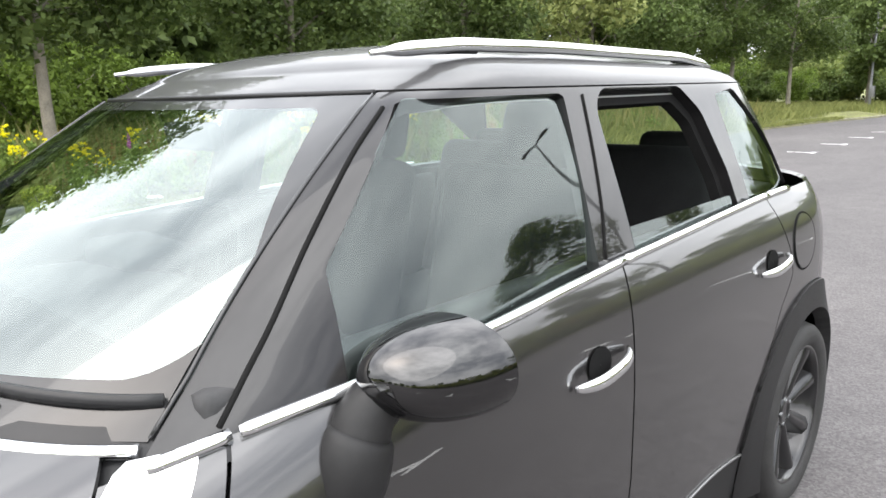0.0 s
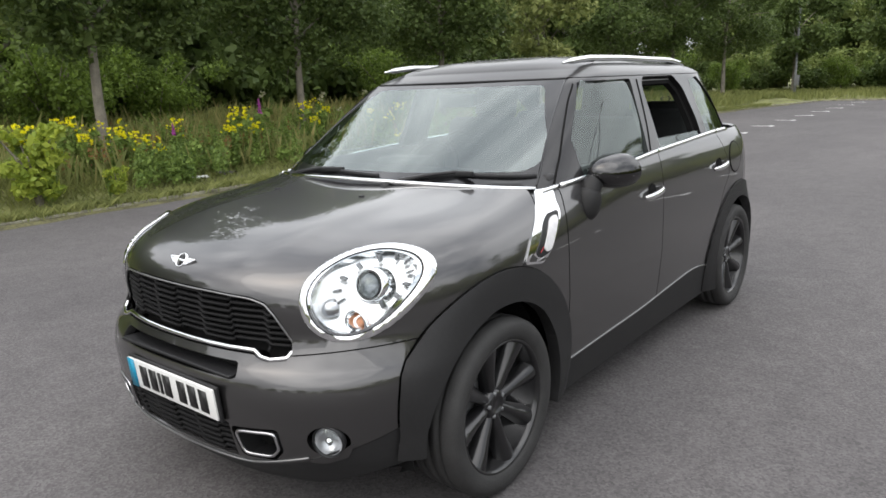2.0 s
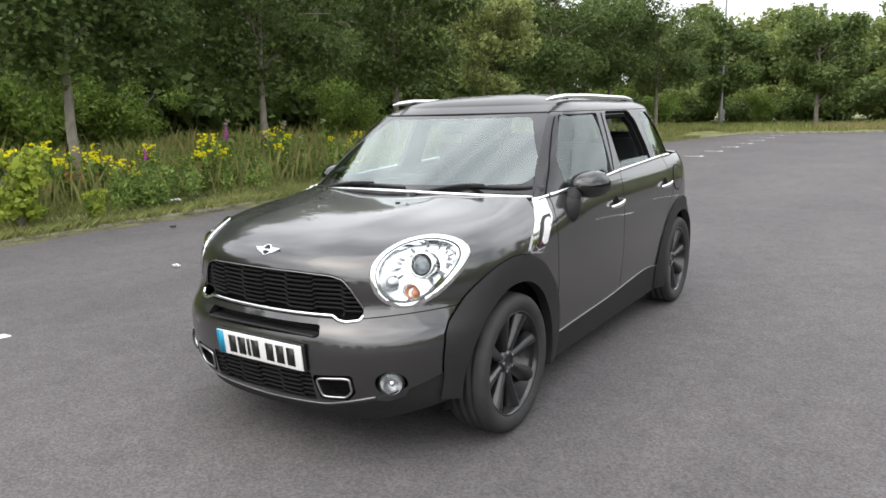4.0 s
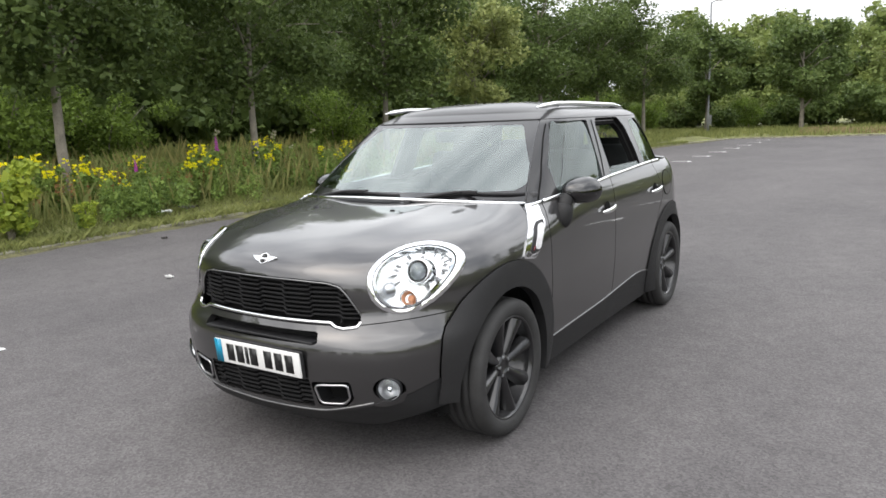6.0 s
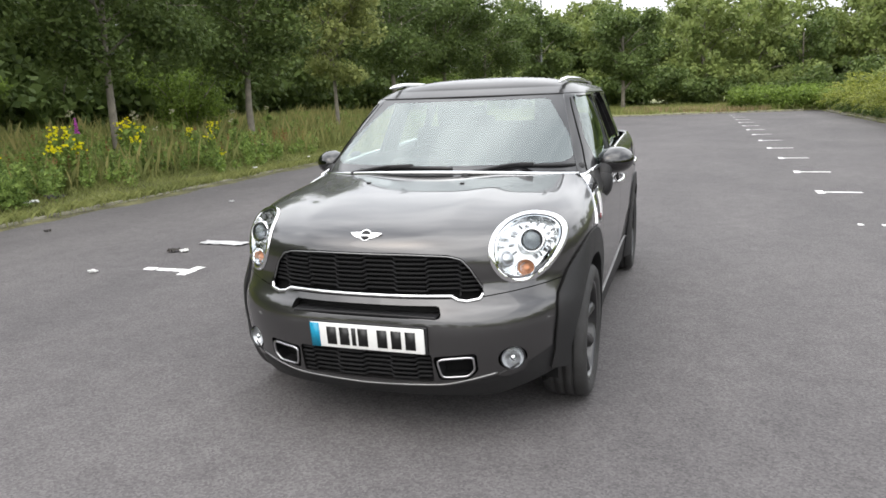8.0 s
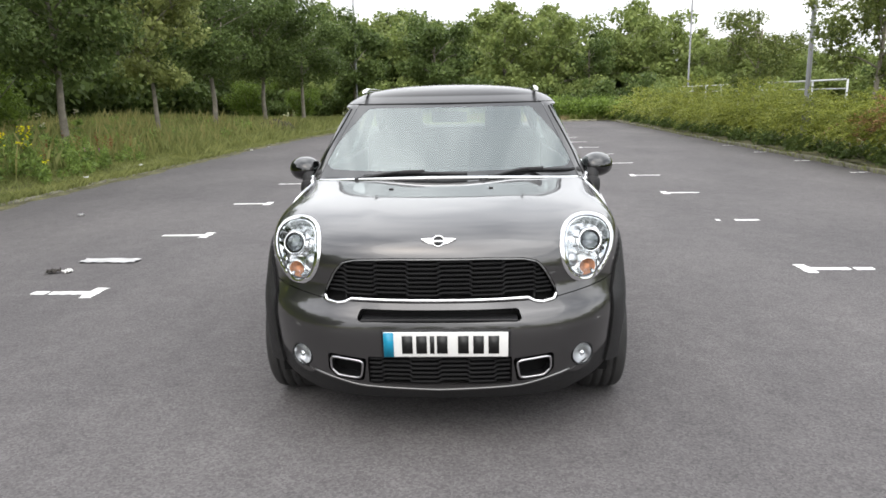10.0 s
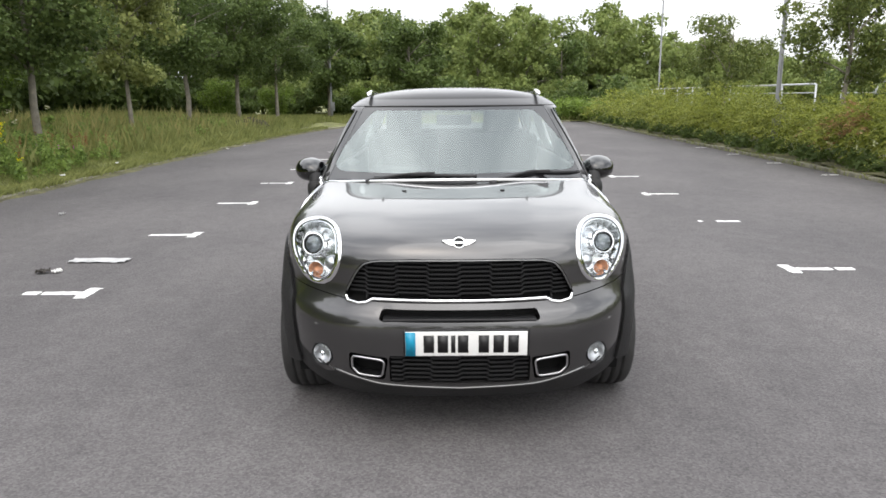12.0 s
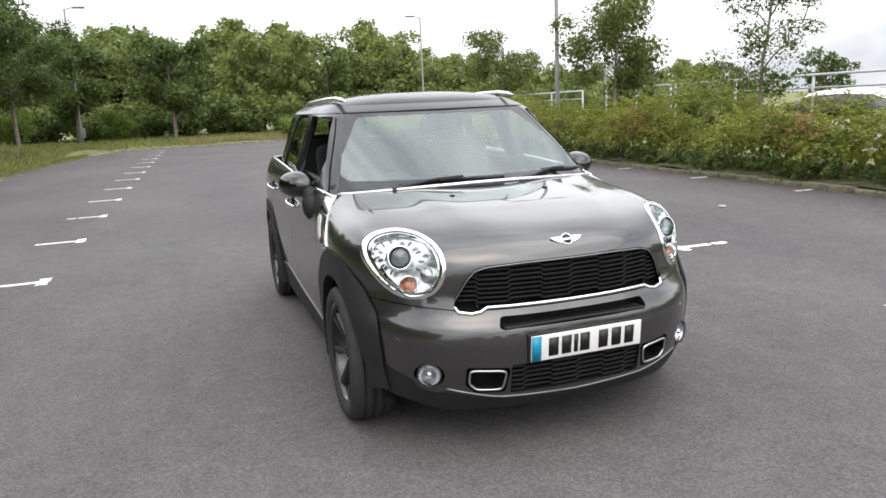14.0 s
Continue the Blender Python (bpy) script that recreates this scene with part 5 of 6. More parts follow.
def line_mark(x, y, s, runs, bar=True):
    """A bay's end mark: a cross bar and a stub, of which only some runs are left."""
    t = thing("bay_mark", x, y, 0, "white painted bay mark on the tarmac" if len(runs) == 1 else "chipped white painted bay mark on the tarmac", "road marking", "bay marks", random.uniform(-2, 2))
    for a, b in runs:
        paint_bar("stub", *sorted((s * a, s * b)), -0.045, 0.045, 0.0035, t)
    if bar:
        paint_bar("cross_bar", -0.05, 0.05, -0.15, 0.15, 0.0045, t)


for k in range(-2, 15):
    line_mark(-2.955 - 0.02 * k, 1.74 + 2.41 * k, -1, ((0.05, 0.52),) if k % 3 else ((0.05, 0.36), (0.39, 0.52)))
for k in range(-2, 14):
    line_mark(2.93, 2.45 + 2.41 * k, 1, {0: ((0.05, 0.36), (0.4, 0.56)), 1: ((0.0, 0.05), (0.22, 0.5))}.get(k, ((0.05, 0.5),)), k != 1)
for k in range(0, 6):
    line_mark(6.86, 4.95 + 2.38 * k, 1, ((0.0, 0.12), (0.15, 0.33)), False)


# ---- plants ----
def leaf_cloud(centres, radii, count, size, seed, droop=0.3):
    """Many small folded leaves scattered through round clumps, denser towards the outside."""
    rng = np.random.default_rng(seed)
    c, r = np.asarray(centres, float), np.asarray(radii, float)
    w = r[:, 0] * r[:, 1] + r[:, 0] * r[:, 2]
    pick = rng.choice(len(c), count, p=w / w.sum())
    way = rng.normal(size=(count, 3))
    way /= np.linalg.norm(way, axis=1)[:, None]
    at = c[pick] + way * r[pick] * (rng.random(count) ** 0.3)[:, None]
    inner = rng.random(count) < 0.16
    at[inner] = (c[pick] + way * r[pick] * 0.55)[inner]
    s = size * (rng.uniform(0.6, 1.35, count) * np.where(inner, 2.0, 1.0))[:, None]
    u = rng.normal(size=(count, 3)) + way * 0.6
    u[:, 2] -= droop
    u /= np.linalg.norm(u, axis=1)[:, None]
    n = rng.normal(size=(count, 3)) * 0.7 + way * 0.6 + (0, 0, 0.7)
    v = np.cross(n, u)
    v /= np.linalg.norm(v, axis=1)[:, None] + 1e-9
    h = np.cross(u, v)
    p = np.stack([at - u * s * 0.55, at + v * s * 0.36 + h * s * 0.1, at + u * s * 0.6, at - v * s * 0.36 + h * s * 0.1], 1).reshape(-1, 3)
    return p, count


def quads(name, p, count, mat, parent=None):
    me = bpy.data.meshes.new(name)
    me.vertices.add(len(p))
    me.vertices.foreach_set("co", p.astype(np.float32).ravel())
    me.loops.add(count * 4)
    me.loops.foreach_set("vertex_index", np.arange(count * 4, dtype=np.int32))
    me.polygons.add(count)
    me.polygons.foreach_set("loop_start", np.arange(0, count * 4, 4, dtype=np.int32))
    me.materials.append(mat)
    me.update(calc_edges=True)
    ob = new(name, me)
    if parent:
        ob.parent = parent
    return ob


def tree(name, height, crown_from, spread, trunk_r, leaves, size, mat, seed, label, group, clumps=26, limbs=9):
    """A tapered trunk, limbs that fork out of it and a crown of leaf clumps round their ends."""
    rng = np.random.default_rng(seed)
    t = thing(name, 0, 0, 0, label, "tree", group)
    bend = rng.uniform(-0.12, 0.12, (6, 2))
    zs = np.concatenate([[-0.1, 0.05, 0.25], np.linspace(0.6, height * 0.86, 8)])
    path = np.stack([np.interp(zs, np.linspace(0, height, 6), np.cumsum(bend[:, 0]) * 0.8), np.interp(zs, np.linspace(0, height, 6), np.cumsum(bend[:, 1]) * 0.8), zs], 1)
    rad = np.interp(zs, [-0.1, 0.05, 0.5, height * 0.5, height], [trunk_r * 1.35, trunk_r * 1.2, trunk_r, trunk_r * 0.6, 0.02])
    wood = [tube(path, rad, 10, True, 1.0, (1, 0.1, 0))]
    centres, radii = [], []
    for k in range(limbs):
        z0 = crown_from + (height * 0.8 - crown_from) * (k / limbs) ** 0.9
        a = k * 2.4 + rng.uniform(-0.5, 0.5)
        reach = spread * math.sin(math.pi * min(0.96, 0.22 + 0.7 * (z0 - crown_from) / (height - crown_from))) * rng.uniform(0.75, 1.1)
        start = np.array([np.interp(z0, zs, path[:, i]) for i in (0, 1)] + [z0])
        end = start + (math.cos(a) * reach * 0.8, math.sin(a) * reach * 0.8, reach * rng.uniform(0.25, 0.7))
        mid = (start + end) / 2 + (0, 0, 0.12 * reach)
        wood.append(tube(smooth_line([start, mid, end], 7), np.linspace(np.interp(z0, zs, rad) * 0.55, 0.012, 7), 6))
        for f in (0.45, 0.75, 1.0):
            q = start + (end - start) * f + rng.normal(size=3) * 0.18 * reach
            centres.append(q)
            g = rng.uniform(0.26, 0.42) * spread * (0.75 if f < 0.5 else 1.0)
            radii.append((g, g, g * rng.uniform(0.6, 0.85)))
            if f > 0.5:
                wood.append(tube([start + (end - start) * (f - 0.2), q], [0.015, 0.006], 5))
    for _ in range(max(0, clumps - len(centres))):
        z = rng.uniform(crown_from + 0.1, height)
        rr = spread * math.sqrt(max(0.05, 1 - ((z - (crown_from + height) / 2) / ((height - crown_from) / 2 + 0.2)) ** 2)) * 0.75
        a = rng.uniform(0, 6.28)
        d = rr * rng.uniform(0.5, 1)
        centres.append((math.cos(a) * d, math.sin(a) * d, z))
        g = rng.uniform(0.2, 0.36) * spread
        radii.append((g, g, g * 0.75))
    part("trunk", *joined(*wood), M_BARK, t)
    p, n = leaf_cloud(centres, radii, leaves, size, seed + 5)
    quads("crown", p, n, mat, t)
    return t


ROW = "trees along the verge"
oak = tree("tree", 6.4, 2.2, 2.5, 0.095, 18500, 0.096, M_LEAF_A, 3, "broad green tree with a slim grey trunk on the verge", ROW, clumps=34, limbs=12)
oak.matrix_world = pose(-9.5, 3.57, 0.2, 0, 0, 165) @ Matrix.Diagonal((1.0, 1.0, 0.88, 1.0))
# the last copy is unseen: added to carry the row on behind the camera
for k, (x, y, rz, sc) in enumerate(((-9.6, 7.85, 130, 0.92), (-9.66, 12.6, 250, 1.0), (-10.1, 23.4, 10, 1.1), (-9.9, 28.6, 200, 1.12), (-9.6, 34.5, 95, 1.05), (-11.4, -6.0, 77, 0.85))):
    copy_thing(oak, pose(x, y, 0.2, 0, 0, rz) @ Matrix.Scale(sc, 4))
young = tree("tree", 5.4, 1.9, 1.6, 0.07, 6000, 0.115, M_LEAF_B, 11, "slender young tree with sparse yellow-green leaves", ROW, clumps=22, limbs=11)
young.matrix_world = pose(-9.7, 17.7, 0.2, 0, 0, 0)
end_tree = tree("tree", 6.2, 1.2, 2.3, 0.12, 8000, 0.17, M_LEAF_A, 17, "dense green tree beyond the far kerb", "trees at the far end", clumps=36, limbs=12)
end_tree.matrix_world = pose(-2.9, 41.0, 0.1, 0, 0, 0)
copy_thing(end_tree, pose(-8.0, 41.5, 0.1, 0, 0, 140))

# the wood behind
wood_a = tree("tree", 9.0, 0.6, 3.3, 0.16, 4100, 0.265, M_LEAF_C, 23, "dense tree of the wood behind", "wood", clumps=46, limbs=13)
wood_b = tree("tree", 7.0, 0.4, 3.0, 0.14, 3900, 0.255, M_LEAF_A, 29, "dark leafy tree of the wood behind", "wood", clumps=44, limbs=12)
wood_a.matrix_world, wood_b.matrix_world = pose(-19, 3, 0.4), pose(-17.5, 9, 0.4)
rng = np.random.default_rng(8)
for y in np.arange(-14, 46, 4.4):
    for k, (x, sc) in enumerate(((-17.6, 0.9), (-22.5, 1.25))):
        copy_thing(wood_b if rng.random() < 0.75 else wood_a, pose(x + rng.uniform(-1.2, 1.2), y + 2.4 * k + rng.uniform(-1.2, 1.2), 0.3, 0, 0, rng.uniform(0, 360)) @ Matrix.Scale(sc * rng.uniform(0.92, 1.12), 4))
for y in np.arange(-12, 30, 7.0):
    copy_thing(wood_b, pose(-27 + rng.uniform(-1, 1), y, 0.3, 0, 0, rng.uniform(0, 360)) @ Matrix.Scale(1.45, 4))
for x in np.arange(-18, 50, 3.2):
    low = 1.0 if x < 16 else 0.7
    for k, (y, sc) in enumerate(((52 + 0.12 * max(0, x), 0.78), (61, 1.03))):
        if k == 0 or x < 26:
            copy_thing(wood_b if rng.random() < 0.25 else wood_a, pose(x + 1.6 * k + rng.uniform(-1, 1), y + rng.uniform(-2, 2), 0.3, 0, 0, rng.uniform(0, 360)) @ Matrix.Scale(sc * low * rng.uniform(0.92, 1.08), 4))


def shrub(height, spread, leaves, size, mat, seed, label, group=""):
    """A rounded bush of several leaning stems and leafy clumps down to the ground."""
    g = np.random.default_rng(seed)
    t = thing("shrub", 0, 0, 0, label, "shrub", group)
    stems, c, rad = [], [], []
    for k in range(9):
        a = k * 0.7 + g.uniform(-0.3, 0.3)
        d = spread * g.uniform(0.35, 0.8)
        tip = np.array([math.cos(a) * d, math.sin(a) * d, height * g.uniform(0.55, 0.95)])
        stems.append(tube(smooth_line([(0, 0, -0.05), tip * (0.4, 0.4, 0.6), tip], 6), np.linspace(0.03, 0.008, 6), 5))
        for f in (0.35, 0.65, 1.0):
            q = tip * f + g.normal(size=3) * 0.12 * spread
            q[2] = max(q[2], 0.2)
            c.append(q)
            e = g.uniform(0.25, 0.45) * spread
            rad.append((e, e, e * 0.7))
    part("stem", *joined(*stems), M_BARK, t)
    p, n = leaf_cloud(c, rad, leaves, size, seed + 3)
    quads("foliage", p, n, mat, t)
    return t


bush = shrub(2.3, 1.6, 8500, 0.078, M_SHRUB, 61, "bright green bush under the trees", "undergrowth")
bush.matrix_world = pose(-13.6, 4.6, 0.5)
for x, y, sc, rz in ((-14.5, 7.4, 0.9, 50), (-13.8, 1.6, 1.0, 200), (-14.6, -2.0, 1.1, 90), (-12.4, 13.6, 0.95, 10), (-13.0, 36, 0.9, 140), (-6.0, 43.5, 0.7, 20), (-10.5, 38.5, 0.7, 80)):
    copy_thing(bush, pose(x, y, 0.4, 0, 0, rz) @ Matrix.Scale(sc, 4))
edge = shrub(3.4, 2.6, 2900, 0.235, M_LEAF_C, 67, "tall bush at the wood's edge", "wood edge")
edge.matrix_world = pose(1.0, 49.5, 0.1)
for k, x in enumerate(np.arange(-16, 44, 4.0)):
    copy_thing(edge, pose(x + rng.uniform(-1, 1), 49.0 + rng.uniform(-1.5, 1.5) + 0.12 * max(0, x), 0.1, 0, 0, rng.uniform(0, 360)) @ Matrix.Scale(rng.uniform(0.75, 1.05), 4))
for k, x in enumerate(np.arange(-14, 40, 4.2)):
    copy_thing(edge, pose(x + rng.uniform(-1, 1), 57.5 + rng.uniform(-1.5, 1.5), 0.1, 0, 0, rng.uniform(0, 360)) @ Matrix.Scale((1.75 if x < 16 else 1.35) * rng.uniform(0.9, 1.1), 4))
# dark-leaved bushes added as a backdrop, in place of deep shade between the trunks
shade = shrub(3.2, 2.6, 2300, 0.26, M_LEAF_A, 69, "dark filler bush standing in for the deep shade under the trees", "wood edge")
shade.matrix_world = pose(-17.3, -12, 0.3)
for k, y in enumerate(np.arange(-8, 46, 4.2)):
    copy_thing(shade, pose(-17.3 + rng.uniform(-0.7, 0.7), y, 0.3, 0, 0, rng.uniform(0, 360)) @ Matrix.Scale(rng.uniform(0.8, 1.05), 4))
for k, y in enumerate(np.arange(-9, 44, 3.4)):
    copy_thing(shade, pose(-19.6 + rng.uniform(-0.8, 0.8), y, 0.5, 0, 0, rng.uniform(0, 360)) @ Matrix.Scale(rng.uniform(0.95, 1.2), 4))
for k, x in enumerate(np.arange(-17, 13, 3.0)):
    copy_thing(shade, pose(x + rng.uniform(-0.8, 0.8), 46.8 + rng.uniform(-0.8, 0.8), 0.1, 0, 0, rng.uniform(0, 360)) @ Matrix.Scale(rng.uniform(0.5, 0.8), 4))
cover = shrub(0.8, 1.7, 3600, 0.11, M_SHRUB, 71, "low green ground-cover bush at the car park's end", "ground cover")
cover.matrix_world = pose(4.2, 38.6, 0.1)
for x, y in ((6.3, 38.4), (8.0, 37.5), (5.3, 40.2), (7.6, 40.0)):
    copy_thing(cover, pose(x, y, 0.1, 0, 0, rng.uniform(0, 360)))


def sprays(starts, ways, length, leaflets, size, droop, seed):
    """Arching twigs with leaflets in two rows along them."""
    r_ = np.random.default_rng(seed)
    n = len(starts)
    ln = length * r_.uniform(0.55, 1.25, n)[:, None, None]
    t = np.linspace(0.12, 1, leaflets)[None, :, None]
    d = ways / np.linalg.norm(ways, axis=1)[:, None]
    at = starts[:, None] + d[:, None] * t * ln
    at[..., 2] -= (droop * ln * t**2)[..., 0]
    along = d[:, None] + np.zeros_like(at)
    along[..., 2] -= (2 * droop * t)[..., 0]
    along /= np.linalg.norm(along, axis=2)[..., None]
    across = np.cross(along, (0, 0, 1.0)) + r_.normal(size=at.shape) * 0.35
    across /= np.linalg.norm(across, axis=2)[..., None]
    hand = np.where(np.arange(leaflets) % 2, 1.0, -1.0)[None, :, None]
    u = along * 0.45 + across * hand
    u[..., 2] += 0.1
    u /= np.linalg.norm(u, axis=2)[..., None]
    w = np.cross(u, r_.normal(size=at.shape) * 0.35 + (0, 0, 1.0))
    w /= np.linalg.norm(w, axis=2)[..., None]
    s_ = size * r_.uniform(0.6, 1.3, at.shape[:2])[..., None] * (1.15 - 0.5 * t)
    q = np.stack([at, at + u * s_ * 0.5 + w * s_ * 0.24, at + u * s_, at + u * s_ * 0.5 - w * s_ * 0.24], 2).reshape(-1, 3)
    return q, n * leaflets


def hedge_row(y0, y1, seed):
    """A stretch of loose, untrimmed hedge: arching sprays over a shaded inside."""
    r_ = np.random.default_rng(seed)
    n = int((y1 - y0) * (70 if y0 < -3 or y0 >= 22 else 190))
    y = r_.uniform(y0, y1, n)
    top = 1.32 + 0.26 * np.sin(y * 0.83) + 0.16 * np.sin(y * 2.1 + 1) + 0.1 * np.sin(y * 4.7)
    top = top + 0.3 * np.sin(y * 1.9 + 0.6) * np.sin(y * 0.57)
    a = r_.beta(1.3, 1.0, n) * np.pi * 0.85
    rad = r_.uniform(0.62, 1.0, n)
    lump = 0.3 * np.sin(y * 2.6) * np.sin(y * 0.9 + 2) + 0.16 * np.sin(y * 5.7 + 1) * np.sin(y * 1.7)
    x = KERB_R + 1.08 + lump - 1.15 * np.cos(a) * rad
    z = 0.34 + (top - 0.36 + 0.3 * lump) * np.sin(a) ** 0.8 * rad + 0.12 * np.clip(np.cos(a), 0, 1)
    x = x + 0.16 * np.clip(1 - z / 0.55, 0, 1) * (x < KERB_R + 1.2)
    ways = np.stack([-np.cos(a) * 0.9 + r_.normal(size=n) * 0.4, r_.normal(size=n) * 0.7, np.sin(a) * 0.55 + 0.22 + r_.normal(size=n) * 0.25], 1)
    far = y0 >= 22
    p, k = sprays(np.stack([x, y, z], 1), ways, 0.62, 16 if far else 32, 0.13 if far else 0.064, 0.5, seed)
    c, g = [], []
    for yy in np.arange(y0, y1, 0.5):
        c += [(KERB_R + 1.25, yy, 0.5), (KERB_R + 1.7, yy, 0.75), (KERB_R + 2.2, yy, 0.5)]
        g += [(0.5, 0.45, 0.4)] * 3
    q, m = leaf_cloud(c, g, int((y1 - y0) * 420), 0.1, seed + 1, 0.1)
    ob = quads("hedge", np.concatenate([p, q]), k + m, M_HEDGE)
    tagged(ob, "loose yellow-green hedge spilling over the kerb", "hedge", kind="stuff")
    # dark leaves added along the kerb to stand in for the hedge's shade
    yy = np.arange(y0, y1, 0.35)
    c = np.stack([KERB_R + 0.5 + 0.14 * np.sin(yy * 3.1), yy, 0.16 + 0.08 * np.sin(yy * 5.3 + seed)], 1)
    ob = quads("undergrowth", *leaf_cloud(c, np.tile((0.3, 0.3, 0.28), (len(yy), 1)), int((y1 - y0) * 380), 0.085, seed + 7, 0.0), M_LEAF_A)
    tagged(ob, "low dark leaves standing in for the shade at the hedge's foot", "undergrowth", kind="stuff")


by = np.linspace(-14, 36, 101)
bed = np.concatenate([np.stack([0 * by + KERB_R + a, by, 0 * by + h + 0.02 * np.sin(by * 3 + a * 9)], 1) for a, h in ((0.1, 0.085), (0.6, 0.13), (1.4, 0.15), (2.6, 0.12))])
tagged(part("hedge_bed", bed, [q[::-1] for q in grid_faces(4, 101)], M_DIRT), "bare dark soil and dead leaves under the hedge", "soil", kind="stuff")


for k, y in enumerate(np.arange(-13.5, 36, 5.5)):
    hedge_row(y, y + 5.5, 40 + k)
for k, (y, z, n) in enumerate(((9.9, 0.95, 34), (5.5, 0.95, 22), (10.6, 0.8, 18))):
    r_ = np.random.default_rng(70 + k)
    q, m = sprays(np.stack([KERB_R + 0.3 + r_.uniform(-0.12, 0.25, n), y + r_.normal(size=n) * 0.3, z + r_.normal(size=n) * 0.13], 1), np.stack([-0.8 + r_.normal(size=n) * 0.4, r_.normal(size=n) * 0.7, 0.3 + r_.normal(size=n) * 0.25], 1), 0.5, 25, 0.075, 0.45, 80 + k)
    tagged(quads("withered_spray", q, m, M_BROWN), "withered reddish-brown spray in the hedge", "hedge", kind="stuff")


def blades(name, xs, ys, zs, height, seed, mat, width=0.012, lean=0.35, label="", cat="grass"):
    """Grass: one narrow bent blade at each place."""
    r = np.random.default_rng(seed)
    n = len(xs)
    a = r.uniform(0, 6.28, n)
    h = height * r.uniform(0.45, 1.25, n)
    w = width * r.uniform(0.7, 1.4, n)
    b = lean * h * r.uniform(0.2, 1.3, n)
    c, s = np.cos(a), np.sin(a)
    base = np.stack([xs, ys, zs - 0.02], 1)
    side = np.stack([-s * w, c * w, 0 * w], 1)
    tip = base + np.stack([c * b, s * b, h], 1)
    mid = base + np.stack([c * b * 0.3, s * b * 0.3, h * 0.6], 1)
    p = np.stack([base - side, base + side, mid + side * 0.7, tip], 1).reshape(-1, 3)
    ob = quads(name, p, n, mat)
    tagged(ob, label, cat, kind="stuff")


r = np.random.default_rng(77)


def scatter(n, x0, x1, y0, y1, lo=0.12):
    x, y = r.uniform(x0, x1, n), r.uniform(y0, y1, n)
    ok = verge(x, y) > lo
    return x[ok], y[ok], ground_z(x[ok], y[ok])


def patchy(x, y, f=0.7, seed=0.0):
    """A slow field of thin and thick places, from 0 to 1."""
    return 0.5 + 0.25 * np.sin(f * (1.7 * x + 0.9 * y) + seed) + 0.25 * np.sin(f * (2.3 * y - 1.1 * x) + 2.1 * seed)


def thinned(x, y, z, field):
    ok = r.random(len(x)) < field
    return x[ok], y[ok], z[ok]


gx_, gy_, gz_ = scatter(100000, -13.5, -7.0, -5, 24)
blades("grass", gx_, gy_, gz_, 0.07 + 0.13 * np.clip((verge(gx_, gy_) - 0.3) / 1.6, 0, 1), 1, M_GRASS, 0.0034, 0.7, label="rough uncut grass on the verge")
blades("grass", *scatter(26000, -16.5, -7.0, 14, 37), 0.3, 6, M_GRASS, 0.007, 0.6, label="rough uncut grass on the verge")
gx_, gy_, gz_ = scatter(24000, -15.5, -7.3, -4, 27, 0.9)
blades("grass", *thinned(gx_, gy_, gz_, patchy(gx_, gy_, 0.8, 1.0)), 0.5, 2, M_GRASS, 0.0036, 0.45, label="tall seeding grass on the verge")
gx_, gy_, gz_ = scatter(9000, -15.5, -7.5, -4, 27, 0.9)
blades("grass", *thinned(gx_, gy_, gz_, patchy(gx_, gy_, 1.1, 4.0)), 0.66, 3, M_STEM, 0.0024, 0.25, label="straw-coloured seeding grass on the verge")
blades("grass", *scatter(20000, -14, 9, 34, 50, 0.15), 0.3, 4, M_GRASS, 0.02, label="rough green grass beyond the far kerb")
blades("grass", *scatter(4000, -2.5, 5, 36.5, 41, 0.15), 0.26, 5, M_DRY, 0.015, label="pale dry grass beyond the far kerb")


# ---- flowers and weeds on the verge ----
def stalks(points, radius):
    return joined(*[tube(p, radius, 4, False) for p in points])


def ragwort(height, seed):
    """A clump of upright leafy stems with flat heads of small yellow flowers."""
    g = np.random.default_rng(seed)
    t = thing("ragwort", 0, 0, 0, "tall ragwort with flat yellow flower heads on the verge", "wildflower", "ragwort plants")
    stems, lc, lr = [], [], []
    for k in range(5):
        fc, fr = [], []
        a, d = g.uniform(0, 6.28), g.uniform(0.05, 0.22)
        tip = np.array([math.cos(a) * d, math.sin(a) * d, height * g.uniform(0.75, 1.05)])
        stems.append(smooth_line([(0.2 * tip[0], 0.2 * tip[1], -0.03), tip * (0.6, 0.6, 0.55), tip], 6))
        for f in np.linspace(0.15, 0.85, 7):
            lc.append(tip * (f, f, f))
            lr.append((0.08, 0.08, 0.06))
        for _ in range(int(g.integers(4, 8))):
            fc.append(tip + (*(g.normal(size=2) * 0.05), g.uniform(-0.09, 0.05)))
            e = g.uniform(0.018, 0.034)
            fr.append((e, e, e * 0.7))
        tagged(quads("flower_head", *leaf_cloud(fc, fr, 110, 0.021, seed + 2 + k, -0.6), M_YELLOW, t), kind="stuff")
    part("stem", *stalks(stems, 0.006), M_WEED, t)
    quads("foliage", *leaf_cloud(lc, lr, 520, 0.055, seed + 1), M_WEED, t)
    return t


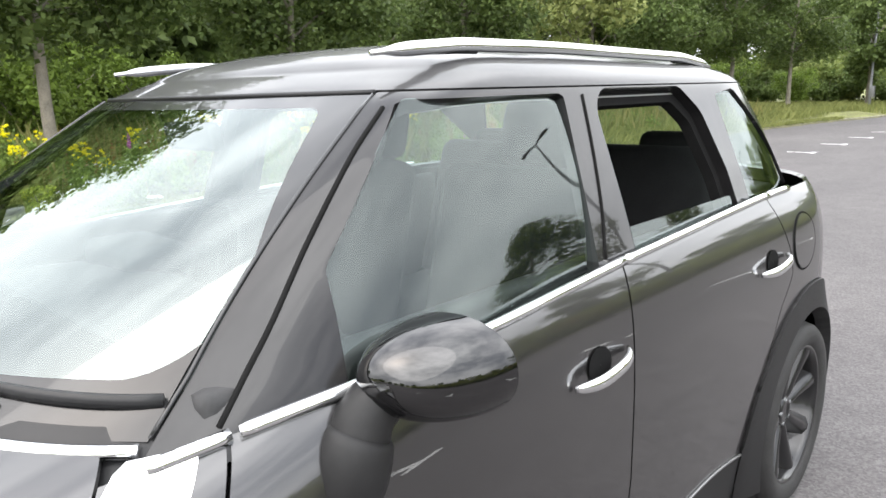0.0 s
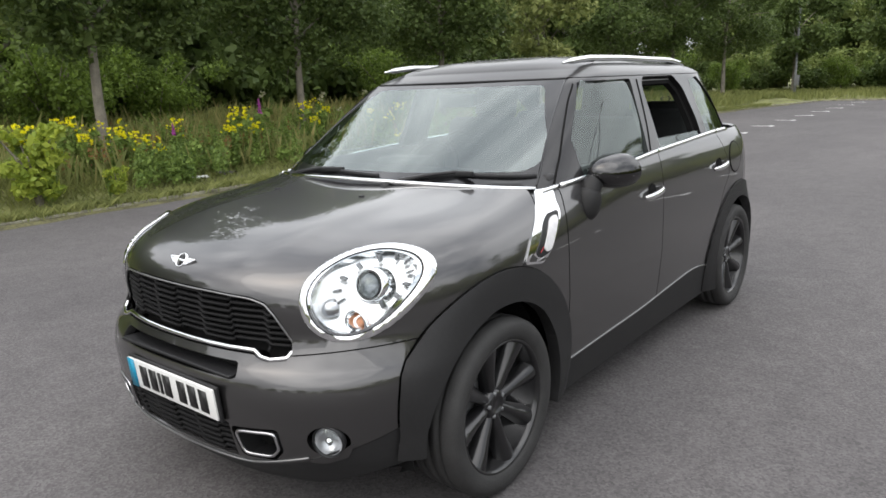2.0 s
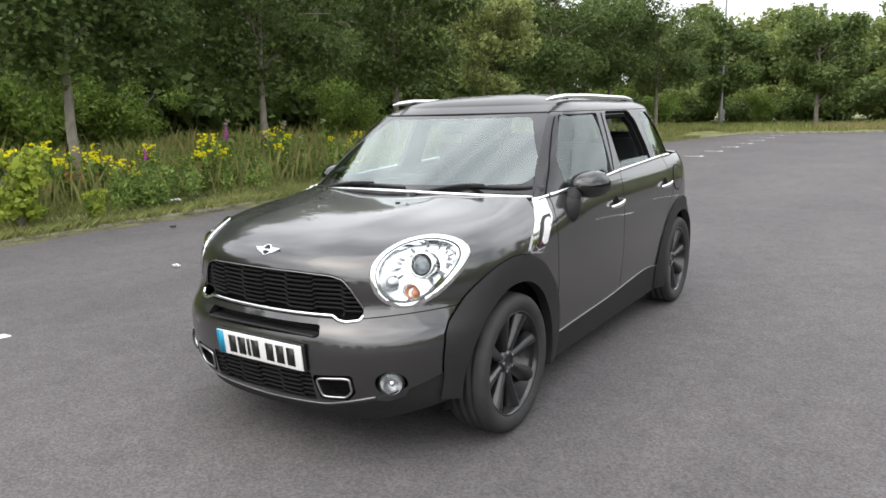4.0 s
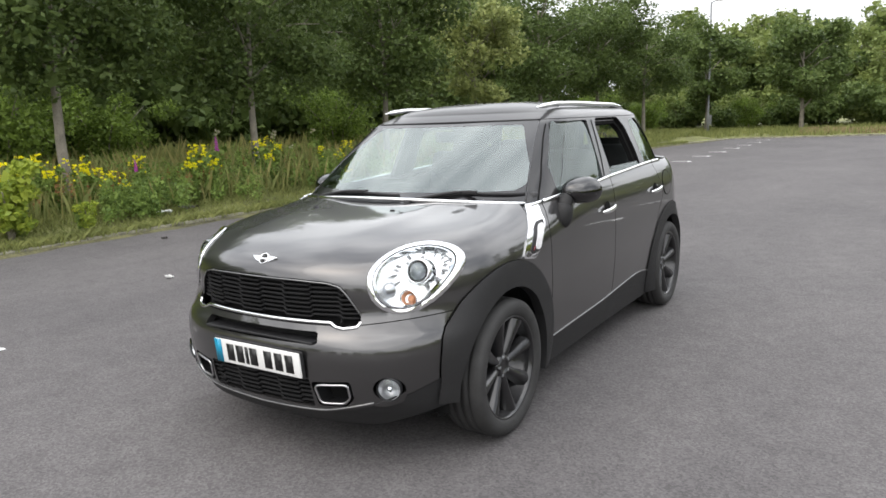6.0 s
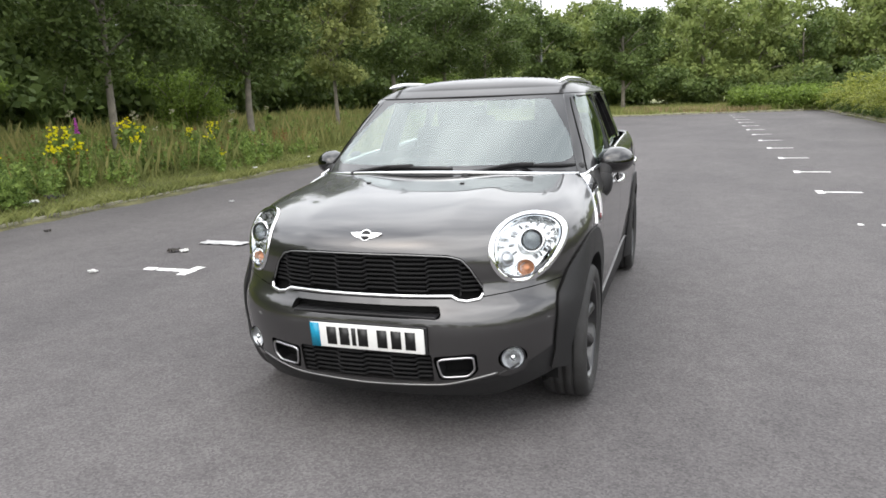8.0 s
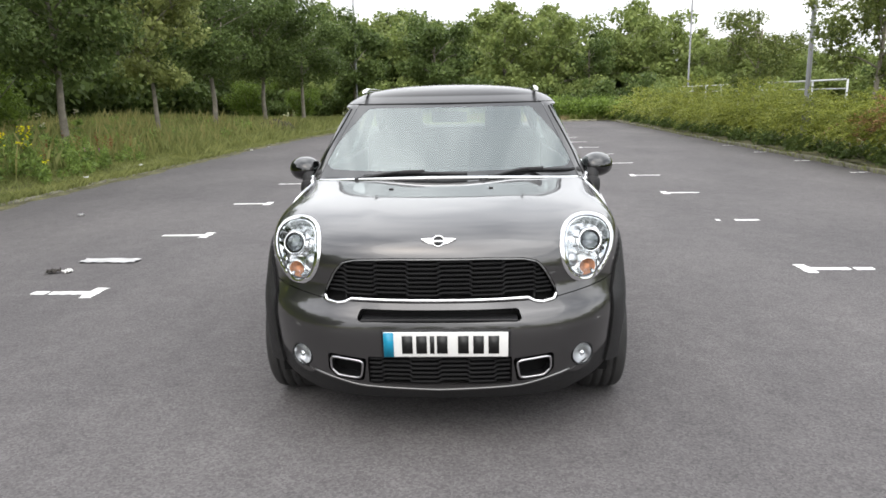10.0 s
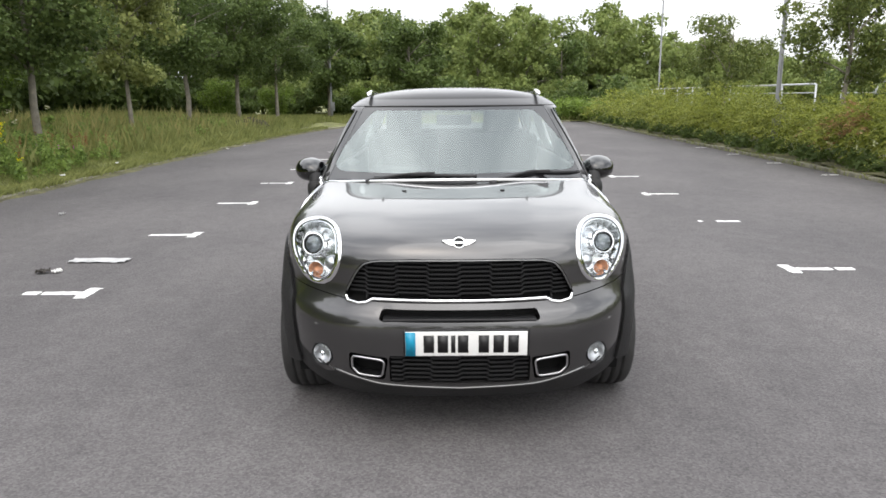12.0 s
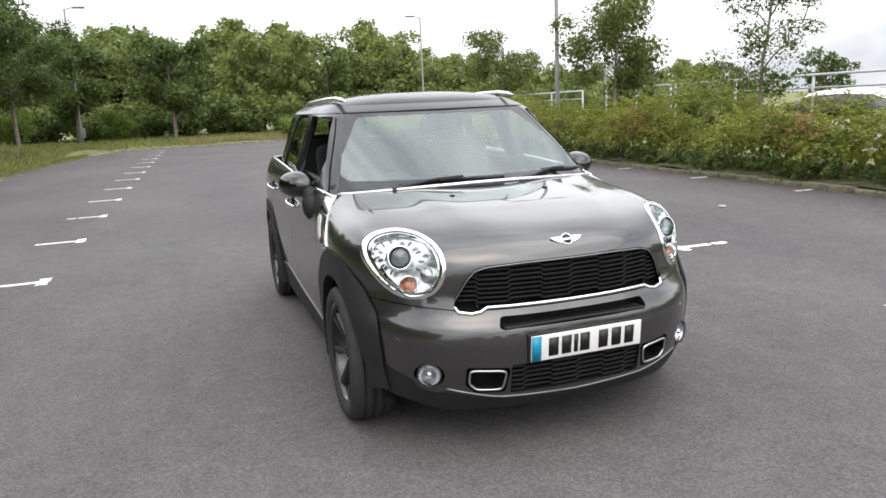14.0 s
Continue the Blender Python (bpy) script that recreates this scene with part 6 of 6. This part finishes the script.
first = ragwort(0.95, 5)
first.matrix_world = pose(-8.6, 5.6, 0.2)
second = ragwort(0.85, 33)
second.matrix_world = pose(-8.2, 5.2, 0.2)
g = np.random.default_rng(91)
for k, (x, y, top) in enumerate(((-7.9, 1.88, 1.1), (-7.95, 2.1, 1.0), (-8.8, 2.76, 1.14), (-8.6, 2.95, 1.05), (-8.4, 3.24, 0.97), (-8.8, 3.58, 1.05), (-8.0, 3.4, 0.86), (-8.0, 3.75, 0.8), (-8.6, 4.4, 1.03), (-8.4, 5.65, 1.06), (-8.8, 7.4, 1.17),
                               (-8.6, 7.5, 1.05), (-8.6, 9.0, 0.97), (-8.5, 9.4, 0.9), (-9.2, 10.5, 1.03), (-7.9, 9.0, 0.55), (-7.5, 2.66, 0.45), (-8.2, 1.1, 1.1), (-8.7, 0.4, 1.2), (-8.3, -0.4, 1.1), (-9.3, -1.4, 1.2), (-9.6, 8.4, 1.2))):
    z = float(ground_z(np.array(x), np.array(y)))
    copy_thing((first, second)[k % 2], pose(x, y, z, g.uniform(-6, 6), g.uniform(-6, 6), g.uniform(0, 360)) @ Matrix.Scale((top - z) / (0.95, 0.85)[k % 2], 4))


def willowherb(seed):
    g_ = np.random.default_rng(seed)
    t = thing("willowherb", 0, 0, 0, "pink willowherb spike among the weeds", "wildflower", "willowherb plants")
    line = smooth_line([(0, 0, -0.03), (0.03, 0.02, 0.7), (0.02, 0.05, 1.35)], 9)
    part("stem", *tube(line, 0.007, 5), M_WEED, t)
    quads("foliage", *leaf_cloud([(0.01, 0.01, z) for z in np.linspace(0.2, 0.95, 8)], [(0.09, 0.09, 0.06)] * 8, 170, 0.1, seed), M_WEED, t)
    quads("flower_spike", *leaf_cloud([(0.02, 0.04, z) for z in np.linspace(1.02, 1.32, 6)], [(0.045 - 0.005 * k, 0.045 - 0.005 * k, 0.03) for k in range(6)], 190, 0.035, seed + 1), M_PINK, t)
    return t


spike = willowherb(7)
spike.matrix_world = pose(-8.9, 6.25, 0.2) @ Matrix.Scale(0.85, 4)
for x, y, sc in ((-8.5, 4.27, 0.76), (-8.4, 11.2, 0.38), (-8.7, 10.9, 0.4), (-8.3, 11.6, 0.34)):
    copy_thing(spike, pose(x, y, 0.15, 3, -4, x * 50) @ Matrix.Scale(sc, 4))

sapling = shrub(1.0, 0.48, 1700, 0.085, M_BROAD, 83, "broad-leaved sapling at the verge's edge", "saplings")
sapling.matrix_world = pose(-7.55, 1.75, 0.12)
copy_thing(sapling, pose(-7.45, 2.75, 0.1, 0, 0, 70) @ Matrix.Scale(0.4, 4))
copy_thing(sapling, pose(-7.7, 0.6, 0.1, 0, 0, 200) @ Matrix.Scale(0.9, 4))


def umbel(seed):
    """A stalk with a flat white flower head."""
    g_ = np.random.default_rng(seed)
    t = thing("hogweed", 0, 0, 0, "white hogweed flower head on a tall stalk", "wildflower", "hogweed plants")
    part("stem", *tube(smooth_line([(0, 0, -0.03), (0.02, 0.01, 0.5), (0.05, 0.02, 0.95)], 7), 0.008, 5), M_WEED, t)
    quads("flower_head", *leaf_cloud([(0.05 + 0.045 * math.cos(a), 0.02 + 0.045 * math.sin(a), 0.95 - 0.012 * a) for a in range(7)], [(0.026, 0.026, 0.02)] * 7, 120, 0.018, seed, -0.6), M_CREAM, t)
    quads("foliage", *leaf_cloud([(0.03, 0.01, z) for z in (0.2, 0.4, 0.6)], [(0.12, 0.12, 0.06)] * 3, 70, 0.1, seed + 1), M_WEED, t)
    return t


white = umbel(3)
white.matrix_world = pose(-9.3, 8.1, 0.35)
for x, y, sc in ((-9.9, 8.8, 1.05), (-9.5, 11.6, 0.9), (-10.8, 13.5, 0.95), (-11.0, 15.5, 1.0), (-9.2, 8.6, 0.8), (-10.4, 10.6, 1.1), (-9.9, 7.2, 1.2)):
    copy_thing(white, pose(x, y, float(ground_z(np.array(x), np.array(y))), 4, -3, x * 77) @ Matrix.Scale(sc, 4))

gx_, gy_, gz_ = scatter(900, -10.5, -7.3, -4, 13, 0.45)
gx_, gy_, gz_ = thinned(gx_, gy_, gz_, patchy(gx_, gy_, 1.3, 2.0) ** 1.5)
tall = r.uniform(0.12, 0.36, len(gx_))
ob = quads("weeds", *leaf_cloud(np.stack([gx_, gy_, gz_ + tall], 1), np.stack([0.1 + 0.2 * tall, 0.1 + 0.2 * tall, tall], 1), 44000, 0.042, 17, -0.5), M_WEED)
tagged(ob, "leafy green weeds among the verge grass", "weeds", kind="stuff")
gx_, gy_, gz_ = scatter(120, -14, -8.0, 3, 24, 1.0)
ob = quads("weeds", *leaf_cloud(np.stack([gx_, gy_, gz_ + 0.25], 1), np.tile((0.3, 0.3, 0.3), (len(gx_), 1)), 16000, 0.06, 18, -0.3), M_WEED)
tagged(ob, "leafy green weeds further up the verge", "weeds", kind="stuff")
gx_, gy_, gz_ = scatter(260, -11.0, -7.6, -2, 13, 0.6)
gx_, gy_, gz_ = thinned(gx_, gy_, gz_, patchy(gx_, gy_, 1.0, 5.5))
ob = quads("dock_seedheads", *leaf_cloud(np.stack([gx_, gy_, gz_ + 0.5], 1), np.tile((0.035, 0.035, 0.18), (len(gx_), 1)), 5200, 0.02, 19), M_RUST)
tagged(ob, "rusty brown dock seed heads among the weeds", "weeds", kind="stuff")

# silt and moss gathered along the foot of the kerb
sy = np.linspace(-9, 33, 320)
jag = 0.1 + 0.09 * np.sin(sy * 1.9) * np.sin(sy * 0.63 + 1) + 0.05 * np.sin(sy * 5.1) + np.random.default_rng(4).normal(size=320) * 0.02
rows = [np.stack([left_kerb(sy) + 0.04, sy, 0 * sy + 0.03], 1), np.stack([left_kerb(sy) + 0.06 + 0.5 * np.maximum(jag, 0.01), sy, 0 * sy + 0.014], 1), np.stack([left_kerb(sy) + 0.07 + np.maximum(jag, 0.02), sy, 0 * sy + 0.002], 1)]
dirt = part("dirt", np.concatenate(rows), [q[::-1] for q in grid_faces(3, 320)], M_DIRT)
tagged(dirt, "dark mossy silt along the foot of the kerb", "dirt", kind="stuff")
ex_ = r.uniform(-0.12, 0.5, 15000)
ey_ = r.uniform(-8, 30, 15000)
blades("grass", left_kerb(ey_) - ex_ * r.random(15000), ey_, 0 * ey_ + 0.05, 0.13, 21, M_GRASS, 0.005, 0.9, label="short grass creeping over the kerb")
ey_ = r.uniform(-6, 30, 3000)
blades("grass", KERB_R + r.uniform(-0.1, 0.5, 3000), ey_, 0 * ey_ + 0.03, 0.1, 22, M_GRASS, 0.006, 0.8, label="short grass creeping over the kerb")

# ---- lamp columns, railings and a parked car beyond the hedge ----
def lamp_column(height, arms, x, y, base_z=0.0):
    t = thing("street_lamp", x, y, base_z, "tall grey steel lamp column", "street lamp", "lamp columns")
    part("column", *tube([(0, 0, -0.1), (0, 0, 1.2), (0, 0, 1.25), (0, 0, height)], [0.085, 0.085, 0.06, 0.05], 14), M_STEEL, t)
    part("cabinet", *moved(box(0.16, 0.2, 0.55, 0.015), 0.12, 0, 0.9), M_STEEL, t)
    for a in arms:
        c, s = math.cos(radians(a)), math.sin(radians(a))
        part("bracket", *tube(smooth_line([(0, 0, height - 0.05), (0.2 * c, 0.2 * s, height + 0.05), (0.45 * c, 0.45 * s, height + 0.08)], 8), 0.03, 8), M_STEEL, t)
        head = moved(box(0.62, 0.2, 0.11, 0.045, 3), 0.72, 0, height + 0.09)
        part("lantern", *moved(head, 0, 0, 0, 0, 0, a), M_STEEL, t, "grey lantern head")


lamp_column(7.5, (0, 180), 8.35, 15.2)
lamp_column(7.5, (0,), -7.75, 40.8)
lamp_column(7.5, (180,), 13.6, 45.0)
lamp_column(7.5, (0,), 19.0, 30.0)


def guard_rail(points, z, label):
    """Tubular rail on posts."""
    t = thing("guard_rail", points[0][0], points[0][1], 0, label, "railing", "railings")
    p = np.array([(x - points[0][0], y - points[0][1], z) for x, y in points])
    part("top_rail", *tube(np.concatenate([[p[0] - (0, 0, 0.3), p[0] - (0, 0, 0.05)], p, [p[-1] - (0, 0, 0.05), p[-1] - (0, 0, 0.3)]]), 0.026, 8), M_RAIL, t)
    part("lower_rail", *tube(p - (0, 0, 0.25), 0.018, 8), M_RAIL, t)
    n = max(2, int(np.linalg.norm(p[-1] - p[0]) / 2))
    for k in range(n + 1):
        q = p[0] + (p[-1] - p[0]) * k / n
        part("post", *tube([(q[0], q[1], 0), q], 0.027, 8), M_RAIL, t)


for y0, y1 in ((15.6, 12.5), (12.3, 3.6), (34.0, 17.0)):
    guard_rail([(10.2, y0), (10.2, y1)], 1.755, "galvanised tubular railing beyond the hedge")


def parked_car(x, y, rz):
    """A pale hatchback, seen over the hedge."""
    t = thing("car", x, y, 0, "white hatchback parked beyond the hedge", "car")
    t.matrix_world = pose(x, y, 0, 0, 0, rz)
    ys = np.linspace(-2.0, 2.0, 33)
    rows = []
    for yy in ys:
        low = np.interp(yy, [-2, -1.9, -1.0, 1.6, 2.0], [0.55, 0.75, 0.92, 0.98, 0.8])
        w = 0.86 * (1 - abs(yy / 2.05) ** 6) ** 0.3
        for a in np.linspace(0, np.pi, 17):
            c, s = math.cos(a), math.sin(a)
            rows.append((w * np.sign(c) * abs(c) ** 0.45, yy, 0.25 + (low - 0.25) * abs(s) ** 0.45))
    part("body", rows, [q[::-1] for q in grid_faces(33, 17)], M_WHITE_CAR, t)
    rows, roofrows = [], []
    ys = np.linspace(-1.0, 1.85, 25)
    for yy in ys:
        top = np.interp(yy, [-1.0, -0.2, 0.4, 1.2, 1.7, 1.85], [0.9, 1.4, 1.47, 1.42, 1.15, 0.9])
        for a in np.linspace(0, np.pi, 15):
            c, s = math.cos(a), math.sin(a)
            rows.append(((0.74 - 0.16 * abs(s) ** 2) * np.sign(c) * abs(c) ** 0.4, yy, 0.85 + (top - 0.85) * abs(s) ** 0.5))
    f = [q[::-1] for q in grid_faces(25, 15)]
    v = np.array(rows)
    part("glasshouse", v, f, M_GLOSS_BLACK, t, "dark glass")
    lid = cut((v + (0, 0, 0.012), f), lambda a, b, c: c - np.interp(b, [-1.0, -0.3, 0.4, 1.2, 1.9], [0.95, 1.33, 1.36, 1.32, 1.0]))
    part("roof", *lid, M_WHITE_CAR, t)
    for yy in (-1.25, 1.25):
        for s in (-1, 1):
            part("wheel", *moved(lathe([(-0.1, 0.2), (-0.1, 0.3), (0.1, 0.3), (0.1, 0.2), (0.08, 0.01)], 24), s * 0.76, yy, 0.3, 0, 0, 0 if s > 0 else 180), M_RUBBER, t)


parked_car(11.9, 8.0, 2)

thin = tree("tree", 4.6, 1.4, 0.95, 0.04, 4600, 0.042, M_LEAF_A, 37, "thin sparse tree rising from the hedge", "hedge trees", clumps=16, limbs=12)
thin.matrix_world = pose(8.7, 7.6, 0)
mid = tree("tree", 5.0, 1.9, 1.8, 0.08, 9500, 0.08, M_LEAF_D, 43, "small leaning tree behind the hedge", "hedge trees", clumps=20, limbs=9)
mid.matrix_world = pose(8.95, 13.1, 0, -6, 5, 20) @ Matrix.Scale(0.88, 4)
copy_thing(mid, pose(9.1, 21.4, 0, 4, -3, 130) @ Matrix.Scale(0.92, 4))
for x, y, sc in ((16.5, 20, 1.0), (22, 14, 1.1), (23, 9, 1.0), (24, 4, 1.0), (17, 26, 1.1), (12, 30, 1.0), (14.5, 35, 1.1), (20, 32, 1.2), (9.5, 33, 0.9), (21, 22, 1.1), (20, -2, 1.0), (11, 40, 1.0)):
    copy_thing(edge, pose(x, y, 0, 0, 0, x * 37) @ Matrix.Scale(sc * 0.6, 4))
for x, y in ((28, -4), (30, 4), (31, 12), (32, 20), (33, 29), (34, 38), (26, 44), (24, -12)):
    copy_thing(wood_b, pose(x, y, 0, 0, 0, x * y) @ Matrix.Scale(0.5, 4))

# unseen bushes and trees, added round the car park's near end for reflections
for k, x in enumerate(np.arange(-16, 20, 4.5)):
    copy_thing(edge, pose(x, -26 + rng.uniform(-1.5, 1.5), 0.05, 0, 0, k * 47) @ Matrix.Scale(0.62 + 0.1 * (k % 3), 4))
for x, y, sc in ((-11, -33, 0.55), (-2, -35, 0.5), (8, -34, 0.6), (17, -28, 0.5)):
    copy_thing(wood_b, pose(x, y, 0, 0, 0, x * 31) @ Matrix.Scale(sc, 4))

# ---- a heap of soil at the foot of a far tree ----
hx, hy = np.meshgrid(np.linspace(-1, 1, 25), np.linspace(-1, 1, 17))
heap = np.maximum(1 - hx**2 - hy**2, 0) ** 0.7 * 0.32 + 0.05 * np.sin(hx * 9 + hy * 4) * np.sin(hy * 8) * (hx**2 + hy**2 < 0.8)
mound = part("soil_mound", np.stack([hx.ravel() * 0.85, hy.ravel() * 0.6, heap.ravel() * 1.4 - 0.04], 1), grid_faces(17, 25), material("dark_heaped_soil", (0.05, 0.042, 0.03), 0.95, 0, 0.4, 5, bump=0.6, bump_scale=25), None)
mound.matrix_world = pose(-8.4, 25.3, 0.28, 0, 0, 30)
tagged(mound, "low heap of dark soil on the verge", "soil heap")

# ---- litter and stains ----
def scrap(name, x, y, z, sx, sy, sz, mat, seed, rz, label):
    """A crumpled flat scrap."""
    g_ = np.random.default_rng(seed)
    X, Y = np.meshgrid(np.linspace(-sx / 2, sx / 2, 12), np.linspace(-sy / 2, sy / 2, 7))
    Z = g_.uniform(0, sz, X.shape)
    low = np.stack([X.ravel(), Y.ravel(), Z.ravel() + 0.004], 1)
    low[:, :2] += g_.uniform(-0.12, 0.12, (84, 2)) * (sx / 11, sy / 6)
    v = np.concatenate([low + (0, 0, 0.004), low])
    f = grid_faces(7, 12)
    ob = part(name, v, f + [tuple(i + 84 for i in q[::-1]) for q in f], mat, None, "", False)
    ob.matrix_world = pose(x, y, z, 0, 0, rz)
    tagged(ob, label, "litter", "litter")


scrap("litter", -3.42, 2.86, 0.0, 0.56, 0.16, 0.012, M_LITTER, 1, -1, "flat strip of pale grey packaging on the tarmac")
scrap("litter", -3.7, 2.4, 0.0, 0.12, 0.07, 0.04, M_LITTER_DARK, 2, 20, "dark scrap of litter on the tarmac")
scrap("litter", -3.58, 2.42, 0.0, 0.08, 0.06, 0.03, M_LITTER_WHITE, 3, 60, "pale scrap of litter on the tarmac")
scrap("litter", -7.8, 4.2, 0.15, 0.3, 0.12, 0.05, M_LITTER_WHITE, 4, 40, "pale crumpled wrapper at the verge's edge")
scrap("litter", -7.85, 4.75, 0.15, 0.3, 0.18, 0.06, M_LITTER_DARK, 5, 10, "dark crumpled bag at the verge's edge")
for k, (x, y, m) in enumerate(((-3.85, 1.5, M_LITTER_WHITE), (-5.3, 5.6, M_LITTER), (-7.25, 11.3, M_LITTER_WHITE), (-7.9, 14.2, M_LITTER_WHITE), (-6.9, 17.6, M_LITTER_WHITE), (-7.1, 8.9, M_LITTER_WHITE), (-6.8, 19.0, M_LITTER), (5.0, 4.3, M_LITTER_WHITE), (-6.2, 3.1, M_LITTER_DARK))):
    scrap("litter", x, y, 0.0 if x > -6.95 else 0.16, 0.08, 0.05, 0.03, m, 10 + k, k * 50, "small scrap of litter lying in the open")


def stain(x, y, rx, ry, seed):
    g_ = np.random.default_rng(seed)
    a = np.linspace(0, 2 * np.pi, 28, endpoint=False)
    k = 1 + 0.25 * np.sin(3 * a + seed) + 0.12 * g_.normal(size=28)
    v = np.concatenate([[(0, 0, 0.003)], np.stack([rx * k * np.cos(a), ry * k * np.sin(a), 0 * a + 0.003], 1)])
    ob = part("oil_stain", v, [(0, i + 1, (i + 1) % 28 + 1) for i in range(28)], M_OIL, None, "", False)
    ob.matrix_world = pose(x, y, 0)
    tagged(ob, "dark oil stain soaked into the tarmac", "stain", "stains")


stain(-2.0, 5.85, 0.24, 0.26, 1)
